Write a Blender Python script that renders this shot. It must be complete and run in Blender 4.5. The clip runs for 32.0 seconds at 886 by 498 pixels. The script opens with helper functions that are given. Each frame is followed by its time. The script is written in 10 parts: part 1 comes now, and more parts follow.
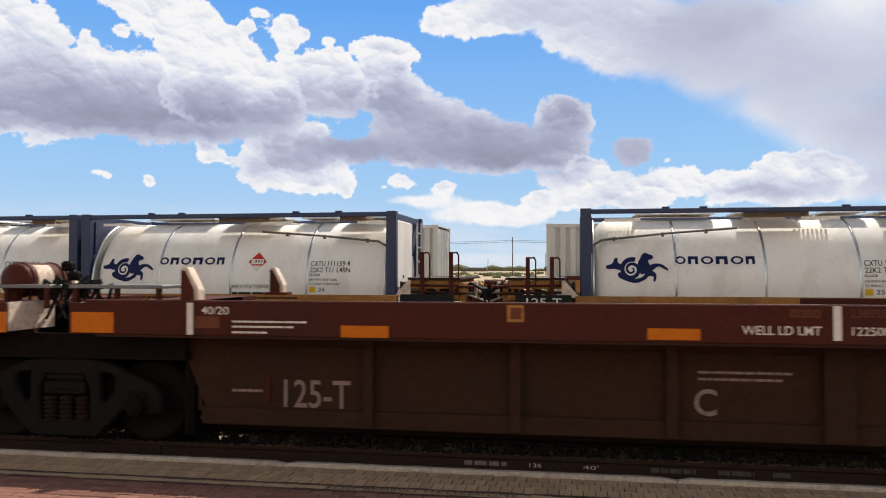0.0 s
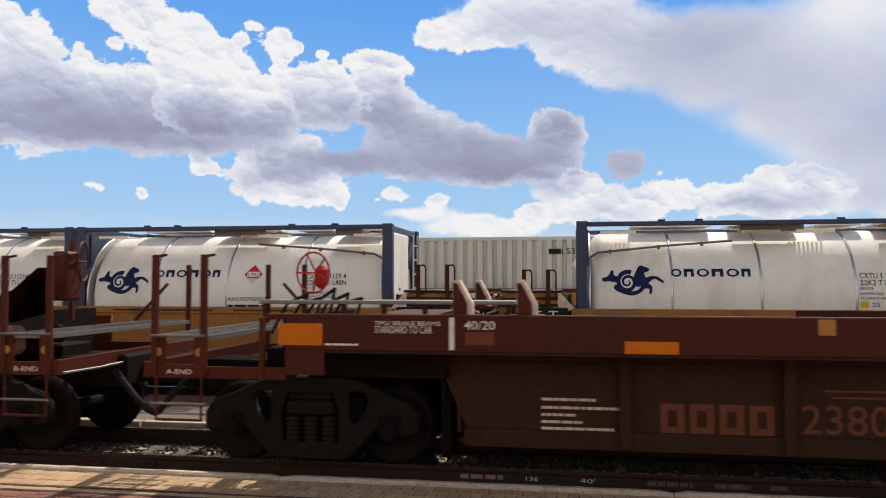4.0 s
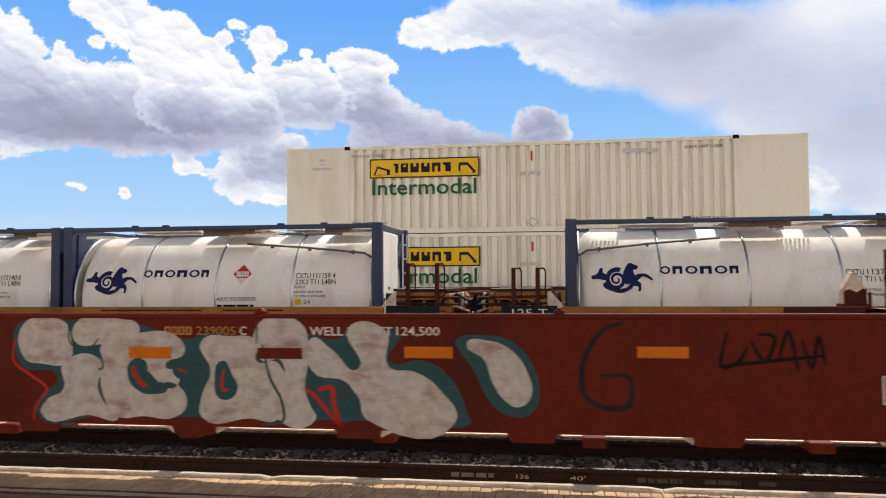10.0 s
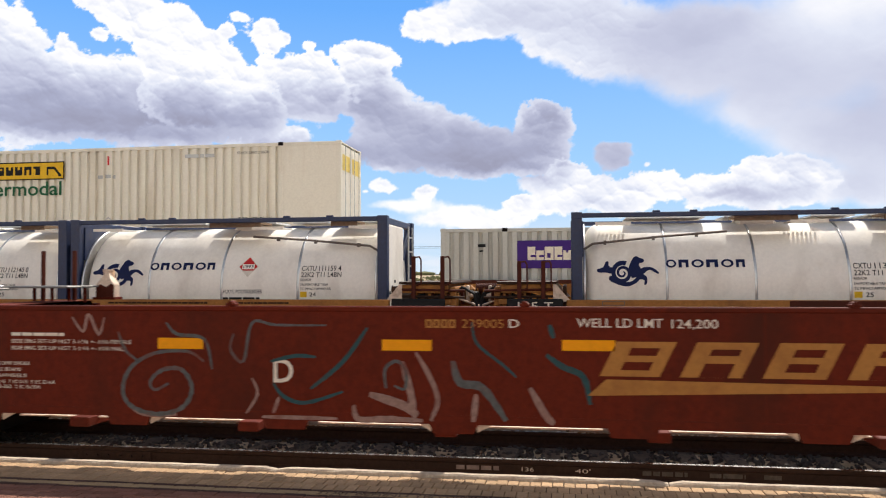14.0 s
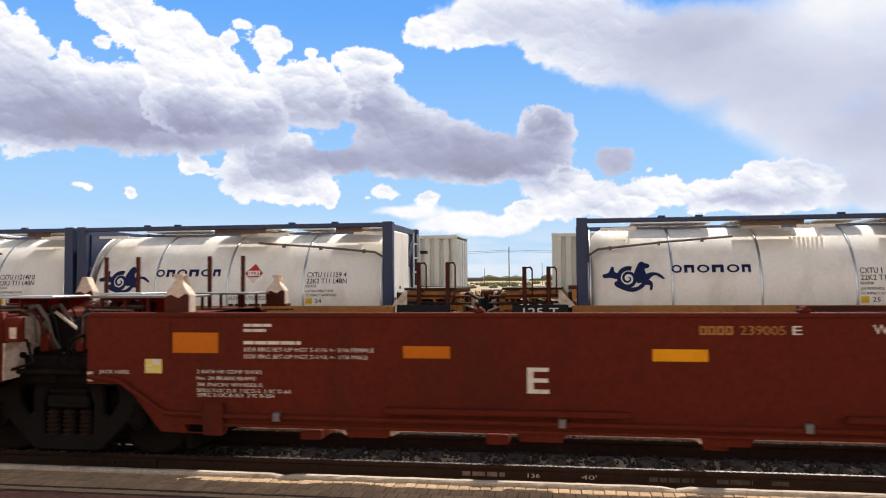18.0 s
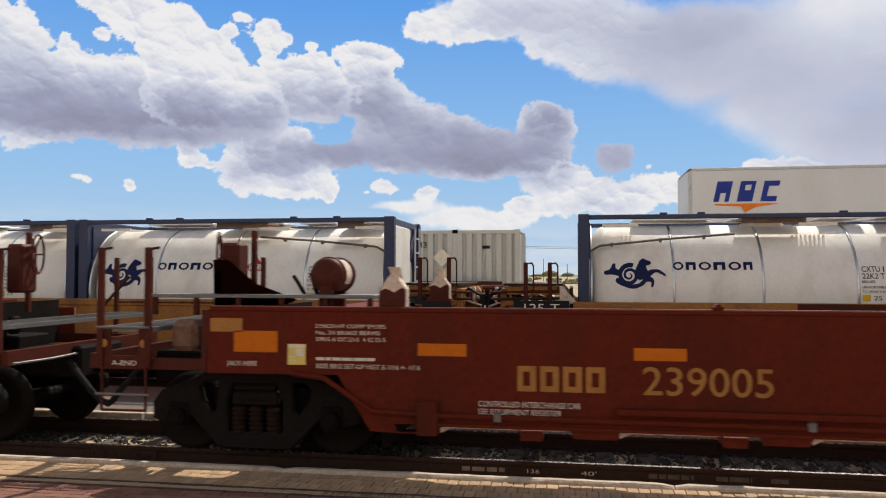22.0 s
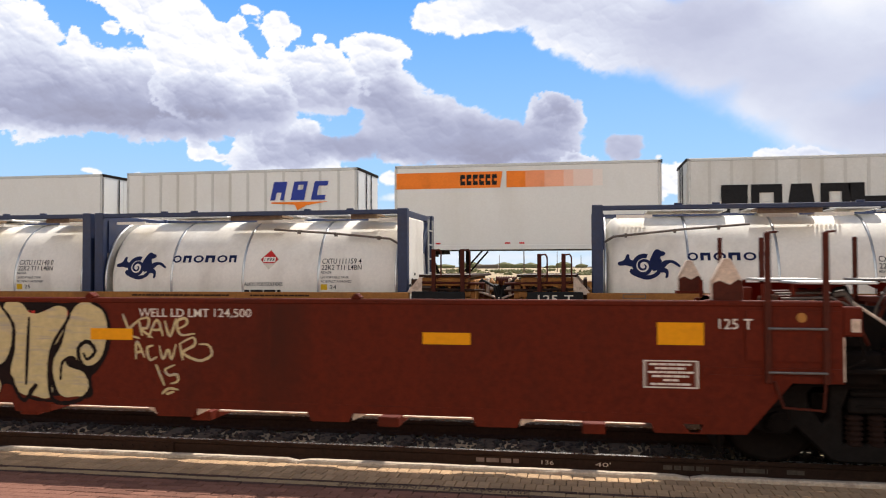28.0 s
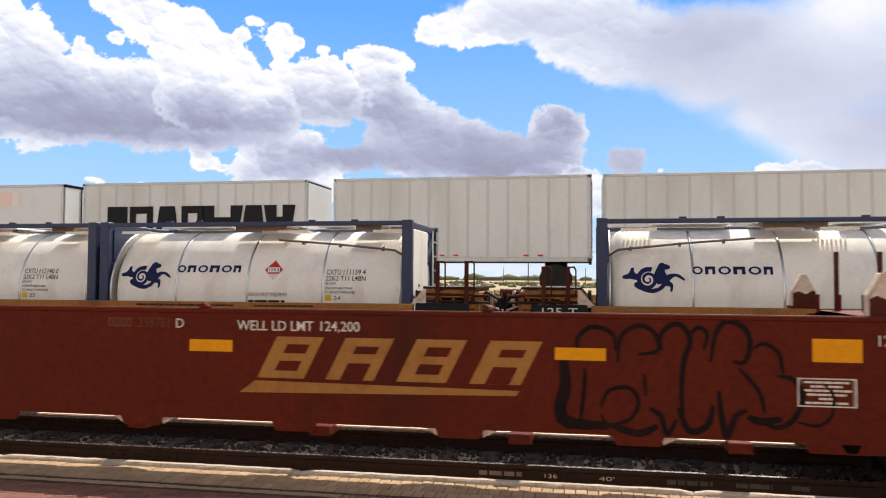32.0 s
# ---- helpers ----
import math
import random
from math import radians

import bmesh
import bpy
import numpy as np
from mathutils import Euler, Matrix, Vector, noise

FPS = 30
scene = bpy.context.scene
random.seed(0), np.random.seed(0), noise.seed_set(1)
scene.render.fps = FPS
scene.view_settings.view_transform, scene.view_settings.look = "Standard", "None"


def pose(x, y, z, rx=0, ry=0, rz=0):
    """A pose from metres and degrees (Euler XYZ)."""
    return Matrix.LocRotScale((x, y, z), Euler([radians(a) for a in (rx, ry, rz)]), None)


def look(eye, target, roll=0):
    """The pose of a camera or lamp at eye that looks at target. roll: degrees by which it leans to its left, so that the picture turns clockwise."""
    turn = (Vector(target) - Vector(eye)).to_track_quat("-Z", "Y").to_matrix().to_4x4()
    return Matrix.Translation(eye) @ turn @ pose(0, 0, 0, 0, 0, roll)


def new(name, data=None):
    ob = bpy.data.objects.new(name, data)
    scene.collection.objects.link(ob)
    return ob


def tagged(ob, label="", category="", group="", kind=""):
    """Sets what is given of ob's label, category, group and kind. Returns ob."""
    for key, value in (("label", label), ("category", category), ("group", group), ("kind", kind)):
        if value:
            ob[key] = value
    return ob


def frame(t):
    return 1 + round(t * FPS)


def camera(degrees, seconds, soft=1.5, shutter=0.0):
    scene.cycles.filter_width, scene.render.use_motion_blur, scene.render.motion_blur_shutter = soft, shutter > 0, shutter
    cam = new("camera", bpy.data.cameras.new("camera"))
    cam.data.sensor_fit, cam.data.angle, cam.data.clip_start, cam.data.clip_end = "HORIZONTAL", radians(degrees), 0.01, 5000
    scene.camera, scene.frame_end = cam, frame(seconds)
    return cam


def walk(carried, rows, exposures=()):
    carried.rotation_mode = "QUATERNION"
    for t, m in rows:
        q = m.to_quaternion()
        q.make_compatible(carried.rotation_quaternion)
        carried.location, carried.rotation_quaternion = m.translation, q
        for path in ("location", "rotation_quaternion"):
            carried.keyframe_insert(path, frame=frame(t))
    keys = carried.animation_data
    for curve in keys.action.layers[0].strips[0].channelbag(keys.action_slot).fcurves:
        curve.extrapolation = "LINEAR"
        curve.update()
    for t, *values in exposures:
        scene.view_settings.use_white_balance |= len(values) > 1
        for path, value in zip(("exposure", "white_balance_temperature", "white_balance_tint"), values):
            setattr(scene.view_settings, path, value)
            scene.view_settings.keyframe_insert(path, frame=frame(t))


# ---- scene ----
EYE = (0.0, 0.0, 1.98)          # rail top is z = 0, the tracks run along x
SUN_UP, SUN_SIDE = 49.4, 18.0   # degrees above the horizon, and to the right of the y axis


def aim(left, up, lean):
    """The camera's pose at EYE: degrees turned to the left of y, tilted up, and leaning to its right."""
    return pose(*EYE, 0, 0, left) @ pose(0, 0, 0, 90 + up, 0, 0) @ pose(0, 0, 0, 0, 0, -lean)


cam = camera(58.5, 32.0, soft=1.1, shutter=0.2)
walk(cam, [(t, aim(a, b, c)) for t, a, b, c in (
    (0, 9.567, 1.44, -0.008), (0.5, 9.535, 1.456, 0.059), (1, 9.689, 1.537, 0.12), (1.5, 9.466, 1.706, 0.122),
    (2, 9.352, 1.83, 0.064), (2.5, 9.536, 1.965, 0.102), (3, 9.479, 2.208, 0.078), (3.5, 9.433, 2.378, 0.003),
    (5.5, 8.558, 2.214, 0.272), (6, 8.458, 2.419, 0.31), (6.5, 8.41, 2.455, 0.351), (7, 8.508, 2.352, 0.193),
    (7.5, 8.579, 2.311, 0.19), (8, 8.649, 2.267, 0.267), (8.5, 8.662, 2.075, 0.258), (9, 8.608, 1.923, 0.297),
    (9.5, 8.534, 2.121, 0.274), (10, 8.526, 2.247, 0.337), (10.5, 8.48, 2.183, 0.336), (11, 8.478, 2.161, 0.257),
    (11.5, 8.57, 2.286, 0.265), (12, 8.727, 2.359, 0.129), (12.5, 8.807, 2.272, 0.126), (13, 8.837, 2.076, 0.382),
    (13.5, 8.823, 1.945, 0.277), (14, 8.939, 1.747, 0.226), (14.5, 8.999, 1.579, 0.101), (16.5, 9.42, 1.706, -0.09),
    (17, 9.299, 1.914, 0.145), (17.5, 9.298, 2.116, 0.251), (18, 9.305, 2.182, 0.4), (18.5, 9.222, 1.968, 0.317),
    (19, 9.233, 1.836, 0.29), (19.5, 9.208, 1.739, 0.568), (20, 9.081, 1.525, 0.557), (20.5, 9.016, 1.388, 0.267),
    (21, 8.943, 1.397, 0.109), (21.5, 9.118, 1.639, -0.116), (22, 9.418, 1.836, -0.075), (22.5, 9.922, 1.888, 0.006),
    (23, 10.184, 1.411, 0.078), (23.5, 10.382, 1.042, 0.104), (24, 10.64, 1.005, 0.049), (24.5, 10.821, 1.115, 0.101),
    (25, 10.898, 1.128, 0.033), (25.5, 10.861, 1.097, -0.042), (27.5, 10.386, 1.291, 0.257), (28, 10.385, 1.236, 0.17),
    (28.5, 10.645, 1.166, 0.198), (29, 10.734, 1.149, 0.26), (29.5, 10.801, 1.091, 0.104), (30, 10.795, 1.217, 0.27),
    (30.5, 10.77, 1.761, 0.153), (31, 10.775, 2.037, -0.139), (31.5, 10.739, 2.175, -0.359), (32, 10.701, 2.088, -0.292),
)], exposures=(
    (0, 0.32), (3, 0.3), (6.5, 0.22), (9, 0.3), (11, 0.5), (13, 0.5), (15, 0.48), (18, 0.45), (20, 0.28), (22.8, 0.18), (24, 0.3), (26, 0.52), (32, 0.52)))
# ---- world and sun ----
scene.view_settings.use_white_balance = True
scene.view_settings.white_balance_temperature, scene.view_settings.white_balance_tint = 6700, 10
world = bpy.data.worlds.new("sky_light")
scene.world = world
world.use_nodes = True
wn = world.node_tree
sky = wn.nodes.new("ShaderNodeTexSky")
sky.sky_type, sky.sun_disc = "NISHITA", False
sky.sun_elevation, sky.sun_rotation = radians(SUN_UP), radians(SUN_SIDE)
sky.air_density, sky.dust_density = 1.0, 2.5
wn.nodes["Background"].inputs["Strength"].default_value = 0.09
wn.links.new(sky.outputs["Color"], wn.nodes["Background"].inputs["Color"])
sun_data = bpy.data.lights.new("sun", "SUN")
sun_data.energy, sun_data.angle, sun_data.color = 4.5, radians(0.55), (1.0, 0.97, 0.92)
sun = new("sun", sun_data)
sun_way = Vector((math.sin(radians(SUN_SIDE)) * math.cos(radians(SUN_UP)), math.cos(radians(SUN_SIDE)) * math.cos(radians(SUN_UP)), math.sin(radians(SUN_UP))))
sun.matrix_world = look(sun_way * 50, (0, 0, 0))

# ---- materials ----
def node(nt, kind, **sets):
    n = nt.nodes.new("ShaderNode" + kind)
    for k, v in sets.items():
        n.inputs[k].default_value = v
    return n


def mat(name, base, rough=0.6, metal=0.0, vary=0.25, grain=18.0, patch=1.3, dirt=None, dirt_amount=0.35, bump=0.15, streak=1.0, per_object=0.0, coat=0.0):
    """A surface of one base colour with fine grain, larger stains of a second colour, uneven gloss and relief.
    streak under 1 draws the stains out downwards, per_object varies the tone from piece to piece."""
    m = bpy.data.materials.new(name)
    m.use_nodes = True
    nt = m.node_tree
    bs = nt.nodes["Principled BSDF"]
    co = node(nt, "TexCoord")
    mp = node(nt, "Mapping")
    mp.inputs["Scale"].default_value = (1, 1, streak)
    nt.links.new(co.outputs["Object"], mp.inputs["Vector"])
    fine = node(nt, "TexNoise", Scale=grain, Detail=5.0, Roughness=0.65)
    big = node(nt, "TexNoise", Scale=patch, Detail=4.0, Roughness=0.6)
    nt.links.new(mp.outputs["Vector"], big.inputs["Vector"])
    nt.links.new(co.outputs["Object"], fine.inputs["Vector"])
    b = Vector(base)
    lo, hi = [max(0, c * (1 - vary)) for c in b], [min(1, c * (1 + vary)) for c in b]
    r1 = nt.nodes.new("ShaderNodeValToRGB")
    r1.color_ramp.elements[0].position, r1.color_ramp.elements[1].position = 0.3, 0.72
    r1.color_ramp.elements[0].color, r1.color_ramp.elements[1].color = (*lo, 1), (*hi, 1)
    nt.links.new(fine.outputs["Fac"], r1.inputs["Fac"])
    r2 = nt.nodes.new("ShaderNodeValToRGB")
    r2.color_ramp.elements[0].position, r2.color_ramp.elements[1].position = 0.5, 0.75
    nt.links.new(big.outputs["Fac"], r2.inputs["Fac"])
    mul = nt.nodes.new("ShaderNodeMath")
    mul.operation = "MULTIPLY"
    mul.inputs[1].default_value = dirt_amount
    nt.links.new(r2.outputs["Color"], mul.inputs[0])
    mix = nt.nodes.new("ShaderNodeMixRGB")
    nt.links.new(mul.outputs[0], mix.inputs["Fac"])
    nt.links.new(r1.outputs["Color"], mix.inputs["Color1"])
    mix.inputs["Color2"].default_value = (*(dirt or [c * 0.55 for c in b]), 1)
    out = mix.outputs["Color"]
    if per_object:
        info = node(nt, "ObjectInfo")
        hsv = node(nt, "HueSaturation")
        rng = node(nt, "MapRange")
        rng.inputs["To Min"].default_value, rng.inputs["To Max"].default_value = 1 - per_object, 1 + per_object
        nt.links.new(info.outputs["Random"], rng.inputs["Value"])
        nt.links.new(rng.outputs["Result"], hsv.inputs["Value"])
        nt.links.new(out, hsv.inputs["Color"])
        out = hsv.outputs["Color"]
    nt.links.new(out, bs.inputs["Base Color"])
    rr = node(nt, "MapRange")
    rr.inputs["To Min"].default_value, rr.inputs["To Max"].default_value = max(0.05, rough - 0.12), min(1, rough + 0.15)
    nt.links.new(fine.outputs["Fac"], rr.inputs["Value"])
    nt.links.new(rr.outputs["Result"], bs.inputs["Roughness"])
    bs.inputs["Metallic"].default_value = metal
    bs.inputs["Specular IOR Level"].default_value = 0.5 if rough < 0.5 else 0.10 if max(base) > 0.03 else 0.05
    bs.inputs["Coat Weight"].default_value = coat
    if bump:
        bp = node(nt, "Bump", Strength=bump, Distance=0.01)
        nt.links.new(fine.outputs["Fac"], bp.inputs["Height"])
        nt.links.new(bp.outputs["Normal"], bs.inputs["Normal"])
    return m


M = dict(
    brown=mat("brown_car_paint", (0.112, 0.0155, 0.0060), 0.66, vary=0.22, patch=0.8, dirt=(0.055, 0.0145, 0.008), dirt_amount=0.8, streak=0.25, bump=0.05),
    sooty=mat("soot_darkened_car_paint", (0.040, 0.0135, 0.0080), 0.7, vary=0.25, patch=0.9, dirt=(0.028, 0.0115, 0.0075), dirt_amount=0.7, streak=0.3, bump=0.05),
    old_brown=mat("faded_brown_car_paint", (0.070, 0.0175, 0.0105), 0.7, vary=0.2, patch=0.8, dirt=(0.040, 0.019, 0.013), dirt_amount=0.6, streak=0.35, bump=0.08),
    old_dark=mat("grimy_brown_car_panel", (0.044, 0.020, 0.012), 0.8, vary=0.25, patch=0.9, dirt=(0.026, 0.017, 0.012), dirt_amount=0.6, streak=0.3),
    # near-black truck steel, also the shade colour of the added gap sheets
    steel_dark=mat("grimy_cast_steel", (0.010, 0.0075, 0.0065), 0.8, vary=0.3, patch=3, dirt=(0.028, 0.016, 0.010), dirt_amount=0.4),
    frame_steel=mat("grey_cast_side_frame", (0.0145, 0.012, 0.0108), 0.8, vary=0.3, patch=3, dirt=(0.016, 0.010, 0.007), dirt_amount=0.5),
    dull_pale=mat("dirty_guide_cheek", (0.22, 0.12, 0.08), 0.7, vary=0.3, patch=6, dirt=(0.09, 0.03, 0.018), dirt_amount=0.7),
    spring=mat("rusty_coil_spring", (0.024, 0.013, 0.010), 0.7, vary=0.3, patch=6, dirt=(0.01, 0.012, 0.01), dirt_amount=0.5),
    gear=mat("dark_brown_gear_enamel", (0.078, 0.0175, 0.0095), 0.54, vary=0.25, patch=4, dirt=(0.03, 0.011, 0.007), dirt_amount=0.5, bump=0.06),
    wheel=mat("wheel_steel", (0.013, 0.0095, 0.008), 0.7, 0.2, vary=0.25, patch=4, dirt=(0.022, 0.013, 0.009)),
    tread=mat("polished_steel", (0.55, 0.54, 0.52), 0.25, 1.0, vary=0.1, patch=6, dirt=(0.2, 0.15, 0.1), dirt_amount=0.2, bump=0.03),
    rail=mat("rusty_rail_steel", (0.040, 0.021, 0.014), 0.75, 0.1, vary=0.3, patch=5, dirt=(0.05, 0.03, 0.02)),
    reflector=mat("orange_reflective_tape", (0.56, 0.145, 0.008), 0.55, vary=0.07, patch=6, dirt=(0.36, 0.09, 0.01), dirt_amount=0.35, bump=0.0),
    reflector_y=mat("yellow_reflective_tape", (0.82, 0.33, 0.008), 0.55, vary=0.07, patch=6, dirt=(0.6, 0.22, 0.012), dirt_amount=0.3, bump=0.0),
    white=mat("white_lettering", (0.72, 0.66, 0.55), 0.7, vary=0.1, patch=5, dirt=(0.36, 0.25, 0.2), dirt_amount=0.4, bump=0),
    white_faded=mat("faded_white_lettering", (0.27, 0.19, 0.155), 0.75, vary=0.2, patch=5, dirt=(0.10, 0.06, 0.045), dirt_amount=0.6, bump=0),
    gold=mat("gold_lettering", (0.39, 0.18, 0.047), 0.65, vary=0.12, patch=3, dirt=(0.22, 0.085, 0.03), dirt_amount=0.6, bump=0),
    gold_old=mat("faded_rust_lettering", (0.15, 0.05, 0.026), 0.7, vary=0.15, patch=4, dirt_amount=0.4, bump=0),
    sticker=mat("yellow_sticker", (0.75, 0.58, 0.16), 0.5, vary=0.1, patch=9, bump=0),
    # cream paint; on brown parts it stands for sun on the steel
    guide=mat("worn_cream_guide_paint", (0.66, 0.52, 0.40), 0.65, vary=0.25, patch=6, dirt=(0.16, 0.06, 0.035), dirt_amount=0.7),
    grate=mat("galvanised_grating", (0.20, 0.19, 0.175), 0.5, 0.6, vary=0.2, patch=3),
    hose=mat("black_rubber", (0.02, 0.02, 0.02), 0.6, vary=0.2),
    tank=mat("white_tank_paint", (0.87, 0.815, 0.72), 0.6, vary=0.05, patch=1.1, dirt=(0.46, 0.38, 0.29), dirt_amount=0.5, streak=0.6, bump=0.02),
    walk_brown=mat("brown_walkway_plate", (0.22, 0.15, 0.095), 0.7, vary=0.2, patch=2),
    rust_grey=mat("rusted_grey_tube", (0.16, 0.13, 0.11), 0.7, 0.3, vary=0.3, patch=4),
    band=mat("stainless_band", (0.55, 0.55, 0.54), 0.35, 0.9, vary=0.15, patch=3, dirt=(0.3, 0.22, 0.15)),
    navy=mat("navy_frame_paint", (0.012, 0.024, 0.072), 0.45, vary=0.25, patch=3, dirt=(0.06, 0.035, 0.03), dirt_amount=0.35),
    navy_ink=mat("navy_lettering", (0.012, 0.018, 0.065), 0.5, vary=0.1, bump=0),
    black_ink=mat("black_lettering", (0.02, 0.02, 0.022), 0.6, vary=0.2, patch=5, bump=0),
    red_ink=mat("red_placard", (0.55, 0.03, 0.03), 0.5, vary=0.1, bump=0),
    deck=mat("ochre_car_paint", (0.33, 0.145, 0.040), 0.6, vary=0.2, patch=1.5, dirt=(0.12, 0.05, 0.025), dirt_amount=0.65, streak=0.5),
    jb=mat("cream_container_paint", (0.76, 0.725, 0.625), 0.55, vary=0.06, patch=0.9, dirt=(0.42, 0.30, 0.17), dirt_amount=0.4, streak=0.25, bump=0.02),
    fed=mat("grey_container_paint", (0.49, 0.49, 0.46), 0.55, vary=0.06, patch=0.8, dirt=(0.3, 0.28, 0.23), dirt_amount=0.4, streak=0.25, bump=0.02),
    trailer=mat("white_trailer_sheet", (0.66, 0.665, 0.655), 0.4, vary=0.04, patch=0.7, dirt=(0.5, 0.48, 0.43), dirt_amount=0.35, streak=0.3, bump=0.02),
    trailer_b=mat("chalky_trailer_sheet", (0.63, 0.635, 0.62), 0.5, vary=0.06, patch=0.7, dirt=(0.4, 0.38, 0.33), dirt_amount=0.45, streak=0.25, bump=0.02),
    trailer_rib=mat("riveted_trailer_post", (0.52, 0.525, 0.51), 0.5, vary=0.06, patch=0.7, dirt=(0.45, 0.42, 0.36), dirt_amount=0.5, streak=0.2),
    alu=mat("aluminium_trim", (0.45, 0.45, 0.44), 0.45, 0.7, vary=0.15, patch=2),
    rubber=mat("tyre_rubber", (0.025, 0.024, 0.023), 0.8, vary=0.3, patch=5),
    yellow=mat("yellow_sign", (0.75, 0.46, 0.03), 0.5, vary=0.06, patch=3, bump=0),
    green=mat("green_lettering", (0.02, 0.11, 0.05), 0.5, vary=0.08, bump=0),
    purple=mat("purple_sign", (0.055, 0.022, 0.17), 0.5, vary=0.08, patch=2, bump=0),
    blue=mat("blue_lettering", (0.03, 0.05, 0.27), 0.5, vary=0.06, bump=0),
    orange=mat("orange_stripe", (0.80, 0.21, 0.03), 0.5, vary=0.06, patch=2, bump=0),
    kerb=mat("worn_concrete_kerb", (0.47, 0.375, 0.28), 0.85, vary=0.25, grain=30, patch=5, dirt=(0.2, 0.13, 0.1), dirt_amount=0.6, bump=0.5),
    paver=mat("tan_paver", (0.41, 0.265, 0.15), 0.85, vary=0.18, grain=40, patch=2, dirt=(0.16, 0.10, 0.07), dirt_amount=0.4, bump=0.35, per_object=0.14),
    brick=mat("red_paving_brick", (0.19, 0.090, 0.064), 0.85, vary=0.2, grain=40, patch=2, dirt=(0.12, 0.06, 0.05), dirt_amount=0.4, bump=0.35, per_object=0.22),
    dark_brick=mat("dark_edging_brick", (0.075, 0.042, 0.034), 0.85, vary=0.2, grain=40, patch=2, bump=0.3, per_object=0.2),
    worn_ink=mat("worn_dark_stencil", (0.13, 0.085, 0.06), 0.85, vary=0.4, grain=30, patch=9, dirt=(0.30, 0.21, 0.13), dirt_amount=0.9, bump=0.1),
    field=mat("brick_platform_field", (0.19, 0.10, 0.07), 0.85, vary=0.25, grain=12, patch=0.7, dirt_amount=0.4),
    stucco=mat("pale_stucco", (0.62, 0.50, 0.38), 0.9, vary=0.08, grain=30, patch=0.5, dirt_amount=0.2),
    joint=mat("dirty_joint_sand", (0.10, 0.07, 0.05), 0.95, vary=0.3, grain=60, bump=0.4),
    line=mat("faded_yellow_line", (0.36, 0.25, 0.14), 0.85, vary=0.2, grain=40, patch=4, dirt=(0.26, 0.18, 0.11), dirt_amount=0.8, bump=0.3),
    ballast=mat("grey_ballast", (0.062, 0.056, 0.051), 0.9, vary=0.45, grain=25, patch=3, dirt=(0.06, 0.045, 0.035), dirt_amount=0.5, bump=0.8),
    tie=mat("weathered_tie", (0.11, 0.085, 0.065), 0.9, vary=0.35, patch=5),
    pave=mat("pale_concrete_paving", (0.15, 0.12, 0.098), 0.85, vary=0.12, grain=25, patch=1.2, dirt=(0.24, 0.19, 0.15), dirt_amount=0.5),
    earth=mat("dry_earth_and_grass", (0.38, 0.29, 0.185), 0.95, vary=0.35, grain=3, patch=0.06, dirt=(0.20, 0.19, 0.09), dirt_amount=0.6, bump=0.5),
    shrub=mat("dusty_green_scrub", (0.17, 0.17, 0.085), 0.9, vary=0.35, grain=4, patch=0.5, dirt=(0.14, 0.11, 0.06)),
    pole=mat("weathered_pole_wood", (0.13, 0.095, 0.07), 0.9, vary=0.3),
    graf_dark=mat("black_spray_paint", (0.020, 0.018, 0.018), 0.55, vary=0.3, patch=2, dirt=(0.09, 0.03, 0.02), dirt_amount=0.5, bump=0),
    graf_orange=mat("orange_spray_paint", (0.30, 0.05, 0.013), 0.6, vary=0.25, patch=3, dirt=(0.2, 0.045, 0.02), dirt_amount=0.6, bump=0),
    graf_tan=mat("tan_spray_paint", (0.22, 0.075, 0.028), 0.6, vary=0.2, patch=3, dirt_amount=0.4, bump=0),
    graf_silver=mat("chalky_silver_spray_paint", (0.48, 0.44, 0.38), 0.6, vary=0.22, grain=10, patch=2.6, dirt=(0.25, 0.12, 0.085), dirt_amount=0.9, streak=2.5, bump=0),
    graf_teal=mat("dark_teal_spray_paint", (0.028, 0.075, 0.078), 0.6, vary=0.2, patch=3, dirt=(0.09, 0.045, 0.03), dirt_amount=0.4, bump=0),
    graf_faint=mat("worn_teal_spray_paint", (0.10, 0.105, 0.10), 0.7, vary=0.3, patch=4, dirt=(0.16, 0.042, 0.025), dirt_amount=0.9, bump=0),
    graf_pink=mat("worn_pale_spray_paint", (0.27, 0.17, 0.14), 0.7, vary=0.3, patch=4, dirt=(0.16, 0.045, 0.028), dirt_amount=0.9, bump=0),
    graf_red=mat("red_spray_paint", (0.42, 0.03, 0.02), 0.6, vary=0.15, bump=0),
    graf_cream=mat("cream_spray_paint", (0.58, 0.46, 0.23), 0.6, vary=0.14, grain=12, patch=2.2, dirt=(0.38, 0.32, 0.27), dirt_amount=1.0, streak=9, bump=0),
    graf_line=mat("black_outline_spray_paint", (0.014, 0.009, 0.008), 0.6, vary=0.3, patch=3, dirt=(0.05, 0.015, 0.01), dirt_amount=0.4, bump=0),
)

# ---- building helpers ----
def link(name, mesh, material=None):
    if material is not None and not mesh.materials:
        mesh.materials.append(material)
    return new(name, mesh)


def under(ob, parent, label=""):
    ob.parent = parent
    if label:
        tagged(ob, label)
    return ob


def part(name, bm, material, parent, label="", smooth=False):
    """Links a bmesh as one mesh object under a thing or a part."""
    return under(link(name, mesh_of(name, bm, smooth), material), parent, label)


def mesh_of(name, bm, smooth=False):
    me = bpy.data.meshes.new(name)
    bmesh.ops.recalc_face_normals(bm, faces=bm.faces[:])
    if smooth:
        for f in bm.faces:
            f.smooth = True
    bm.to_mesh(me)
    bm.free()
    return me


def thing(name, m, label, category, group=""):
    ob = new(name)
    ob.matrix_basis = m
    ob.empty_display_size = 0.2
    return tagged(ob, label, category, group)


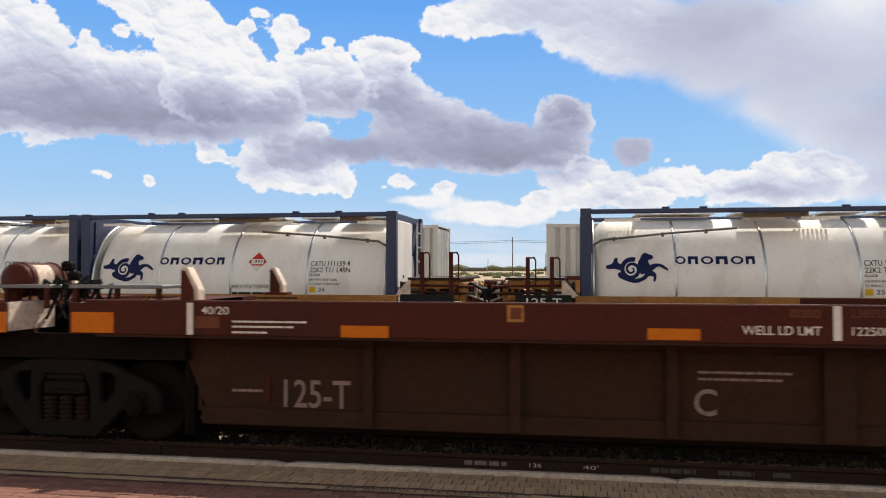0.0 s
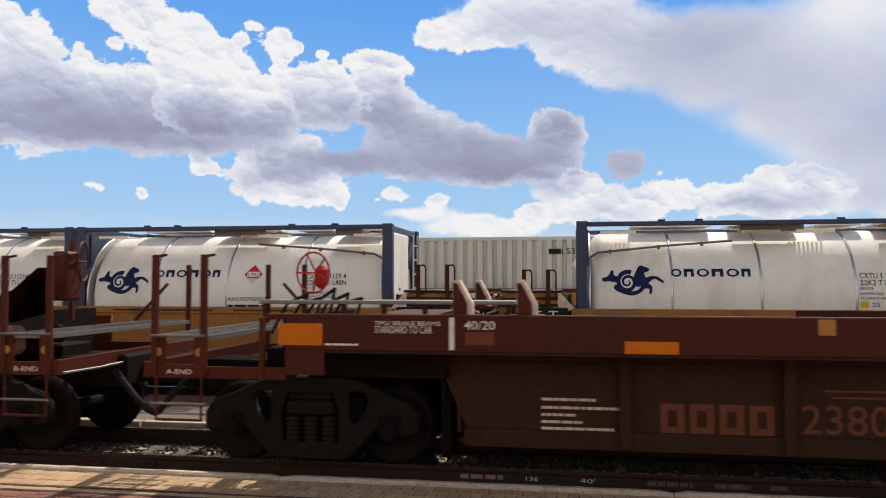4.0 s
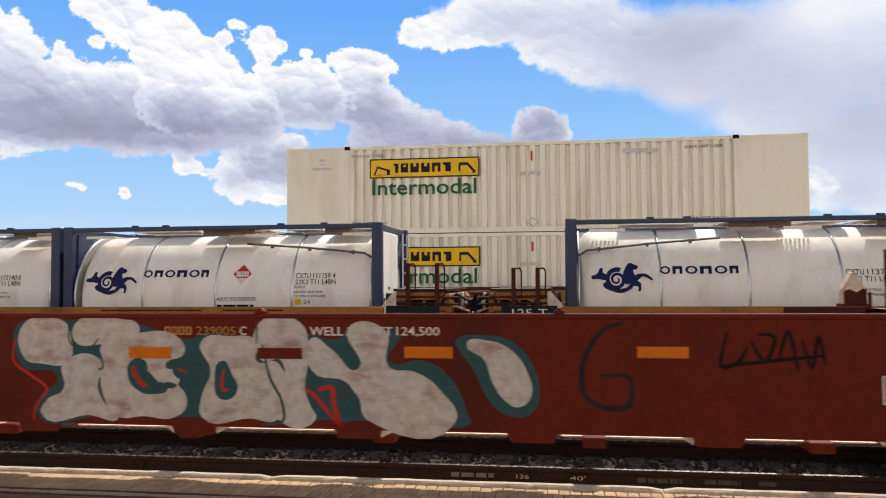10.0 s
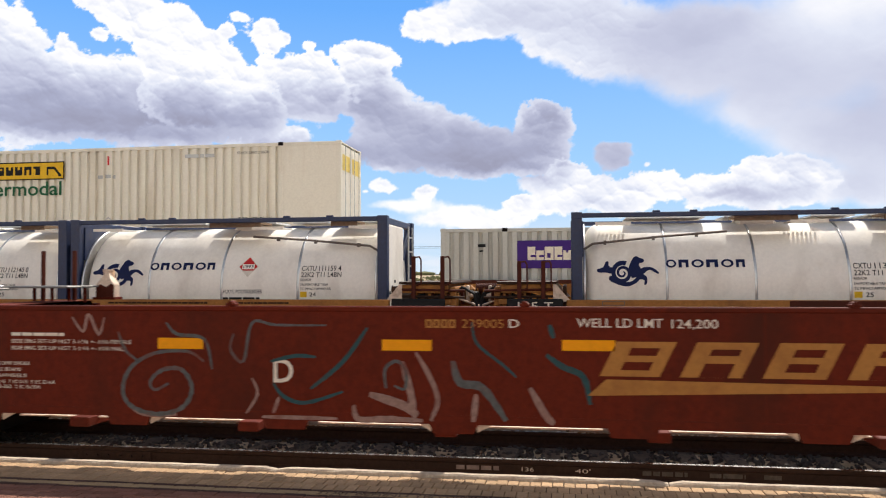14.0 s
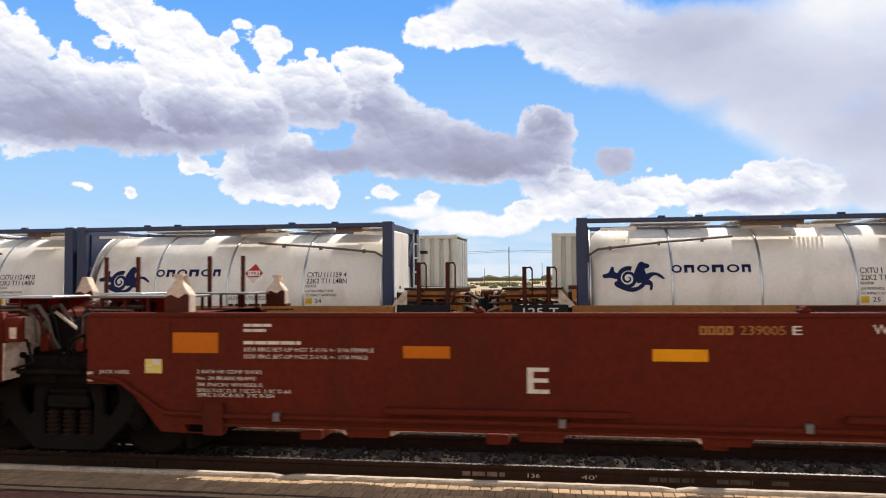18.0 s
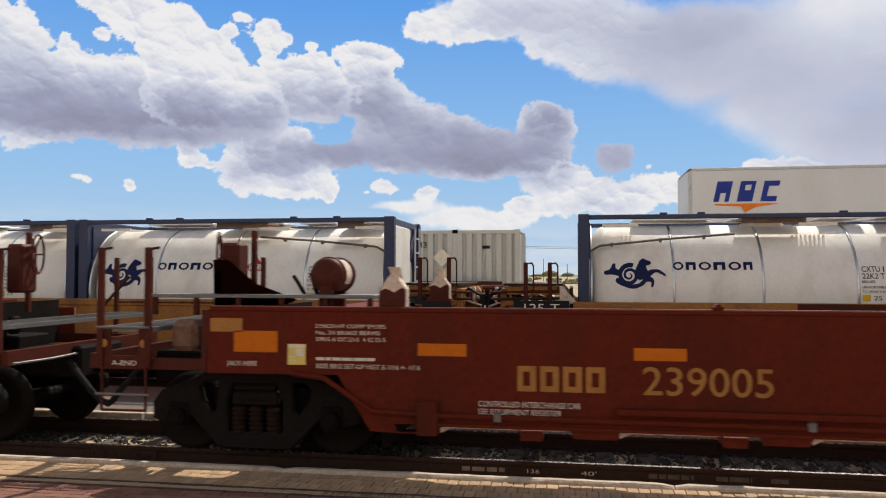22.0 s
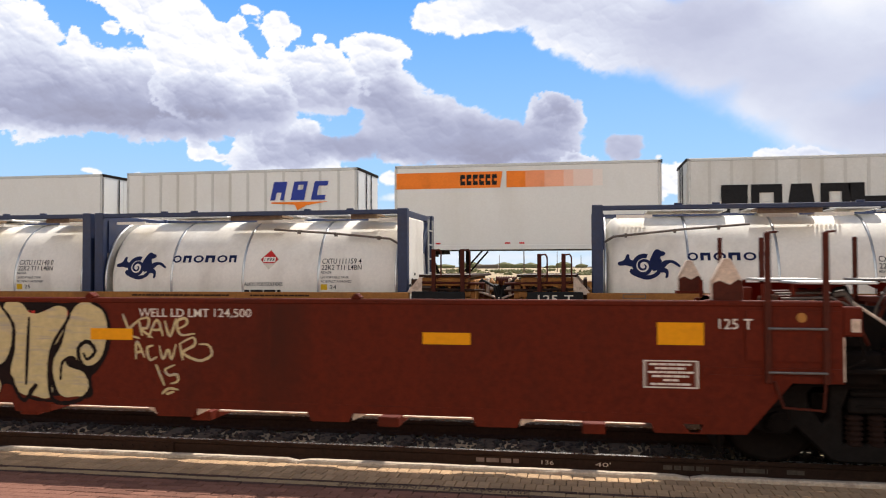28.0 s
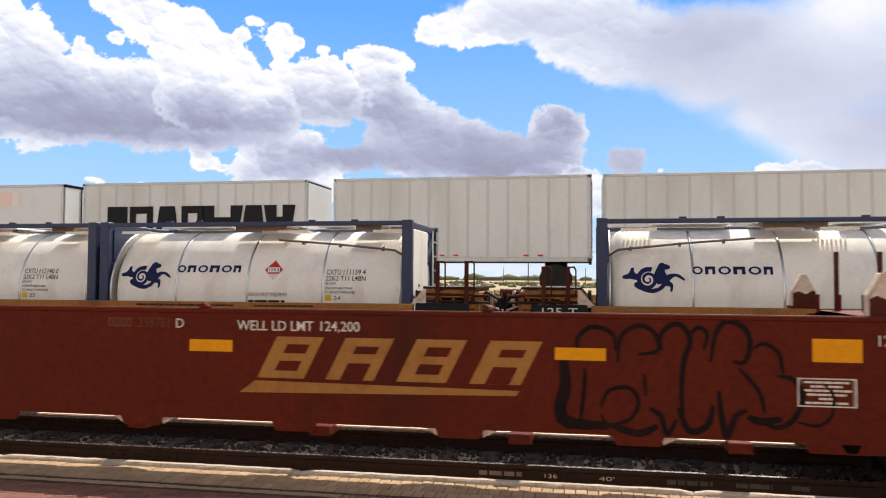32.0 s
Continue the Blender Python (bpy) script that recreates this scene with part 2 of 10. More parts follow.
def box(bm, x0, x1, y0, y1, z0, z1, bevel=0.0):
    r = bmesh.ops.create_cube(bm, size=1)
    bmesh.ops.transform(bm, verts=r["verts"], matrix=Matrix.LocRotScale(((x0 + x1) / 2, (y0 + y1) / 2, (z0 + z1) / 2), None, (abs(x1 - x0), abs(y1 - y0), abs(z1 - z0))))
    if bevel:
        bmesh.ops.bevel(bm, geom=list({e for v in r["verts"] for e in v.link_edges}), offset=bevel, segments=1, affect="EDGES")
    return bm


def boxes(*rows, bevel=0.0):
    bm = bmesh.new()
    for r in rows:
        box(bm, *r, bevel=bevel)
    return bm


def rod(bm, a, b, r, n=8, r2=None):
    a, b = Vector(a), Vector(b)
    d = b - a
    c = bmesh.ops.create_cone(bm, cap_ends=True, segments=n, radius1=r, radius2=r if r2 is None else r2, depth=d.length)
    bmesh.ops.transform(bm, verts=c["verts"], matrix=Matrix.Translation((a + b) / 2) @ d.to_track_quat("Z", "Y").to_matrix().to_4x4())
    return bm


def pipe(bm, pts, r, n=8):
    for a, b in zip(pts, pts[1:]):
        rod(bm, a, b, r, n)
    for p in pts[1:-1]:
        s = bmesh.ops.create_icosphere(bm, subdivisions=1, radius=r * 1.02)
        bmesh.ops.translate(bm, verts=s["verts"], vec=p)
    return bm


def lathe(profile, n=32, axis="y"):
    """A body turned round the y axis: profile of (along, radius)."""
    bm = bmesh.new()
    rings = []
    for a, r in profile:
        rings.append([bm.verts.new((r * math.cos(2 * math.pi * i / n), a, r * math.sin(2 * math.pi * i / n)) if axis == "y" else (a, r * math.cos(2 * math.pi * i / n), r * math.sin(2 * math.pi * i / n))) for i in range(n)])
    for p, q in zip(rings, rings[1:]):
        for i in range(n):
            bm.faces.new((p[i], p[(i + 1) % n], q[(i + 1) % n], q[i]))
    for ring in (rings[0], rings[-1]):
        bm.faces.new(ring)
    return bm


def flat_mesh(name, loops, depth=0.004, bevel=0.0, res=6):
    """A plate in the x-z plane from closed outlines (holes where they overlap), its back at y = 0 and its front at -depth. An outline is a list of points, or ('soft', points) for a curved one."""
    cu = bpy.data.curves.new(name, "CURVE")
    cu.dimensions, cu.fill_mode, cu.extrude, cu.bevel_depth, cu.bevel_resolution, cu.resolution_u = "2D", "BOTH", max(depth / 2 - bevel, 0.0005), bevel, 0, res
    for lp in loops:
        soft = lp[0] == "soft"
        pts = lp[1] if soft else lp
        sp = cu.splines.new("BEZIER" if soft else "POLY")
        (sp.bezier_points if soft else sp.points).add(len(pts) - 1)
        for i, (x, z) in enumerate(pts):
            if soft:
                b = sp.bezier_points[i]
                b.co, b.handle_left_type, b.handle_right_type = (x, z, 0), "AUTO", "AUTO"
            else:
                sp.points[i].co = (x, z, 0, 1)
        sp.use_cyclic_u = True
    return from_curve(name, cu, depth / 2)


def from_curve(name, cu, back):
    ob = bpy.data.objects.new(name, cu)
    me = bpy.data.meshes.new_from_object(ob)
    me.name = name
    bpy.data.objects.remove(ob)
    bpy.data.curves.remove(cu)
    me.transform(Matrix(((1, 0, 0, 0), (0, 0, -1, -back), (0, 1, 0, 0), (0, 0, 0, 1))))
    me.materials.clear()
    return me


def plate(name, loops, material, parent, at=(0, 0, 0), depth=0.004, label="", bevel=0.0, turn=0):
    ob = under(link(name, flat_mesh(name, loops, depth, bevel), material), parent, label)
    ob.matrix_basis = pose(*at, 0, 0, turn)
    return ob


def rect(x0, x1, z0, z1):
    return [(x0, z0), (x1, z0), (x1, z1), (x0, z1)]


text_meshes = {}


def text(parent, words, x, y, z, height, material, width=None, name="lettering", label="", bold=0.0, turn=0, shear=0.0):
    """Painted words that stand on a wall facing -y (or turned): x, z is the lower left corner, height that of a capital."""
    key = (words, round(bold, 3), round(shear, 2), material.name)
    if key not in text_meshes:
        cu = bpy.data.curves.new("words", "FONT")
        cu.body, cu.size, cu.extrude, cu.offset, cu.resolution_u, cu.shear = words, 1.0, 0.0005, 0.4 * bold, 3, shear
        me = from_curve("lettering", cu, 0)
        me.materials.append(material)
        text_meshes[key] = me
    me = text_meshes[key]
    xs = [v.co.x for v in me.vertices]
    k = height / 0.69
    kx = width / max(0.01, max(xs) - min(xs)) if width else k
    ob = under(new(name, me), parent, label)
    ob.matrix_basis = pose(x, y, z, 0, 0, turn) @ Matrix.Diagonal((kx, 1, k, 1)) @ Matrix.Translation((-min(xs), 0, 0))
    return ob


def bars(parent, rows, y, material, name="small_lettering", gap=0.35, seed=1):
    """Lines of small writing as plain bars, each line a part: rows of (x, z, width, height)."""
    rng = random.Random(seed)
    for x, z, w, h in rows:
        bm = bmesh.new()
        a = x
        while a < x + w - 0.01:
            b = min(a + h * rng.uniform(1.2, 4.5), x + w)
            box(bm, a, b, y - 0.0015, y, z, z + h)
            a = b + h * gap
        line = part(name, bm, material, parent)
    return line

# ---- sky and distance ----
# clouds in degrees: side, height, half width, half height, softness
clouds_west = (
    (-38.1, 14.72, 1.95, 2.51, 0), (-36.4, 12.23, 3.41, 1.93, 0), (-38.31, 12.02, 2.82, 3.11, 0.1), (-34.51, 14.34, 0.571, 0.845, 0), (-33.41, 12.81, 2.05, 1.22, 0),
    (-31.67, 12.32, 3.15, 1.9, 0.1), (-30.44, 13.23, 1.71, 0.805, 0), (-35.06, 10.4, 4.97, 1.65, 0.2), (-37.8, 9.201, 1.89, 0.776, 0.1), (-30.59, 10.48, 4.26, 1.34, 0.3),
    (-26.95, 10.98, 3.91, 1.9, 0.2), (-29.86, 9.18, 1.65, 0.602, 0.2), (-40.18, 13.5, 3.62, 3.69, 0), (-41.59, 8.93, 2.04, 1.36, 0.1),
)
clouds_diagonal = (
    (-31.45, 18, 2.05, 1.26, 0), (-30.01, 16.64, 1.87, 1.36, 0), (-28.48, 16.43, 2.02, 1.88, 0), (-26.99, 15.46, 2.61, 1.76, 0), (-25.47, 14.58, 2.35, 1.68, 0),
    (-24.13, 13.23, 2.38, 1.71, 0), (-27.72, 13.74, 1.66, 1.67, 0), (-22.38, 12.37, 1.87, 1, 0), (-26.21, 11.78, 3.38, 1.9, 0.1), (-32.33, 15.64, 0.487, 0.425, 0),
    (-22.76, 10.8, 3.1, 1.24, 0.3), (-27.31, 9.318, 2.59, 0.687, 0.3), (-21.6, 11.82, 1.76, 1.16, 0.1),
)
clouds_ragged = (
    (-23.96, 16.54, 0.655, 0.592, 0), (-23.11, 17.64, 0.505, 0.221, 0), (-21.62, 17.07, 1.02, 0.818, 0), (-21.07, 16.13, 0.947, 0.827, 0), (-19.88, 16.49, 0.279, 0.301, 0),
    (-21.3, 14.37, 0.787, 0.686, 0), (-20.62, 13.41, 1.11, 1, 0), (-18.24, 16.04, 0.322, 0.418, 0), (-18.43, 14.46, 1.44, 1, 0), (-17.43, 14.11, 1.21, 1.08, 0),
    (-19.23, 13.47, 1.6, 1.16, 0.1), (-16.82, 12.85, 1.86, 1.17, 0.1), (-18.02, 11.76, 2.21, 0.863, 0.3), (-19.62, 11.51, 1.99, 0.86, 0.3),
)
clouds_tower = (
    (-14.79, 15.62, 1.47, 0.769, 0), (-13.48, 15.1, 1.48, 1.08, 0), (-14.38, 14.39, 1.96, 1.55, 0), (-14.79, 13.21, 2.04, 1.57, 0.1), (-13.56, 12.05, 2.7, 1.74, 0.2),
    (-11.1, 11.08, 2.71, 1.51, 0.3), (-8.631, 10.08, 2.39, 1.44, 0.4), (-6.168, 9.183, 2.38, 1.29, 0.4), (-4.125, 8.434, 2.04, 1.05, 0.4), (-9.663, 8.678, 3.53, 1.13, 0.5),
    (-12.74, 9.671, 2.29, 1.44, 0.4), (-6.585, 7.653, 3.28, 0.688, 0.2), (-2.502, 7.522, 2.23, 0.644, 0.2), (-12.33, 7.984, 1.23, 0.646, 0.2),
)
clouds_knob = (
    (-2.48, 10.88, 0.894, 0.873, 0.15), (-1.341, 11.41, 0.971, 0.789, 0.15), (-0.4608, 10.27, 1.13, 1.11, 0.2), (-2.083, 9.599, 1.54, 1.36, 0.3), (-0.9563, 8.695, 1.69, 0.959, 0.3),
    (3.416, 7.777, 0.941, 0.673, 0.5), (3.894, 8.551, 0.86, 0.433, 0.4), (3.031, 8.581, 0.551, 0.395, 0.5),
)
clouds_lower = (
    (-26.63, 8.583, 0.485, 0.654, 0), (-26.33, 7.747, 0.898, 0.502, 0), (-25.2, 7.557, 0.454, 0.233, 0), (-22.97, 7.237, 1.39, 0.866, 0.1), (-21.89, 8.608, 1.8, 1.1, 0.1),
    (-20.92, 10.13, 0.315, 0.549, 0), (-21.43, 9.488, 1.18, 0.51, 0), (-20.2, 7.547, 2.69, 1.27, 0.1), (-22.35, 6.385, 1.63, 0.514, 0.1), (-20, 6.036, 2.21, 0.639, 0),
    (-17.93, 6.551, 1.36, 0.883, 0), (-17.12, 5.919, 0.482, 0.605, 0), (-19.41, 8.757, 1.83, 1.03, 0.3), (-18.98, 9.799, 0.798, 0.356, 0), (-17.01, 8.371, 2.42, 0.68, 0.5),
    (-14.98, 8.764, 1.46, 0.602, 0.6),
)
clouds_small = (
    (-33.43, 6.374, 0.442, 0.148, 0.3), (-32.99, 6.209, 0.205, 0.149, 0.1), (-30.44, 6.016, 0.32, 0.303, 0.1), (-13.15, 6.197, 0.776, 0.406, 0.1), (-9.874, 5.798, 0.698, 0.489, 0.1),
    (-11.31, 4.901, 2.29, 0.367, 0.7), (-8.648, 3.918, 2.29, 0.654, 0.7), (-14.25, 5.906, 0.163, 0.0811, 0.3), (-3.125, 5.185, 0.975, 0.487, 0), (-3.659, 4.215, 1.46, 0.529, 0.3),
    (-5.783, 3.578, 2.25, 0.531, 0.6), (5.899, 7.456, 0.192, 0.157, 0.4), (-7.007, 4.483, 1.23, 0.327, 0.5),
)
clouds_east = (
    (0.03974, 7.431, 0.601, 0.561, 0), (0.3954, 6.822, 1.28, 0.802, 0), (-1.497, 6.376, 1.61, 0.444, 0.4), (1.702, 5.832, 2.22, 0.881, 0.1), (-0.09819, 5.142, 2.4, 0.887, 0.4),
    (3.469, 5.154, 2.58, 0.956, 0.3), (5.418, 5.74, 1.77, 0.947, 0.1), (7.142, 5.963, 1.36, 0.626, 0.1), (9.02, 6.015, 1.41, 0.542, 0), (10.49, 5.806, 1.24, 0.615, 0),
    (12.42, 6.716, 0.998, 0.606, 0), (13, 7.291, 0.495, 0.376, 0), (14.6, 6.905, 1.59, 0.745, 0.1), (15.97, 7.049, 1.35, 0.479, 0.2), (16.29, 6.072, 1.55, 0.884, 0.1),
    (11.39, 5.236, 2.89, 0.842, 0.3), (14.57, 5.112, 2.42, 0.823, 0.3),
)
clouds_sheet = (
    (-10.51, 17.52, 0.909, 0.721, 0.15), (-9.519, 17.75, 1.07, 0.758, 0.15), (-8.197, 17.44, 1.49, 0.76, 0.2), (-6.627, 17.5, 2.06, 0.911, 0.3), (-3.864, 18.27, 3.69, 1.28, 0.55),
    (-2.019, 18.88, 6.5, 1.86, 0.65), (-0.6164, 16.27, 1.86, 0.836, 0.15), (-0.004968, 16.92, 2.82, 1.51, 0.5), (1.183, 14.89, 0.88, 0.765, 0.15), (2.696, 14.82, 1.35, 0.99, 0.4),
    (3.187, 16.38, 4.73, 2.25, 0.65), (5.911, 15.26, 4.24, 1.95, 0.8), (9.704, 15.52, 7.03, 2.93, 0.9),
)
clouds_veil = (
    (15.05, 13.54, 6.54, 3.94, 1), (9.114, 13.16, 2.98, 1.5, 1), (13.08, 10.8, 2.83, 1.7, 1), (16.68, 9.234, 3.68, 2.18, 1), (19.61, 8.46, 2.86, 2.84, 1),
    (19.09, 15.17, 6.44, 4.1, 0.9), (17.62, 5.71, 1.97, 1.31, 0.8), (20.19, 5.57, 1.88, 1.78, 0.9), (24.52, 11.39, 5.18, 6.29, 0.9),
)
# grey undersides: side, height, half width, half height, depth of tone
grey_west = (
    (-35.72, 9.981, 4.26, 1.22, 0.69), (-31.64, 9.815, 3.85, 1.11, 0.72), (-37.04, 12.16, 2.56, 1.4, 0.31), (-30.61, 12.22, 2.13, 1.1, 0.33), (-33.39, 11.37, 3.41, 1.16, 0.44),
    (-27.32, 10.46, 2.96, 1.22, 0.7), (-23.34, 10.35, 3.09, 1.01, 0.69), (-26.21, 11.97, 1.88, 0.947, 0.31), (-37.71, 13.82, 1.9, 1.37, 0.22), (-26.94, 9.26, 2.6, 0.689, 0.4),
    (-40.73, 10.38, 2.68, 1.7, 0.53),
)
grey_middle = (
    (-20.42, 11.87, 1.98, 0.973, 0.4), (-18.83, 12.63, 1.6, 0.973, 0.31), (-16.41, 11.6, 2.43, 0.986, 0.4), (-13.97, 13.15, 2.04, 1.37, 0.37), (-12.74, 11.19, 2.87, 1.43, 0.55),
    (-9.866, 9.604, 3.29, 1.69, 0.63), (-6.169, 8.861, 2.87, 1.45, 0.69), (-8.226, 8.068, 3.28, 0.89, 0.62), (-2.905, 7.931, 2.44, 0.886, 0.62), (-1.354, 9.582, 2.02, 1.91, 0.69),
    (-1.664, 11.49, 1.46, 0.947, 0.53), (-4.13, 7.547, 2.45, 0.727, 0.35), (-12.74, 8.264, 2.05, 1.01, 0.44), (3.497, 8.012, 1.57, 1.34, 0.63),
)
grey_low = (
    (-21.19, 8.313, 2.16, 0.987, 0.37), (-18.01, 8.392, 2.4, 0.798, 0.58), (-15.59, 8.635, 2.27, 0.882, 0.6), (-23.13, 7.075, 1.54, 0.787, 0.33), (-20.4, 7.144, 1.58, 0.597, 0.26),
    (-17.21, 9.365, 1.21, 0.398, 0.35), (12.11, 5.323, 1.79, 0.647, 0.44), (14.92, 5.21, 1.37, 0.634, 0.35), (9.199, 5.466, 1.11, 0.388, 0.18), (-1.294, 6.534, 1.61, 0.484, 0.26),
    (19.23, 5.263, 1.6, 1.08, 0.26), (2.68, 4.771, 2.36, 0.48, 0.18),
)
grey_sheet = (
    (0.004426, 18.05, 4.83, 1.49, 0.26), (5.913, 15.45, 5.01, 2.24, 0.33), (11.52, 13.89, 6.15, 2.93, 0.32), (16.72, 11.22, 5.02, 2.87, 0.3), (19.28, 8.129, 3.19, 2.14, 0.26),
    (-4.07, 18.2, 2.87, 0.939, 0.18), (9.725, 16.97, 4.08, 1.23, 0.29), (23.06, 11.57, 3.56, 5.05, 0.29),
)


def lattice_noise(x, y, seed):
    """Smooth value noise on arrays."""
    grid = np.random.RandomState(seed).rand(256, 256)
    xi, yi = np.floor(x).astype(int), np.floor(y).astype(int)
    fx, fy = x - xi, y - yi
    fx, fy = fx * fx * (3 - 2 * fx), fy * fy * (3 - 2 * fy)
    a, b = grid[xi % 256, yi % 256], grid[(xi + 1) % 256, yi % 256]
    c, d = grid[xi % 256, (yi + 1) % 256], grid[(xi + 1) % 256, (yi + 1) % 256]
    return (a * (1 - fx) + b * fx) * (1 - fy) + (c * (1 - fx) + d * fx) * fy


def layered(x, y, seed, octaves=5, gain=0.55):
    total, amp, norm = 0, 1.0, 0
    for k in range(octaves):
        total = total + amp * lattice_noise(x * 2 ** k + 17 * k, y * 2 ** k + 31 * k, seed + k)
        norm, amp = norm + amp, amp * gain
    return total / norm


def puffs(x, y, seed, octaves=3, gain=0.5):
    """Heaped round bumps, the larger carrying smaller ones: 0 in the creases, towards 1 on the crowns."""
    total, amp, norm = 0, 1.0, 0
    for k in range(octaves):
        rs = np.random.RandomState(seed + k)
        jx, jy = rs.rand(128, 128), rs.rand(128, 128)
        u, v = x * 2.1 ** k + 7.3 * k, y * 2.1 ** k + 3.9 * k
        ui, vi = np.floor(u).astype(int), np.floor(v).astype(int)
        near = np.full(np.shape(x), 9.0)
        for dx in (-1, 0, 1):
            for dy in (-1, 0, 1):
                cx, cy = (ui + dx) % 128, (vi + dy) % 128
                near = np.minimum(near, (ui + dx + jx[cx, cy] - u) ** 2 + (vi + dy + jy[cx, cy] - v) ** 2)
        total = total + amp * np.clip(1 - near, 0, 1)
        norm, amp = norm + amp, amp * gain
    return total / norm


def smooth(v):
    v = np.clip(v, 0, 1)
    return v * v * (3 - 2 * v)


def cloud_fields(az, el, banks, greys):
    """How much cloud covers the sky, and how grey it is, for each direction; the banks lie one before another, the farthest first."""
    wx, wy = layered(az / 2.2, el / 1.8, 3, 6, 0.6) - 0.5, layered(az / 2.2, el / 1.8, 23, 6, 0.6) - 0.5
    bump = puffs(az / 1.4 + 0.5 * wx, el / 1.1 + 0.5 * wy, 41, 4, 0.6)
    fine = layered(az / 0.7, el / 0.55, 61, 5, 0.65)
    heap = puffs(az / 1.9 + 0.6 * wx, el / 1.4 + 0.6 * wy, 47, 2, 0.45)
    drift = layered(az / 2.4, el / 1.3, 113, 4, 0.5) - 0.47
    up, side = np.gradient(heap + 0.25 * bump, el[1, 0] - el[0, 0])
    grey = np.ones(az.shape)
    for a, e, w, h, g in greys:
        dx, dy = (az - a + 1.6 * wx) / (1.25 * w), (el - e + 1.3 * wy) / (1.25 * h)
        grey = grey * (1 - g * np.exp(-(dx * dx + dy * dy) ** 1.3))
    grey = 1 - grey
    cover, shade = np.zeros(az.shape), np.zeros(az.shape)
    for rows in banks:
        total, soft = np.zeros(az.shape), np.zeros(az.shape)
        for a, e, w, h, s in rows:
            k = min(1.0, 0.15 + h / 1.1)
            dx, dy = (az - a + 1.5 * k * wx) / w, (el - e + 1.3 * k * wy) / h
            inside = np.exp(np.clip(6.0 * (1.0 - np.sqrt(dx * dx + dy * dy)) * min(1.0, 0.25 + h / 2.2), -60, 10))
            total, soft = total + inside, soft + inside * s
        soft = np.where(total > 1e-6, soft / (total + 1e-9), 0.5)
        rough = np.clip(1.1 - 1.1 * soft, 0.05, 1)
        d = np.log(total + 1e-12) / 6.0 - 0.11 + 0.28 * soft + rough * (0.52 * (bump - 0.42) + 0.38 * (fine - 0.5))
        over = smooth((d + 0.02) / (0.09 + 0.20 * soft + 0.40 * soft ** 3))
        thick = smooth(d / 0.55)
        edge = np.maximum(thick, smooth(soft * 2.5))
        relief = np.clip(-0.17 * up - 0.06 * side, -0.25, 0.25) * rough
        own = grey * (0.48 + 0.52 * edge) + 0.06 * thick * rough - relief * (0.4 + 0.6 * thick) * (1 - 0.6 * grey) + 0.26 * drift * (0.25 + rough) * thick
        shade = shade * (1 - over) + np.clip(own, 0, 1) * over
        cover = 1 - (1 - cover) * (1 - over)
    return cover, np.clip(shade / np.maximum(cover, 0.02), 0, 1)


def dome_mesh():
    banks = (clouds_veil, clouds_sheet, clouds_knob, clouds_tower, clouds_east, clouds_west, clouds_ragged, clouds_lower, clouds_diagonal, clouds_small)
    greys = grey_west + grey_middle + grey_low + grey_sheet
    az, el = np.meshgrid(np.arange(-45, 26.01, 0.072), np.arange(-1.4, 21.6, 0.072))
    cover, shade = cloud_fields(az, el, banks, greys)
    haze = 0.75 * np.clip(1 - el / 5.0, 0, 1) * smooth(layered(az / 4.5, el / 0.8, 71) * 2.2 - 0.55)
    pieces = [(az, el, 2200.0, np.maximum(cover, haze), np.where(haze > cover, 0.12, shade), np.ones(az.shape))]
    # unseen cloud ring all round, wider cells, added to light the near sides
    az, el = np.meshgrid(np.arange(-180, 180.01, 1.0), np.arange(-1.5, 31.01, 1.0))
    heaps = 0.6 * layered(az / 17, el / 7, 141, 4) + 0.4 * puffs(az / 9, el / 5, 151, 2)
    pieces.append((az, el, 2230.0, smooth((heaps - 0.36) / 0.18), 0.25 * smooth((heaps - 0.50) / 0.2), 1.0 + 0.5 * smooth((np.abs(az - SUN_SIDE) - 70) / 70)))   # glow raised across from the sun to brighten what faces the platform
    co, quads, fields, base = [], [], [], 0
    for az, el, r, c, s, g in pieces:
        n_up, n_side = az.shape
        ca, sa, ce, se = np.cos(np.radians(az)), np.sin(np.radians(az)), np.cos(np.radians(el)), np.sin(np.radians(el))
        co.append(np.stack([r * sa * ce, r * ca * ce, r * se + EYE[2]], -1).reshape(-1, 3))
        i = np.arange(n_up * n_side).reshape(n_up, n_side) + base
        quads.append(np.stack([i[:-1, :-1], i[:-1, 1:], i[1:, 1:], i[1:, :-1]], -1).reshape(-1, 4))
        fields.append(np.stack([c, s, el / 30, g], -1).reshape(-1, 4))
        base += n_up * n_side
    co, quads, fields = np.concatenate(co), np.concatenate(quads), np.concatenate(fields).astype(np.float32)
    me = bpy.data.meshes.new("backdrop_sky")
    me.from_pydata(co.tolist(), [], quads.tolist())
    for k, name in enumerate(("cover", "shade", "height", "sunlit")):
        me.attributes.new(name, "FLOAT", "POINT").data.foreach_set("value", fields[:, k].copy())
    me.polygons.foreach_set("use_smooth", np.ones(len(quads), dtype=bool))
    return me


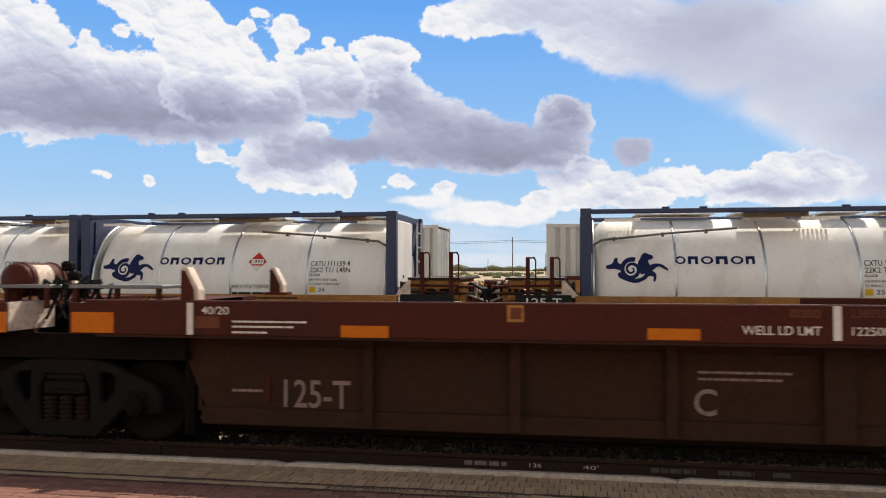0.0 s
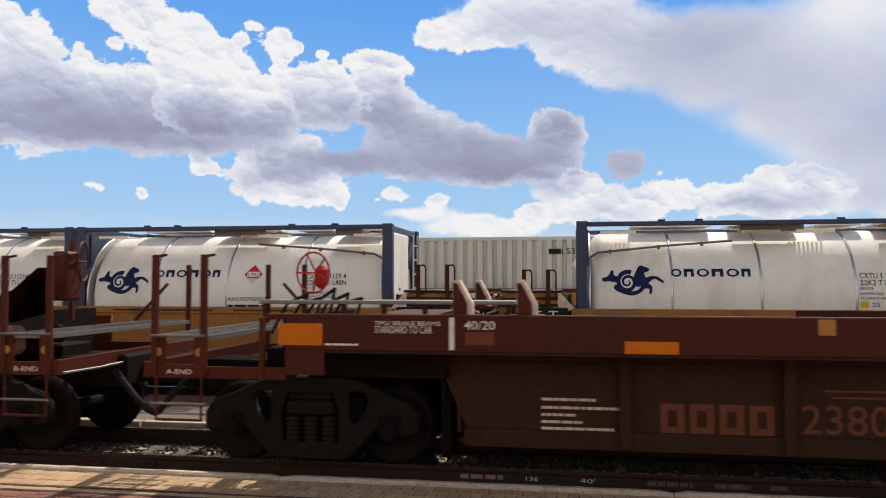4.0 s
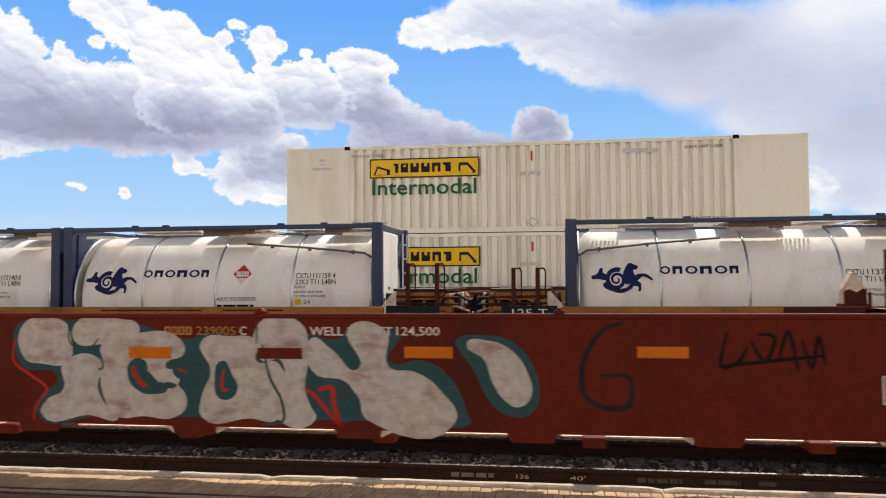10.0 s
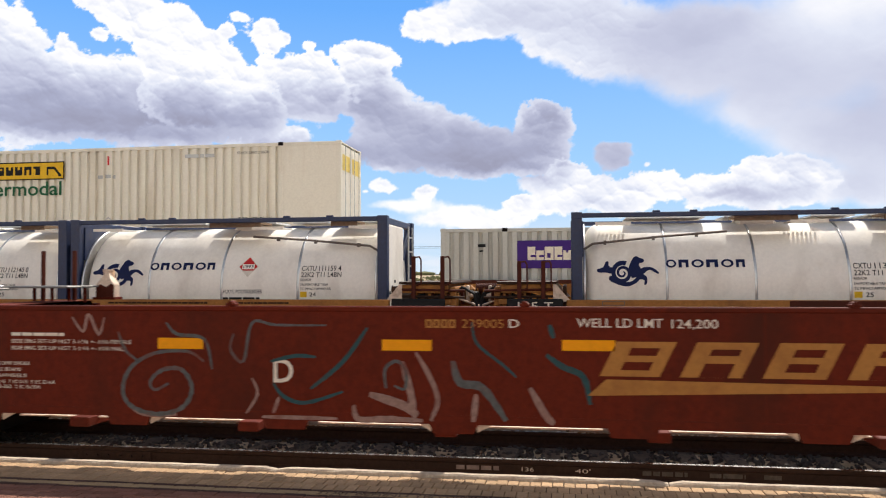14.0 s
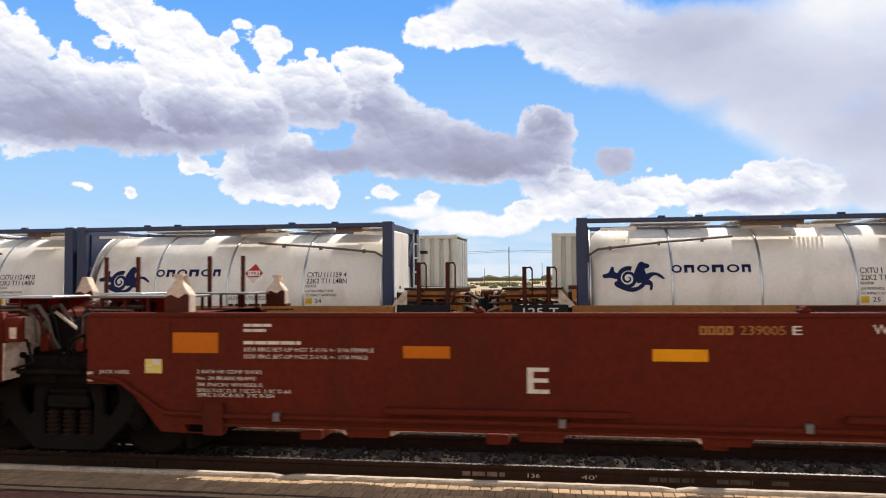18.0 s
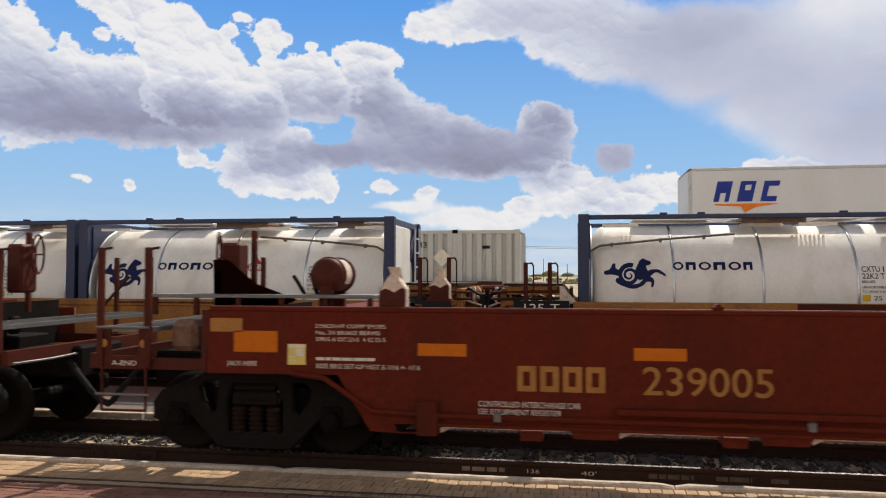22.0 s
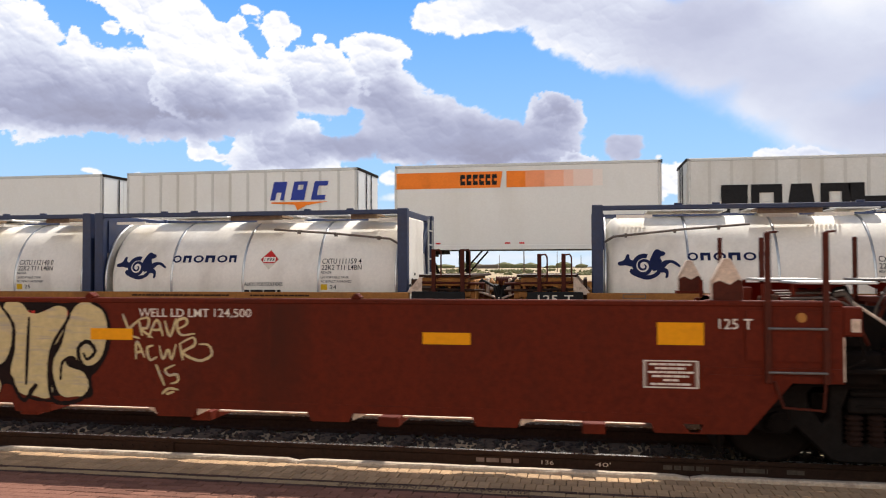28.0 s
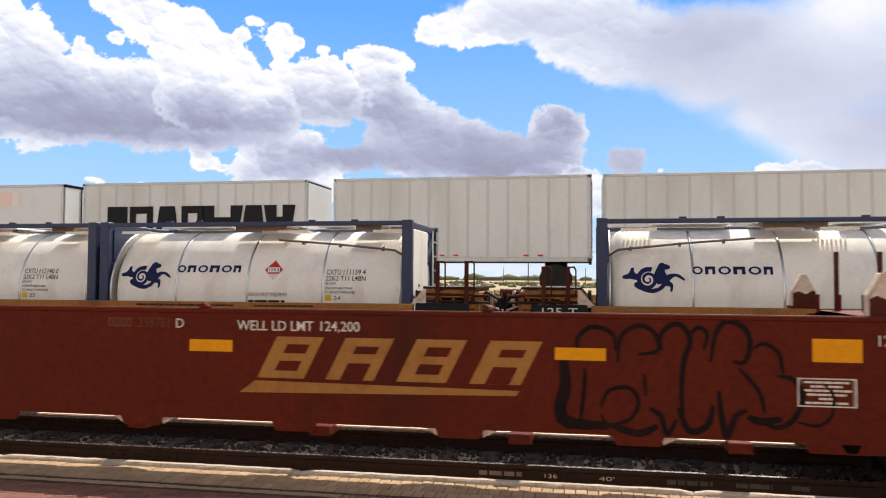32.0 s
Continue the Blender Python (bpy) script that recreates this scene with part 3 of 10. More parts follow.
def sky_dome():
    me = dome_mesh()
    m = bpy.data.materials.new("sky_with_clouds")
    m.use_nodes = True
    nt = m.node_tree
    nt.nodes.clear()
    def attr(n):
        a = nt.nodes.new("ShaderNodeAttribute")
        a.attribute_name = n
        return a.outputs["Fac"]
    def ramp(source, stops):
        rp = nt.nodes.new("ShaderNodeValToRGB")
        while len(rp.color_ramp.elements) < len(stops):
            rp.color_ramp.elements.new(0.5)
        for e, (p, c) in zip(rp.color_ramp.elements, stops):
            e.position, e.color = p, (*c, 1)
        nt.links.new(source, rp.inputs["Fac"])
        return rp.outputs["Color"]
    blue = ramp(attr("height"), ((0.0, (0.66, 0.83, 1.0)), (0.10, (0.50, 0.75, 1.04)), (0.27, (0.36, 0.66, 1.07)), (0.62, (0.15, 0.445, 1.04)), (1.0, (0.09, 0.33, 0.86))))
    cloud = ramp(attr("shade"), ((0.0, (1.04, 1.055, 1.10)), (0.25, (0.765, 0.82, 0.975)), (0.5, (0.575, 0.615, 0.80)), (0.8, (0.41, 0.44, 0.62)), (1.0, (0.35, 0.365, 0.51))))
    mix = nt.nodes.new("ShaderNodeMixRGB")
    nt.links.new(attr("cover"), mix.inputs["Fac"])
    nt.links.new(blue, mix.inputs["Color1"])
    nt.links.new(cloud, mix.inputs["Color2"])
    em, out = nt.nodes.new("ShaderNodeEmission"), nt.nodes.new("ShaderNodeOutputMaterial")
    power = node(nt, "Math")
    power.operation = "MULTIPLY"
    power.inputs[1].default_value = 0.70
    nt.links.new(attr("sunlit"), power.inputs[0])
    nt.links.new(power.outputs[0], em.inputs["Strength"])
    # the unseen ring, taken as facing the sun, is tinted to warm the shade
    warm = nt.nodes.new("ShaderNodeMixRGB")
    warm.blend_type = "MULTIPLY"
    warm.inputs["Color2"].default_value = (1.0, 0.84, 0.56, 1)
    facing = node(nt, "MapRange")
    facing.inputs["From Min"].default_value, facing.inputs["From Max"].default_value = 1.0, 1.5
    facing.inputs["To Max"].default_value = 0.45
    nt.links.new(attr("sunlit"), facing.inputs["Value"])
    nt.links.new(facing.outputs["Result"], warm.inputs["Fac"])
    nt.links.new(mix.outputs["Color"], warm.inputs["Color1"])
    nt.links.new(warm.outputs["Color"], em.inputs["Color"])
    nt.links.new(em.outputs["Emission"], out.inputs["Surface"])
    me.materials.append(m)
    return tagged(new("backdrop_sky", me), "blue sky with bright cumulus clouds over the plain", "sky", kind="structure")


dome = sky_dome()

# ---- ground, tracks and platform ----
TRACKS = (9.25, 14.72, 26.35)     # distance of the track centres from the camera
GAUGE = 0.7175 + 0.035            # half the distance between the rail heads' middles


def ground_sheet():
    bm = bmesh.new()
    rows = [-40, 2, 7.7, 7.8, 10.2, 10.45, 13.0, 13.3, 16.4, 24.4, 28.6, 34, 60, 120, 300, 700, 1400, 2350]
    cols = [-2350, -700, -200, -80, -30, -10, 0, 10, 30, 80, 200, 700, 2350]
    level = {7.8: -0.21, 10.2: -0.21, 13.3: -0.21, 16.4: -0.21, 24.4: -0.3, 28.6: -0.3}
    grid = [[bm.verts.new((x, y, level.get(y, -0.24 if y < 30 else -0.5 + (0.9 if 100 < y < 200 else 0)))) for x in cols] for y in rows]
    for a, b in zip(grid, grid[1:]):
        for i in range(len(cols) - 1):
            bm.faces.new((a[i], a[i + 1], b[i + 1], b[i]))
    return tagged(link("ground", mesh_of("ground", bm), M["earth"]), "dry brown earth with sparse grass reaching the horizon", "ground", kind="structure")


ground_sheet()


def rail_profile():
    half = [(0.076, -0.186), (0.076, -0.174), (0.02, -0.158), (0.0095, -0.14), (0.0095, -0.062), (0.018, -0.05), (0.037, -0.04), (0.037, -0.008), (0.030, 0.0)]
    return half + [(-x, z) for x, z in reversed(half)]


def rail(y, x0, x1, label):
    ob = thing("rail", pose(0, y, 0), label, "rail", "rails of the tracks")
    prof = rail_profile()
    bm = bmesh.new()
    a, b = [bm.verts.new((x0, p, z)) for p, z in prof], [bm.verts.new((x1, p, z)) for p, z in prof]
    for i in range(len(prof)):
        j = (i + 1) % len(prof)
        bm.faces.new((a[i], a[j], b[j], b[i]))
    bm.faces.new(a), bm.faces.new(b)
    part("rail_body", bm, M["rail"], ob)
    part("running_surface", boxes((x0, x1, -0.027, 0.027, -0.0005, 0.0012)), M["tread"], ob, "polished running surface")
    return ob


def track(y, x0, x1, n):
    for s, word in ((-1, "platform"), (1, "far")):
        r = rail(y + s * GAUGE, x0, x1, "rusty steel rail with a polished top on ballast")
        if n == 0 and s < 0:
            bm = bmesh.new()
            for side in (-1, 1):
                box(bm, -5.62, -4.72, side * 0.012, side * 0.032, -0.150, -0.048, 0.004)
                for k in range(6):
                    rod(bm, (-5.52 + 0.14 * k, side * 0.03, -0.10), (-5.52 + 0.14 * k, side * 0.055, -0.10), 0.016, 6)
            part("joint_bar", bm, M["rail"], r, "bolted joint bar")
            bars(r, ((-1.20, -0.124, 0.46, 0.045),), -0.0105, M["white_faded"], "mill_mark", 0.5, 3)
            text(r, "136", -0.50, -0.0105, -0.124, 0.042, M["guide"], 0.13)
            text(r, "40'", 0.06, -0.0105, -0.124, 0.042, M["guide"], 0.16)
            bars(r, ((0.75, -0.126, 0.45, 0.045), (1.42, -0.126, 0.35, 0.045), (1.95, -0.126, 0.18, 0.045)), -0.0105, M["tie"], "faded_mill_mark", 0.4, 4)
    rng = random.Random(5 + n)
    sleeper = None
    for k in range(int((x1 - x0) / 0.52)):
        x = x0 + 0.52 * k + rng.uniform(-0.03, 0.03)
        if n == 0 and abs(x) > 14 or n == 1 and abs(x) > 10 or n == 2:
            continue
        if sleeper is None:
            bm = boxes((-0.115, 0.115, -1.3, 1.3, -0.36, -0.188), bevel=0.012)
            sleeper = mesh_of("railway_tie", bm)
            sleeper.materials.append(M["tie"])
        ob = tagged(new("railway_tie", sleeper), "weathered timber tie bedded in ballast under the rails", "railway tie", "ties of the tracks")
        ob.matrix_basis = pose(x, y, 0, 0, 0, rng.uniform(-1, 1))


for n, y in enumerate(TRACKS):
    track(y, -60, 60, n)


def ballast_bed(y, half, x0, x1, count, seed):
    """Loose stones, one object."""
    rng = random.Random(seed)
    shapes = []
    for k in range(6):
        b = bmesh.new()
        bmesh.ops.create_icosphere(b, subdivisions=1, radius=1)
        vs = np.array([v.co[:] for v in b.verts]) * np.array([rng.uniform(0.75, 1.25) for _ in range(len(b.verts))])[:, None]
        b.faces.ensure_lookup_table()
        shapes.append((vs, np.array([[v.index for v in f.verts] for f in b.faces])))
        b.free()
    cos, tris, base = [], [], 0
    for k in range(count):
        vs, fs = shapes[k % 6]
        px, py, s = rng.uniform(x0, x1), rng.uniform(-half, half), rng.uniform(0.018, 0.038)
        rot = np.array(Euler((rng.uniform(0, 6), rng.uniform(0, 6), rng.uniform(0, 6))).to_matrix())
        pz = -0.205 + rng.uniform(-0.02, 0.02) - 0.10 * max(0, abs(py) - 1.1)
        cos.append((vs * s) @ rot.T + np.array([px, y + py, pz]))
        tris.append(fs + base)
        base += len(vs)
    me = bpy.data.meshes.new("ballast")
    me.from_pydata(np.concatenate(cos).tolist(), [], np.concatenate(tris).tolist())
    me.materials.append(M["ballast"])
    return tagged(new("ballast", me), "crushed grey stone ballast between the rails", "ballast", kind="stuff")


def bed_slab(y, x0, x1, half):
    bm = boxes((x0, x1, y - half, y + half, -0.34, -0.212))
    return tagged(link("ballast_bed", mesh_of("ballast_bed", bm), M["ballast"]), "packed grey ballast under the track", "ballast", kind="structure")


bed_slab(9.25, -60, 60, 1.35)
bed_slab(14.72, -60, 60, 1.3)
bed_slab(26.35, -80, 80, 1.8)
ballast_bed(9.25, 1.32, -10, 7, 9000, 1)
ballast_bed(14.72, 1.25, -8, 4, 2500, 2)

KERB_BACK, KERB_FRONT, PAVER_END = 7.605, 7.50, 6.96


def platform():
    slab = boxes((-60, 60, -12, KERB_FRONT - 0.002, -0.4, 0.008))
    pl = tagged(link("platform", mesh_of("platform", slab), M["joint"]), "low brick station platform beside the track", "platform", kind="structure")
    rng = random.Random(11)
    # kerb stones, worn, each a little out of line
    kerb = thing("kerb", pose(0, 0, 0), "worn concrete kerb along the platform edge", "kerb")
    kerb["kind"] = "structure"
    cuts = [-40, -25, -14, -9.4, -6.25, -2.86, 0.9, 4.3, 8.2, 14, 25, 40]
    for a, b in zip(cuts, cuts[1:]):
        n = max(2, int((b - a) / 0.12)) if -10 < a < 8 else 4
        bm = bmesh.new()
        ring = []
        for k in range(n + 1):
            x = a + 0.004 + (b - a - 0.008) * k / n
            w = 0.5 * (noise.noise((x * 3.1, 2, 0)) + noise.noise((x * 9, 5, 0)))
            end = 0.02 if k in (0, n) else 0
            v = noise.noise((x * 14, 8, 0))
            pts = [(KERB_FRONT - 0.006 * w, -0.3), (KERB_FRONT - 0.008 * v, 0.052 - end), (KERB_FRONT + 0.014 + 0.010 * v, 0.066 + 0.006 * w - end), (KERB_BACK - 0.02 + 0.012 * w, 0.064 + 0.008 * w - end), (KERB_BACK + 0.010 * w, 0.040 - end), (KERB_BACK, -0.3)]
            ring.append([bm.verts.new((x, y, z)) for y, z in pts])
        for p, q in zip(ring, ring[1:]):
            for i in range(5):
                bm.faces.new((p[i], p[i + 1], q[i + 1], q[i]))
        bm.faces.new(ring[0]), bm.faces.new(ring[-1])
        part("kerb_stone", bm, M["kerb"], kerb, smooth=False)
    # tan pavers in four rows, then the painted line row, then red brick
    def brick_mesh(name, w, d, h, material):
        me = mesh_of(name, boxes((-w / 2, w / 2, -d / 2, d / 2, -h, 0), bevel=0.005))
        me.materials.append(material)
        return me
    depth = (KERB_FRONT - PAVER_END) / 3
    tan_mesh = brick_mesh("paver", 0.0975, depth - 0.006, 0.05, M["paver"])
    line_mesh = brick_mesh("paver", 0.196, 0.096, 0.05, M["line"])
    red_mesh = brick_mesh("brick", 0.194, 0.094, 0.05, M["brick"])
    dark_mesh = brick_mesh("brick", 0.194, 0.055, 0.05, M["dark_brick"])
    spots = {"paver": [], "line": [], "brick": []}
    for r in range(3):
        for k in range(-170, 150):
            spots["paver"].append((tan_mesh, (k + 0.5 * (r % 2)) * 0.103, KERB_FRONT - 0.004 - depth * (r + 0.5)))
    for k in range(-85, 75):
        spots["line"].append((dark_mesh, k * 0.2, PAVER_END - 0.034))
        spots["line"].append((line_mesh, k * 0.2 + 0.1, PAVER_END - 0.115))
        spots["line"].append((dark_mesh, k * 0.2, PAVER_END - 0.196))
    for r in range(9):
        for k in range(-85, 75):
            spots["brick"].append((red_mesh, (k + 0.5 * (r % 2)) * 0.2, PAVER_END - 0.276 - 0.1 * r))
    for kind, rows in spots.items():
        rows.sort(key=lambda s: abs(s[1] + 1.3) - 2 * s[2])
        holder = tagged(new("pavement"), {"paver": "tan paver strip behind the kerb", "line": "worn yellow safety line of painted pavers", "brick": "red brick paving of the platform"}[kind], "pavement", kind="structure")
        rest = bmesh.new()
        for i, (me, x, y) in enumerate(rows):
            m = pose(x, y, 0.03 + rng.uniform(-0.003, 0.003), rng.uniform(-0.6, 0.6), rng.uniform(-0.6, 0.6), rng.uniform(-0.5, 0.5))
            if i < 300:
                ob = under(new(me.name.split(".")[0], me), holder)
                ob.matrix_basis = m
            else:
                box(rest, x - 0.0485 if me is tan_mesh else x - 0.097, x + 0.0485 if me is tan_mesh else x + 0.097, y - (depth / 2 - 0.003 if me is tan_mesh else 0.028 if me is dark_mesh else 0.047), y + (depth / 2 - 0.003 if me is tan_mesh else 0.028 if me is dark_mesh else 0.047), -0.02, 0.03)
        part("paving_rest", rest, rows[-1][0].materials[0], holder)["kind"] = "stuff"
    # safety words on the line, seen from the platform
    words = text(pl, "STAY BEHIND YELLOW LINE", 0, 0, 0, 0.10, M["worn_ink"], 1.72, "safety_words")
    words.matrix_basis = pose(-2.22, PAVER_END - 0.165, 0.036, -90, 0, 0) @ Matrix.Diagonal((1, 1, 1, 1)) @ words.matrix_basis
    return pl


platform()


def closing_wall():
    """The open platform goes on behind the camera to an unseen plain stucco wall, added to bounce warm sunlight."""
    tagged(link("platform_floor", mesh_of("platform_floor", boxes((-60, 60, -14, 5.7, -0.1, 0.028))), M["field"]), "red brick platform floor", "pavement", kind="structure")
    tagged(link("wall_north", mesh_of("wall_north", boxes((-60, 60, -14.4, -14, -0.3, 3.4))), M["stucco"]), "unseen pale stucco wall added behind the platform to bounce sunlight", "wall", kind="structure")


closing_wall()


def middle_paving():
    """Paved crossing strip between the first two tracks."""
    ob = thing("middle_pavement", pose(0, 0, 0), "pale paved strip with a kerb between the tracks", "pavement")
    ob["kind"] = "structure"
    part("slab", boxes((-40, 40, 10.52, 11.75, -0.3, 0.0)), M["pave"], ob)
    part("brick_band", boxes((-40, 40, 11.754, 12.95, -0.3, 0.0)), M["field"], ob, "pinkish brick band")
    part("kerb", boxes(*[(x, x + 2.96, 10.40, 10.53, -0.3, 0.012) for x in range(-39, 39, 3)], bevel=0.01), M["kerb"], ob)
    return ob


middle_paving()


def distance():
    rng = random.Random(8)
    # low scrub, as one object
    bm = bmesh.new()
    for k in range(700):
        y = rng.uniform(60, 420)
        x = rng.uniform(-0.62, 0.45) * y
        s = rng.uniform(0.25, 0.75) * (1 + y / 400)
        for j in range(3):
            r = bmesh.ops.create_icosphere(bm, subdivisions=1, radius=s * rng.uniform(0.4, 0.7))
            bmesh.ops.transform(bm, verts=r["verts"], matrix=Matrix.LocRotScale((x + rng.uniform(-s, s), y, -0.45 + s * 0.25 + (0.6 if 100 < y < 260 else 0)), Euler((rng.uniform(0, 3), rng.uniform(0, 3), 0)), (1.3, 1, 0.7)))
    tagged(link("scrub", mesh_of("scrub", bm), M["shrub"]), "dusty green desert scrub on the plain", "scrub", kind="stuff")
    # utility poles with wires
    poles = []
    for k, x in enumerate((-150, -104, -61, -17, 28, 71, 115)):
        p = thing("utility_pole", pose(x, 212 + 2 * (k % 2), -0.4), "weathered wooden utility pole with crossarm on the plain", "utility pole", "utility poles")
        part("pole", rod(bmesh.new(), (0, 0, 0), (0, 0, 11), 0.17, 8, 0.11), M["pole"], p)
        part("crossarm", boxes((-0.06, 0.06, -1.2, 1.2, 9.9, 10.05)), M["pole"], p)
        poles.append((x, 212 + 2 * (k % 2)))
    for (xa, ya), (xb, yb) in zip(poles, poles[1:]):
        for off, z in ((-1.1, 10.1), (1.1, 9.75)):
            pts = [(xa + (xb - xa) * k / 6, ya + off + (yb - ya) * k / 6, z - 0.4 - 0.5 * (1 - (2 * k / 6 - 1) ** 2)) for k in range(7)]
            tagged(link("power_line", mesh_of("power_line", pipe(bmesh.new(), pts, 0.035, 4)), M["hose"]), "sagging dark power line between poles", "power line", "power lines")
    # low far buildings and yard masts
    for k, (x, y, w, h) in enumerate(((-96, 760, 22, 3.2), (24, 720, 14, 3.0), (70, 780, 20, 3.4))):
        b = thing("far_building", pose(x, y, -0.5), "low pale building far off on the plain", "building", "far buildings")
        part("wall", boxes((-w / 2, w / 2, -5, 5, 0, h)), M["pave"], b)
        part("roof", boxes((-w / 2 - 0.4, w / 2 + 0.4, -5.4, 5.4, h, h + 0.7)), M["alu"], b)
    for k in range(14):
        x = -95 + 11.5 * k + rng.uniform(-3, 3)
        mast = thing("yard_mast", pose(x, rng.uniform(240, 330), -0.4), "thin dark mast far off on the plain", "mast", "yard masts")
        part("mast", rod(bmesh.new(), (0, 0, 0), (0, 0, rng.uniform(5, 9)), 0.14, 6, 0.1), M["pole"], mast)
    bm = bmesh.new()
    for k in range(60):
        x = -600 + 20 * k + rng.uniform(-8, 8)
        h = rng.uniform(2, 6)
        r = bmesh.ops.create_icosphere(bm, subdivisions=1, radius=1)
        bmesh.ops.transform(bm, verts=r["verts"], matrix=Matrix.LocRotScale((x, 900 + rng.uniform(-60, 60), h * 0.3), None, (rng.uniform(8, 16), 6, h)))
    tagged(link("far_trees", mesh_of("far_trees", bm), M["shrub"]), "dark line of far trees on the horizon", "trees", kind="stuff")


distance()

# ---- the near train: articulated well cars ----
NEAR_Y = TRACKS[0]
SIDE = 1.55                     # half width over the side sheets
TOP, FOOT = 1.652, 0.50         # top chord and lower edge of the side sheets
FAR_TOP = 1.50                  # the side away from the platform is lower
OLD_FACE, WEB_FACE = -SIDE - 0.022, -0.985   # lettered faces of the older cars
rolling = []                    # wheelsets with their radius


def wheelset(parent, x, r):
    prof = [(-0.80, 0.0), (-0.80, 0.05), (-0.795, 0.11), (-0.775, 0.13), (-0.762, r - 0.10), (-0.785, r - 0.055), (-0.79, r - 0.008), (-0.70, r), (-0.685, r + 0.028), (-0.662, r + 0.024), (-0.66, r - 0.05), (-0.715, r - 0.12), (-0.70, 0.14), (-0.64, 0.10), (-0.60, 0.08)]
    bm = lathe(prof + [(-a, b) for a, b in reversed(prof)], 28)
    ob = part("wheelset", bm, M["wheel"], parent, "dark worn steel wheels on an axle", True)
    ob.matrix_basis = pose(x, 0, r)
    rolling.append((ob, x, r))
    return ob


truck_meshes = {}


def truck(parent, x, r=0.46, end=False):
    """A three-piece freight truck: bolster, side frames, springs, wheelsets."""
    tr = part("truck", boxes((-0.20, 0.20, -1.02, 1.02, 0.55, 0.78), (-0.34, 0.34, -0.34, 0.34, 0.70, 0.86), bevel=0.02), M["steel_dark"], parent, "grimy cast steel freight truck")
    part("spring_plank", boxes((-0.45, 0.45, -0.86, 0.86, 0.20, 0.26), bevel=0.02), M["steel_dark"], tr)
    # plates added behind the side frames so their openings look dark
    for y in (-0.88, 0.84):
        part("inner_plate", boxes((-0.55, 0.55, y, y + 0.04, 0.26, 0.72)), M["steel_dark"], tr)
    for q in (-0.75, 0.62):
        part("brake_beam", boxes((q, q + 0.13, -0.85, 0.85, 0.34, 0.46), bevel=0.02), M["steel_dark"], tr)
    tr.matrix_basis = pose(x, 0, 0)
    b = 0.915 if not end else 0.875
    if "frame" not in truck_meshes:
        outer = [(-1.17, 0.40), (-1.17, 0.56), (-1.08, 0.68), (-0.86, 0.76), (-0.55, 0.90), (-0.30, 0.945), (0.30, 0.945), (0.55, 0.90), (0.86, 0.76), (1.08, 0.68), (1.17, 0.56), (1.17, 0.40), (1.03, 0.36), (0.80, 0.36), (0.74, 0.44), (0.66, 0.36), (0.42, 0.12), (0.34, 0.10), (-0.34, 0.10), (-0.42, 0.12), (-0.66, 0.36), (-0.74, 0.44), (-0.80, 0.36), (-1.03, 0.36)]
        side = [[(s * 0.41, 0.83), (s * 0.58, 0.82), (s * 0.66, 0.74), (s * 0.63, 0.60), (s * 0.50, 0.42), (s * 0.42, 0.50)] for s in (-1, 1)]
        truck_meshes["frame"] = flat_mesh("side_frame", [outer, [(-0.33, 0.24), (0.33, 0.24), (0.34, 0.60), (0.26, 0.80), (-0.26, 0.80), (-0.34, 0.60)]] + side, 0.13, 0.02)
        truck_meshes["frame"].materials.append(M["frame_steel"])
        co = lathe([(0.235 + 0.0125 * k, (0.062, 0.086, 0.088, 0.066)[k % 4]) for k in range(25)], 12)
        bmesh.ops.rotate(co, verts=co.verts, matrix=Matrix.Rotation(radians(90), 3, "X"))
        truck_meshes["coil"] = mesh_of("spring", co, True)
        truck_meshes["coil"].materials.append(M["spring"])
        ad = bmesh.new()
        box(ad, -0.13, 0.13, -0.09, 0.09, 0.36, 0.62, 0.03)
        rod(ad, (0, -0.09, 0.46), (0, -0.17, 0.46), 0.105, 14)
        rod(ad, (0, -0.17, 0.46), (0, -0.185, 0.46), 0.07, 10)
        for k in range(3):
            a = 2 * math.pi * k / 3 + 0.5
            rod(ad, (0.07 * math.cos(a), -0.17, 0.46 + 0.07 * math.sin(a)), (0.07 * math.cos(a), -0.195, 0.46 + 0.07 * math.sin(a)), 0.016, 6)
        truck_meshes["journal"] = mesh_of("journal_box", ad)
        truck_meshes["journal"].materials.append(M["steel_dark"])
    for s in (-1, 1):
        fr = under(new("side_frame", truck_meshes["frame"]), tr)
        fr.matrix_basis = pose(0, s * 1.0 + 0.065, 0)
        for k in (-0.20, 0.0, 0.20):
            if s < 0:
                sp = under(new("spring", truck_meshes["coil"]), tr)
                sp.matrix_basis = pose(k, -1.0, 0.0)
        if s < 0:
            part("bolster_end", boxes((-0.26, 0.26, -1.07, -0.9, 0.555, 0.70), (-0.20, 0.20, -1.085, -0.9, 0.60, 0.65), (-0.24, 0.24, -1.06, -0.9, 0.715, 0.775), bevel=0.02), M["frame_steel"], tr)
        for k in (-b, b):
            if s < 0:
                jb = under(new("journal_box", truck_meshes["journal"]), tr)
                jb.matrix_basis = pose(k, -1.0, r - 0.46)
    for k in (-b, b):
        wheelset(tr, k, r)
    return tr


def side_outline(h, left, right):
    """The side sheet of a unit with half length h; its ends are 'joint' over a shared truck or 'end' over an end truck."""
    def one(kind, inset):
        if kind == "joint":
            return [(h - 0.84 - inset, 0.42), (h - 0.44 - inset, 0.90), (h - inset, 0.90), (h - inset, TOP - 0.02)]
        return [(h - 1.42, 0.42), (h - 1.08, 0.97), (h + 0.32, 0.96), (h + 0.32, TOP - 0.04)]
    r = one(right, 0.44)
    l = [(-x, z) for x, z in one(left, 0.56)]
    return r + l[::-1]


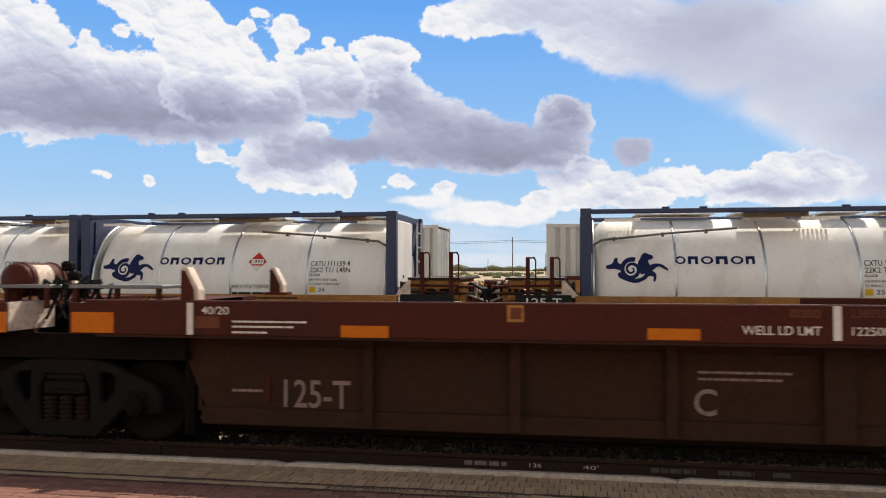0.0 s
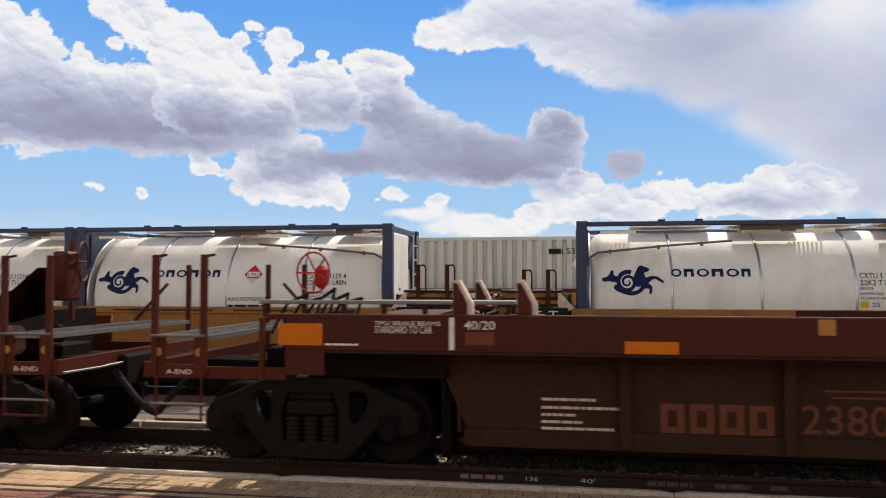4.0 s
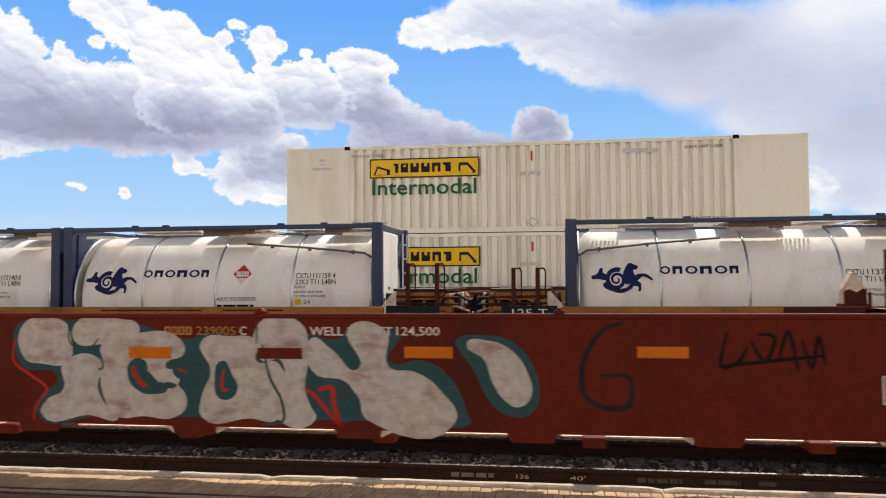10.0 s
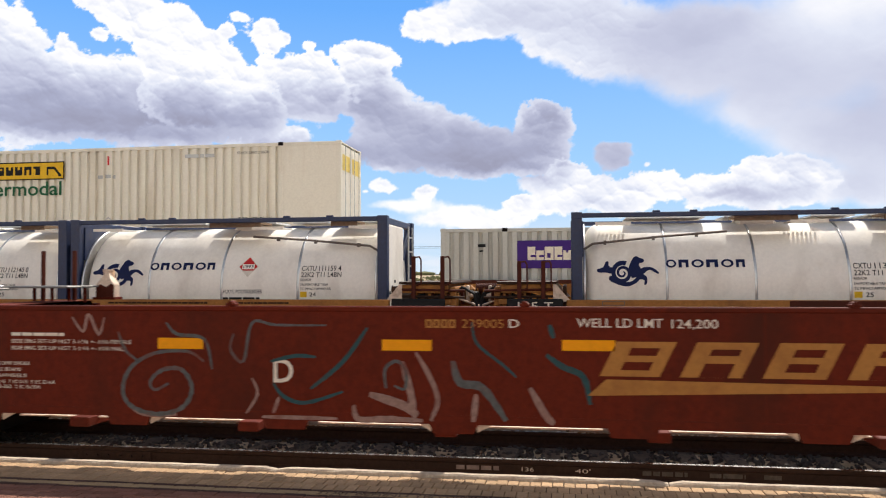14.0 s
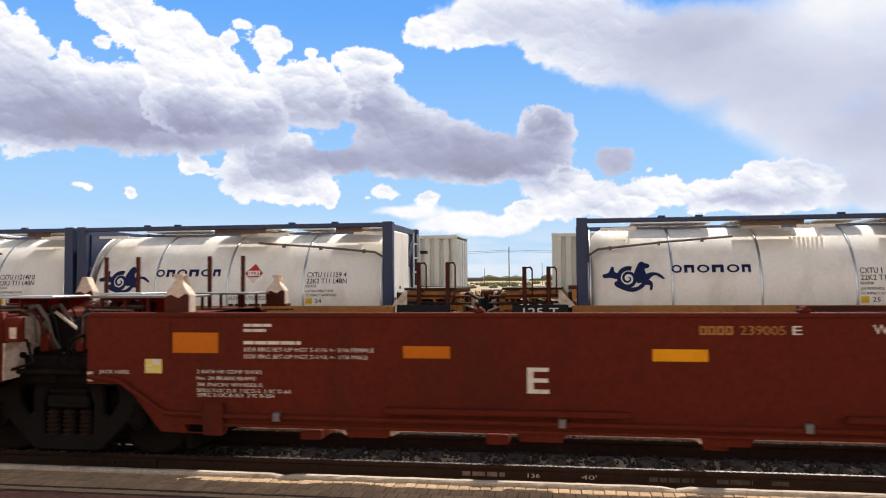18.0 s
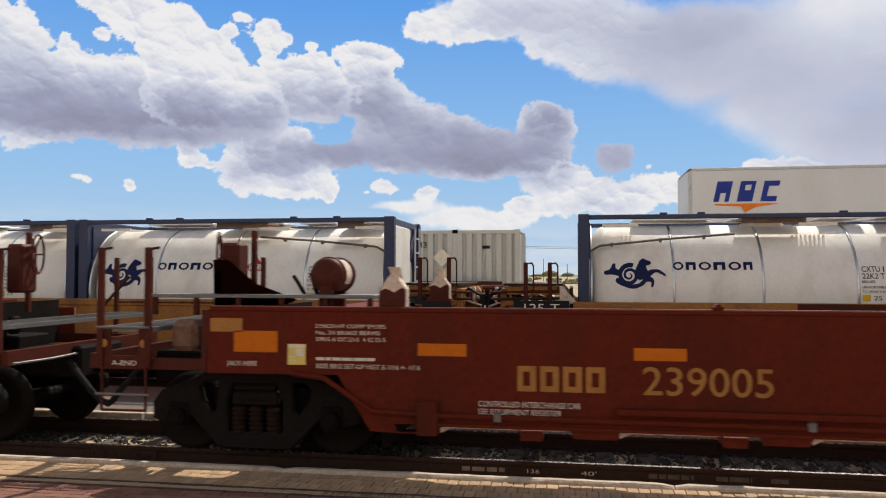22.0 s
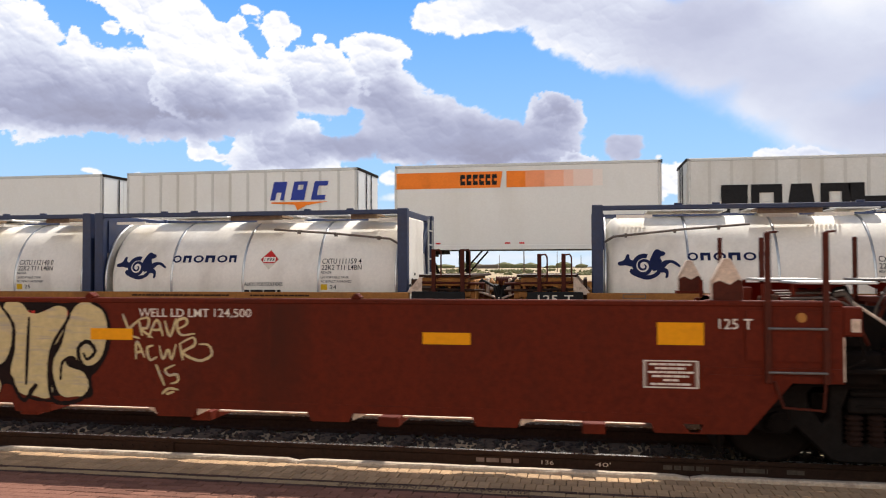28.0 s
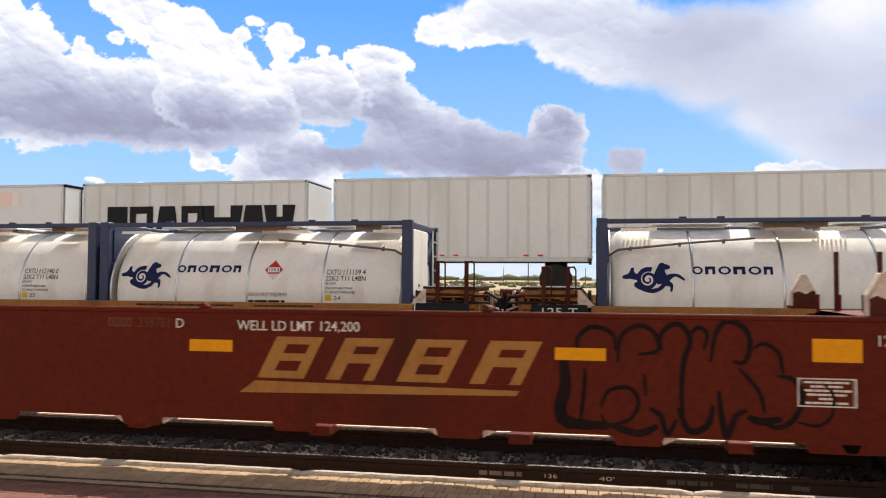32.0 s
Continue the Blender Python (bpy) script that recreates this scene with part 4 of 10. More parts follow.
def hangers(h, rng):
    """Where the lower edge comes down to carry the floor beams."""
    return [-h + 1.9 + k * (2 * h - 3.8) / 7 for k in range(8)]


def guide(parent, x, y, lean, flip, old=False):
    """A container guide on the end of the well: a stout post with a chamfered lead-in face. Sunlit faces are painted
    cream, the near face is covered in brown.
    """
    d = 1 if lean > 0 else -1
    g = part("container_guide", boxes(), M["guide"], parent, "brown container guide with sunlit faces painted cream")
    bm = bmesh.new()
    prof = [(-0.14, 0), (0.14, 0), (0.14, 0.20), (0.03 * d, 0.41), (-0.03 * d, 0.41), (-0.14, 0.20)] if not old else [(-0.10, 0), (0.10, 0), (0.10, 0.12), (-0.03, 0.36), (-0.10, 0.36)]
    rows = [[bm.verts.new((px, q, z)) for px, z in prof] for q in (-0.05, 0.10)]
    bm.faces.new(rows[0]), bm.faces.new(rows[1])
    for i in range(len(prof)):
        j = (i + 1) % len(prof)
        bm.faces.new((rows[0][i], rows[0][j], rows[1][j], rows[1][i]))
    bmesh.ops.recalc_face_normals(bm, faces=bm.faces[:])
    bmesh.ops.bevel(bm, geom=bm.edges[:], offset=0.008, segments=1, affect="EDGES")
    bm.to_mesh(g.data)
    bm.free()
    g.matrix_basis = pose(x, y, TOP - 0.015)
    if old:
        plate("cheek", [[(-0.095, 0.01), (0.05, 0.01), (0.05, 0.12), (-0.05, 0.32), (-0.095, 0.33)]], M["gear"], g, (0, -0.05, 0), 0.012)
    else:
        plate("cheek", [[(-0.135, 0.01), (0.135, 0.01), (0.135, 0.19), (0.10, 0.21), (0.02, 0.16), (-0.07, 0.20), (-0.135, 0.17)]], M["gear"], g, (0, -0.05, 0), 0.012, "dark brown lower face")
    part("foot", boxes((-0.17, 0.17, -0.09, 0.12, -0.02, 0.015)), M["brown"], g)
    return g


def grating(parent, x0, x1, y0, y1, z):
    """A walkway of bearing bars in a frame."""
    bm = boxes((x0, x1, y0, y0 + 0.03, z - 0.05, z), (x0, x1, y1 - 0.03, y1, z - 0.05, z), (x0, x0 + 0.03, y0, y1, z - 0.05, z), (x1 - 0.03, x1, y0, y1, z - 0.05, z))
    n = max(3, int((y1 - y0) / 0.09))
    for k in range(1, n):
        yy = y0 + (y1 - y0) * k / n
        box(bm, x0, x1, yy - 0.004, yy + 0.004, z - 0.03, z)
    for k in range(1, max(2, int((x1 - x0) / 0.12))):
        xx = x0 + 0.12 * k
        box(bm, xx - 0.004, xx + 0.004, y0, y1, z - 0.012, z - 0.002)
    return part("walkway", bm, M["grate"], parent, "galvanised walkway grating")


def unit_frame(u, h, left, right, paint):
    """Everything of a unit but its outer sides: chords, floor beams, bulkheads, joints."""
    top = boxes((-h + (0.57 if left == "joint" else -0.30), h - (0.45 if right == "joint" else -0.30), -SIDE - 0.012, -SIDE + 0.10, TOP - 0.055, TOP), bevel=0.012)
    part("top_chord", top, paint, u)
    part("top_chord", boxes((-h + 0.46, h - 0.46, SIDE - 0.10, SIDE + 0.012, FAR_TOP - 0.055, FAR_TOP), bevel=0.012), paint, u)
    reach = 0.90 if paint is M["old_brown"] else SIDE - 0.07
    for x in (-0.62, -0.38, -0.12, 0.14, 0.40, 0.66):
        part("floor_beam", boxes((x * h - 0.11, x * h + 0.11, -reach, reach, 0.36, 0.46), bevel=0.01), paint, u)
    part("floor_stringer", boxes((-h + 1.5, h - 1.5, -0.10, 0.10, 0.34, 0.42)), paint, u)
    for s, kind in ((-1, left), (1, right)):
        b = s * (h - 1.55)
        wide = 0.93 if paint is M["old_brown"] else 1.42
        sheet = bmesh.new()
        vs = [sheet.verts.new(p) for p in ((b - s * 0.45, -wide, 0.45), (b - s * 0.45, wide, 0.45), (b + s * 0.30, wide, 1.60), (b + s * 0.30, -wide, 1.60))]
        sheet.faces.new(vs)
        bmesh.ops.solidify(sheet, geom=sheet.faces[:], thickness=0.03)
        part("bulkhead", sheet, paint, u)
        reach = h - 0.10 if kind == "joint" else h + 0.8
        part("centre_sill", boxes((b, s * reach, -0.30, 0.30, 0.86, 1.20), bevel=0.02), M["steel_dark"], u)
        if paint is M["brown"]:
            part("end_shelf", boxes((b + s * 0.30, s * (h - 0.58), -1.45, 1.45, 1.54, 1.60), (b + s * 0.2, s * (h - 0.58), -1.50, -1.40, 0.98, 1.56), (b + s * 0.2, s * (h - 0.58), 1.40, 1.50, 0.98, 1.56)), paint, u)
        else:
            part("end_shelf", boxes((b + s * 0.30, s * (h - 0.50), -1.40, 1.40, 1.54, 1.60)), paint, u)
        # added dark sheet hides the bright gap beside the wheels
        lo, hi = sorted((s * (h - 1.46), s * (h - 1.40)))
        part("brake_rigging", boxes((lo, hi, -min(wide, 1.0), min(wide, 1.0), 0.12, 0.95), bevel=0.02), M["steel_dark"], u)
        for y in (-0.85, 0.85):
            part("end_brace", boxes((b + s * 0.1, s * (h - 0.52), y - 0.04, y + 0.04, 1.1, 1.54)), paint, u)
        if paint is M["brown"]:
            guide(u, s * (h - (1.62 if kind != "joint" else 1.42 if s > 0 else 1.52)), -1.40, s * 4, -1)
            guide(u, s * (h - (1.62 if kind != "joint" else 1.42 if s > 0 else 1.52)), 1.40, s * 4, 1)


def smooth_side(u, h, left, right, paint, pipes=False):
    rng = random.Random(int(h * 100))
    outline = side_outline(h, left, right)
    low = hangers(h, rng)
    foot = []
    for x in low:                       # notched lower edge between the hangers
        foot += [(x - 0.24, FOOT), (x - 0.20, 0.41), (x + 0.20, 0.41), (x + 0.24, FOOT)]
    i = [k for k, p in enumerate(outline) if p[1] == 0.42]
    loop = outline[i[0]:i[1] + 1] + [(outline[i[1]][0] + 0.5, 0.42), (outline[i[1]][0] + 0.56, FOOT)] + foot + [(outline[i[0]][0] - 0.56, FOOT), (outline[i[0]][0] - 0.5, 0.42)]
    me = flat_mesh("side_sheet", [loop], 0.03)
    me.materials.append(paint)
    far = flat_mesh("side_sheet", [[(x, min(z, FAR_TOP - 0.02)) for x, z in loop]], 0.03)
    far.materials.append(paint)
    for y, sheet in ((-SIDE + 0.03, me), (SIDE, far)):
        under(new("side_sheet", sheet), u).matrix_basis = pose(0, y, 0)
    edges = [outline[i[1]][0] + 0.6, *low, outline[i[0]][0] - 0.6]
    for a, b in zip(edges, edges[1:]):
        if b - a > 0.7:
            # cream colour puts the sun on these brown lips
            part("floor_lip", boxes((a + 0.27, b - 0.27, -SIDE + 0.25, -SIDE + 0.30, 0.427, 0.441)), M["guide"], u)
            part("floor_lip", boxes((a + 0.27, b - 0.27, SIDE - 0.30, SIDE - 0.25, 0.427, 0.441)), M["guide"], u)
            plate("lip_gusset", [[(b - 0.36, 0.505), (b - 0.22, 0.505), (b - 0.23, 0.42)]] if rng.random() < 0.5 else [[(a + 0.23, 0.42), (a + 0.22, 0.505), (a + 0.40, 0.505)]], M["guide"], u, (0, -SIDE + 0.045, 0), 0.012, "pale gusset")
    for x in np.linspace(-h + 1.75, h - 1.75, 7):
        x = float(x) + rng.uniform(-0.2, 0.2)
        part("weld_seam", boxes((x - 0.008, x + 0.008, -SIDE - 0.0012, -SIDE + 0.002, 0.55, TOP - 0.06)), paint, u)
    part("weld_seam", boxes((-h + 1.4, h - 1.4, -SIDE - 0.0012, -SIDE + 0.002, 0.575, 0.588)), paint, u)
    for x in (-0.40, -0.02, 0.36):
        part("lug", rod(boxes((x * h - 0.05, x * h + 0.05, -SIDE - 0.02, -SIDE + 0.09, TOP, TOP + 0.03), bevel=0.008), (x * h, -SIDE - 0.02, TOP + 0.025), (x * h, -SIDE + 0.09, TOP + 0.025), 0.03, 8), paint, u)
    if pipes:
        part("brake_pipe", pipe(bmesh.new(), [(-h + 0.6, -SIDE - 0.035, 0.98), (-h + 0.95, -SIDE - 0.035, 0.94), (-h + 1.45, -SIDE - 0.035, 0.62), (-h + 2.1, -SIDE - 0.035, 0.60), (h - 2.1, -SIDE - 0.035, 0.56), (h - 1.5, -SIDE - 0.035, 0.58), (h - 1.0, -SIDE - 0.035, 0.92), (h - 0.5, -SIDE - 0.035, 0.96)], 0.028), paint, u, "brown brake pipe along the side sheet")
        part("brake_pipe", pipe(bmesh.new(), [(-h + 2.0, -SIDE - 0.03, 0.51), (h - 1.9, -SIDE - 0.03, 0.51)], 0.02), paint, u)
        for a, b in ((-0.52, -0.22), (0.02, 0.27), (0.42, 0.62)):
            part("pipe_cover", boxes((a * h, b * h, -SIDE - 0.10, -SIDE, 0.66, 0.72), bevel=0.015), paint, u)
        for x in (-0.66, -0.3, -0.02, 0.35, 0.7):
            part("pipe_clamp", boxes((x * h - 0.035, x * h + 0.035, -SIDE - 0.085, -SIDE, 0.56, 0.65), bevel=0.01), M["grate"], u, "grey pipe clamp")
        for x in (-h + 2.0, h - 1.75):
            part("pipe_guard", boxes((x - 0.11, x + 0.11, -SIDE - 0.07, -SIDE, 0.40, 0.74), bevel=0.02), paint, u)


def ladder(u, x0, x1, z0, z1, paint, rungs):
    for x in (x0, x1):
        part("ladder_rail", rod(boxes((x - 0.028, x + 0.028, -SIDE - 0.05, -SIDE - 0.02, z0, z1), bevel=0.005), (x, -SIDE - 0.035, z1), (x + 0.10, -SIDE + 0.03, z1 + 0.01), 0.012), paint, u)
    for z in rungs:
        part("rung", rod(bmesh.new(), (x0, -SIDE - 0.05, z), (x1, -SIDE - 0.05, z), 0.012), M["grate"], u, "worn bright rung")


def joint_gear(u, h, s, paint, rng):
    """What stands on a unit's inner end: deck plates, posts, hoses, the bearing arm."""
    a = s * (h - 0.46)
    for y in (-0.92, 0.92):
        x0, x1 = (h - 0.74, h - 0.05) if s > 0 else (-h + 0.40, -h + 1.46)
        part("deck_plate", boxes((x0, x1, y - 0.36, y + 0.36, 1.795, 1.822), bevel=0.006), M["band"] if s > 0 else M["grate"], u, "bright worn deck plate")
    for k in range(9):
        x, y = s * rng.uniform(h - 1.3, h - 0.35), rng.uniform(-1.25, -0.5)
        w = rng.uniform(0.02, 0.06)
        part("fitting", boxes((x - w, x + w, y - w, y + w, 1.58, rng.uniform(1.66, 1.78)), bevel=0.01), M[rng.choice(("brown", "steel_dark", "dull_pale", "rail"))], u)
    for k in range(2):
        x = s * (h - 0.55 - 0.5 * k)
        part("far_post", boxes((x - 0.025, x + 0.025, 1.30, 1.35, 1.2, 2.33), bevel=0.006), M["gear"], u)
    for x in (h - 1.3, h - 1.05, h - 0.78, h - 0.5):
        part("post", rod(bmesh.new(), (s * x, -1.2, 1.58), (s * x, -1.2, 1.80), 0.022), paint, u)
        part("post", rod(bmesh.new(), (s * x, 1.2, 1.58), (s * x, 1.2, 1.80), 0.022), paint, u)
    gus = bmesh.new()
    vs = [gus.verts.new(p) for p in ((s * (h - 1.2), -0.5, 1.80), (s * (h - 0.05), -0.5, 1.80), (s * (h - 0.5), -0.5, 1.58), (s * (h - 1.2), -0.5, 1.58))]
    bmesh.ops.solidify(gus, geom=[gus.faces.new(vs)], thickness=0.04)
    part("gusset", gus, paint, u)
    if s > 0:
        arm = bmesh.new()
        prof = [(h - 0.75, 1.36), (h - 0.42, 1.40), (h + 0.22, 1.26), (h + 0.36, 1.10), (h + 0.28, 0.98), (h - 0.05, 1.02), (h - 0.35, 1.12), (h - 0.75, 1.10)]
        vs = [arm.verts.new((x, -0.34, z)) for x, z in prof]
        ex = bmesh.ops.extrude_face_region(arm, geom=[arm.faces.new(vs)])
        bmesh.ops.translate(arm, verts=[v for v in ex["geom"] if isinstance(v, bmesh.types.BMVert)], vec=(0, 0.68, 0))
        # brown arm coloured near black for the shade in the gap
        part("bearing_arm", arm, M["steel_dark"], u, "bearing arm over the shared truck, darkened as in shade")
    # added dark mass closes the sunlit view through the gap
    part("bolster_web", boxes((min(s * (h - 0.50), s * (h - 0.06)), max(s * (h - 0.50), s * (h - 0.06)), -1.10, 1.10, 0.86, 1.24), bevel=0.03), M["steel_dark"], u)
    for k in range(5):
        y, x = -1.15 + 0.42 * k, rng.uniform(h - 0.42, h - 0.12)
        part("bracket", boxes((s * x - 0.05, s * x + 0.05, y - 0.05, y + 0.05, 1.2, rng.uniform(1.34, 1.58)), bevel=0.012), M["steel_dark"] if k % 2 else paint, u)
    # plates added over the truck to keep sun out of the opening
    part("body_bolster", boxes((min(s * (h - 1.3), s * (h + 0.02)), max(s * (h - 1.3), s * (h + 0.02)), -1.38, 1.38, 0.97, 1.02), (min(s * (h - 0.62), s * (h - 0.50)), max(s * (h - 0.62), s * (h - 0.50)), -1.40, 1.40, 1.0, 1.5), bevel=0.01), M["steel_dark"], u)
    for k in range(4):
        y = rng.uniform(-1.0, 0.9)
        p0 = Vector((s * (h - 0.5), y, rng.uniform(1.25, 1.5)))
        pts = [p0, p0 + Vector((s * 0.16, -0.05, 0.06)), p0 + Vector((s * 0.32, -0.06, -0.10)), p0 + Vector((s * 0.38, 0, -0.32)), p0 + Vector((s * 0.50, 0.06, -0.40))]
        part("air_hose", pipe(bmesh.new(), pts, 0.02, 6), M["hose"], u, "black air hose")
    for k in range(3):
        y, z = rng.uniform(-1.1, -0.3), rng.uniform(1.1, 1.45)
        part("valve_body", boxes((min(s * (h - 0.45), s * (h - 0.12)), max(s * (h - 0.45), s * (h - 0.12)), y - 0.09, y + 0.09, z - 0.08, z + 0.08), bevel=0.03), M["steel_dark"], u)
    part("cross_pipe", pipe(bmesh.new(), [(s * (h - 0.44), -SIDE + 0.10, 1.40), (s * (h - 0.26), -SIDE + 0.14, 1.34), (s * (h - 0.20), -SIDE + 0.16, 1.10), (s * (h - 0.42), -SIDE + 0.10, 1.02)], 0.016, 6), M["steel_dark"], u, "bent dark brake pipe")
    # looping hoses and drop pipes in the gap, each side its own bundle
    for k in range(6):
        y, lift, drop = -1.22 + 0.09 * k, 0.05 * (k % 3), 0.06 * (k % 4)
        x = s * (h - 0.50 + 0.03 * k)
        path = [(x, y, 1.52), (x + s * 0.06, y - 0.02, 1.64 + lift), (x + s * 0.16, y - 0.03, 1.66 + lift), (x + s * 0.25, y, 1.56), (x + s * 0.30, y + 0.03, 1.40 - drop), (x + s * 0.40, y + 0.08, 1.22 - drop)]
        part("looped_hose", pipe(bmesh.new(), path, (0.018, 0.024, 0.014)[k % 3], 7), M[("hose", "gear", "rust_grey")[(k + (s > 0)) % 3]], u, "looped brake hose")
    for k in range(4):
        y = -1.30 + 0.11 * k
        part("pipe_union", rod(bmesh.new(), (s * (h - 0.52), y, 1.18 + 0.10 * k), (s * (h - 0.36 - 0.03 * k), y, 1.17 + 0.10 * k), 0.034, 8), M["dull_pale" if k % 2 else "steel_dark"], u)
        part("pipe_run", pipe(bmesh.new(), [(s * (h - 0.9), y + 0.05, 1.66 + 0.02 * k), (s * (h - 0.45), y + 0.05, 1.67 + 0.02 * k), (s * (h - 0.30), y + 0.06, 1.60), (s * (h - 0.28), y + 0.08, 1.30)], 0.013, 6), M["gear" if k % 2 else "rust_grey"], u)
    if s > 0:
        # face towards the sun, its brightness put in as cream
        cheek = bmesh.new()
        prof = [(-1.50, 0.93), (-1.34, 0.93), (-1.10, 1.16), (-0.80, 1.30), (-0.62, 1.60), (-1.50, 1.60)]
        vs = [cheek.verts.new((h - 0.41, y, z)) for y, z in prof]
        bmesh.ops.solidify(cheek, geom=[cheek.faces.new(vs)], thickness=0.02)
        part("end_cheek", cheek, M["guide"], u, "end face beside the gap, painted cream as sunlit")
        part("end_bracket", boxes((h - 0.44, h - 0.27, -SIDE + 0.01, -SIDE + 0.13, 1.33, 1.60), bevel=0.012), paint, u)
        plate("bracket_tag", [rect(h - 0.37, h - 0.29, 1.37, 1.49)], M["guide"], u, (0, -SIDE + 0.01, 0), 0.004)
        plate("bearing_web", [[(h - 0.30, 1.60), (h - 0.22, 1.62), (h + 0.30, 1.26), (h + 0.36, 1.05), (h - 0.20, 1.10), (h - 0.34, 1.30)]], M["steel_dark"], u, (0, -0.95, 0), 0.05, "dark sloping bearing web")
        # cream rod paints the glint along the web's top
        part("web_edge", rod(bmesh.new(), (h - 0.22, -0.98, 1.63), (h + 0.30, -0.98, 1.27), 0.022, 6), M["guide"], u, "upper edge with the sun's glint painted cream")
        part("stirrup", pipe(bmesh.new(), [(h - 1.04, -SIDE - 0.035, 0.92), (h - 0.96, -SIDE - 0.03, 0.68), (h - 0.62, -SIDE - 0.03, 0.66), (h - 0.60, -SIDE - 0.035, 0.92)], 0.012, 6), M["gear"], u, "hanging step below the ladder")
    else:
        plate("end_panel", [rect(-h + 0.58, -h + 1.50, 1.17, 1.60)], paint, u, (0, -SIDE, 0), 0.009)
        for k in range(2):
            part("gap_post", boxes((-h + 0.43 + 0.10 * k, -h + 0.48 + 0.10 * k, -1.40, -1.34, 1.25, 1.60), bevel=0.008), paint, u)
    # black box added for the dark region above the truck
    part("dark_bolster", boxes((min(s * (h - 0.56), s * h), max(s * (h - 0.56), s * h), -1.24, 1.24, 0.84, 1.16), bevel=0.03), M["steel_dark"], u, "dark box added for the shade over the shared truck")
    part("slack_adjuster", rod(bmesh.new(), (s * (h - 0.5), -0.2, 1.3), (s * (h + 0.1), -0.3, 0.95), 0.05), M["steel_dark"], u)


def inner_ends(u, h, left, right, paint, seed):
    rng = random.Random(seed)
    if left == "joint":
        joint_gear(u, h, -1, paint, rng)
        part("step", boxes((-h + 0.58, -h + 0.63, -SIDE - 0.03, -SIDE, 0.93, 1.03)), M["guide"], u)
        plate("reflective_tape", [rect(-h + 1.53, -h + 2.03, 1.235, 1.445)], M[tape], u, (0, -SIDE, 0), 0.003)
        sticker(u, -h + 1.22, 1.02)
        text(u, "JACK HERE", -h + 0.70, -SIDE - 0.002, 1.012, 0.036, M["white"], 0.34)
    if right == "joint":
        joint_gear(u, h, 1, paint, rng)
        ladder(u, h - 1.09, h - 0.59, 0.90, 2.28, M["gear"], (1.00, 1.40))
        # sunlit edge of the side sheet, coloured cream
        part("end_edge", boxes((h - 0.44, h - 0.425, -SIDE, -SIDE + 0.14, 0.92, 1.32)), M["guide"], u, "end edge painted cream as sunlit")
        plate("end_doubler", [rect(h - 1.66, h - 0.46, 0.93, 1.035), rect(h - 1.60, h - 0.52, 0.965, 1.005)], paint, u, (0, -SIDE, 0), 0.012)
        plate("ladder_plate", [rect(h - 1.28, h - 0.46, 1.10, 1.56)], paint, u, (0, -SIDE, 0), 0.02)
        part("brake_indicator", rod(bmesh.new(), (h - 0.80, -SIDE - 0.021, 1.50), (h - 0.80, -SIDE - 0.035, 1.50), 0.045, 12), M["gold"], u, "round yellow indicator disc")
        plate("reflective_tape", [rect(h - 2.07, h - 1.65, 1.235, 1.445)], M[tape], u, (0, -SIDE, 0), 0.003)
        text(u, "125 T", h - 1.52, -SIDE - 0.023, 1.39, 0.095, M["white"], 0.30, bold=0.02)
        stencil_box(u, h - 2.20, 0.83)


def sticker(u, x, z, w=0.19, hh=0.21):
    """An inspection sticker: yellow sheet, pale head strip, a pale square and two dark lines."""
    st = plate("yellow_sticker", [rect(x, x + w, z, z + hh)], M["sticker"], u, (0, -SIDE, 0), 0.003, "yellow inspection sticker")
    plate("head_strip", [rect(x + 0.008, x + w - 0.008, z + 0.82 * hh, z + 0.97 * hh)], M["white"], st, (0, -0.003, 0), 0.0015)
    plate("pale_square", [rect(x + 0.46 * w, x + 0.88 * w, z + 0.42 * hh, z + 0.76 * hh)], M["white"], st, (0, -0.003, 0), 0.0015)
    for k in (0.18, 0.36):
        plate("printed_line", [rect(x + 0.08 * w, x + 0.40 * w, z + k * hh, z + (k + 0.05) * hh)], M["white"], st, (0, -0.003, 0), 0.0015)
    return st


def stencil_box(u, x, z):
    w, hh, t = 0.50, 0.26, 0.012
    plate("stencil_frame", [rect(x, x + w, z, z + hh), rect(x + t, x + w - t, z + t, z + hh - t)], M["white"], u, (0, -SIDE, 0), 0.003)
    for x0, x1 in ((x + 0.012, x + 0.035), (x + w - 0.035, x + w - 0.012)):
        plate("stencil_side", [rect(x0, x1, z + t, z + hh - t)], M["white_faded"], u, (0, -SIDE, 0), 0.002)
    for k, (dx, ww) in enumerate(((0.055, 0.39), (0.11, 0.27), (0.045, 0.41), (0.08, 0.33), (0.18, 0.14), (0.065, 0.37))):
        bars(u, [(x + dx, z + 0.212 - 0.037 * k, ww, 0.020)], -SIDE, M["white"], seed=20 + k)


tape = "reflector"
near_things = []


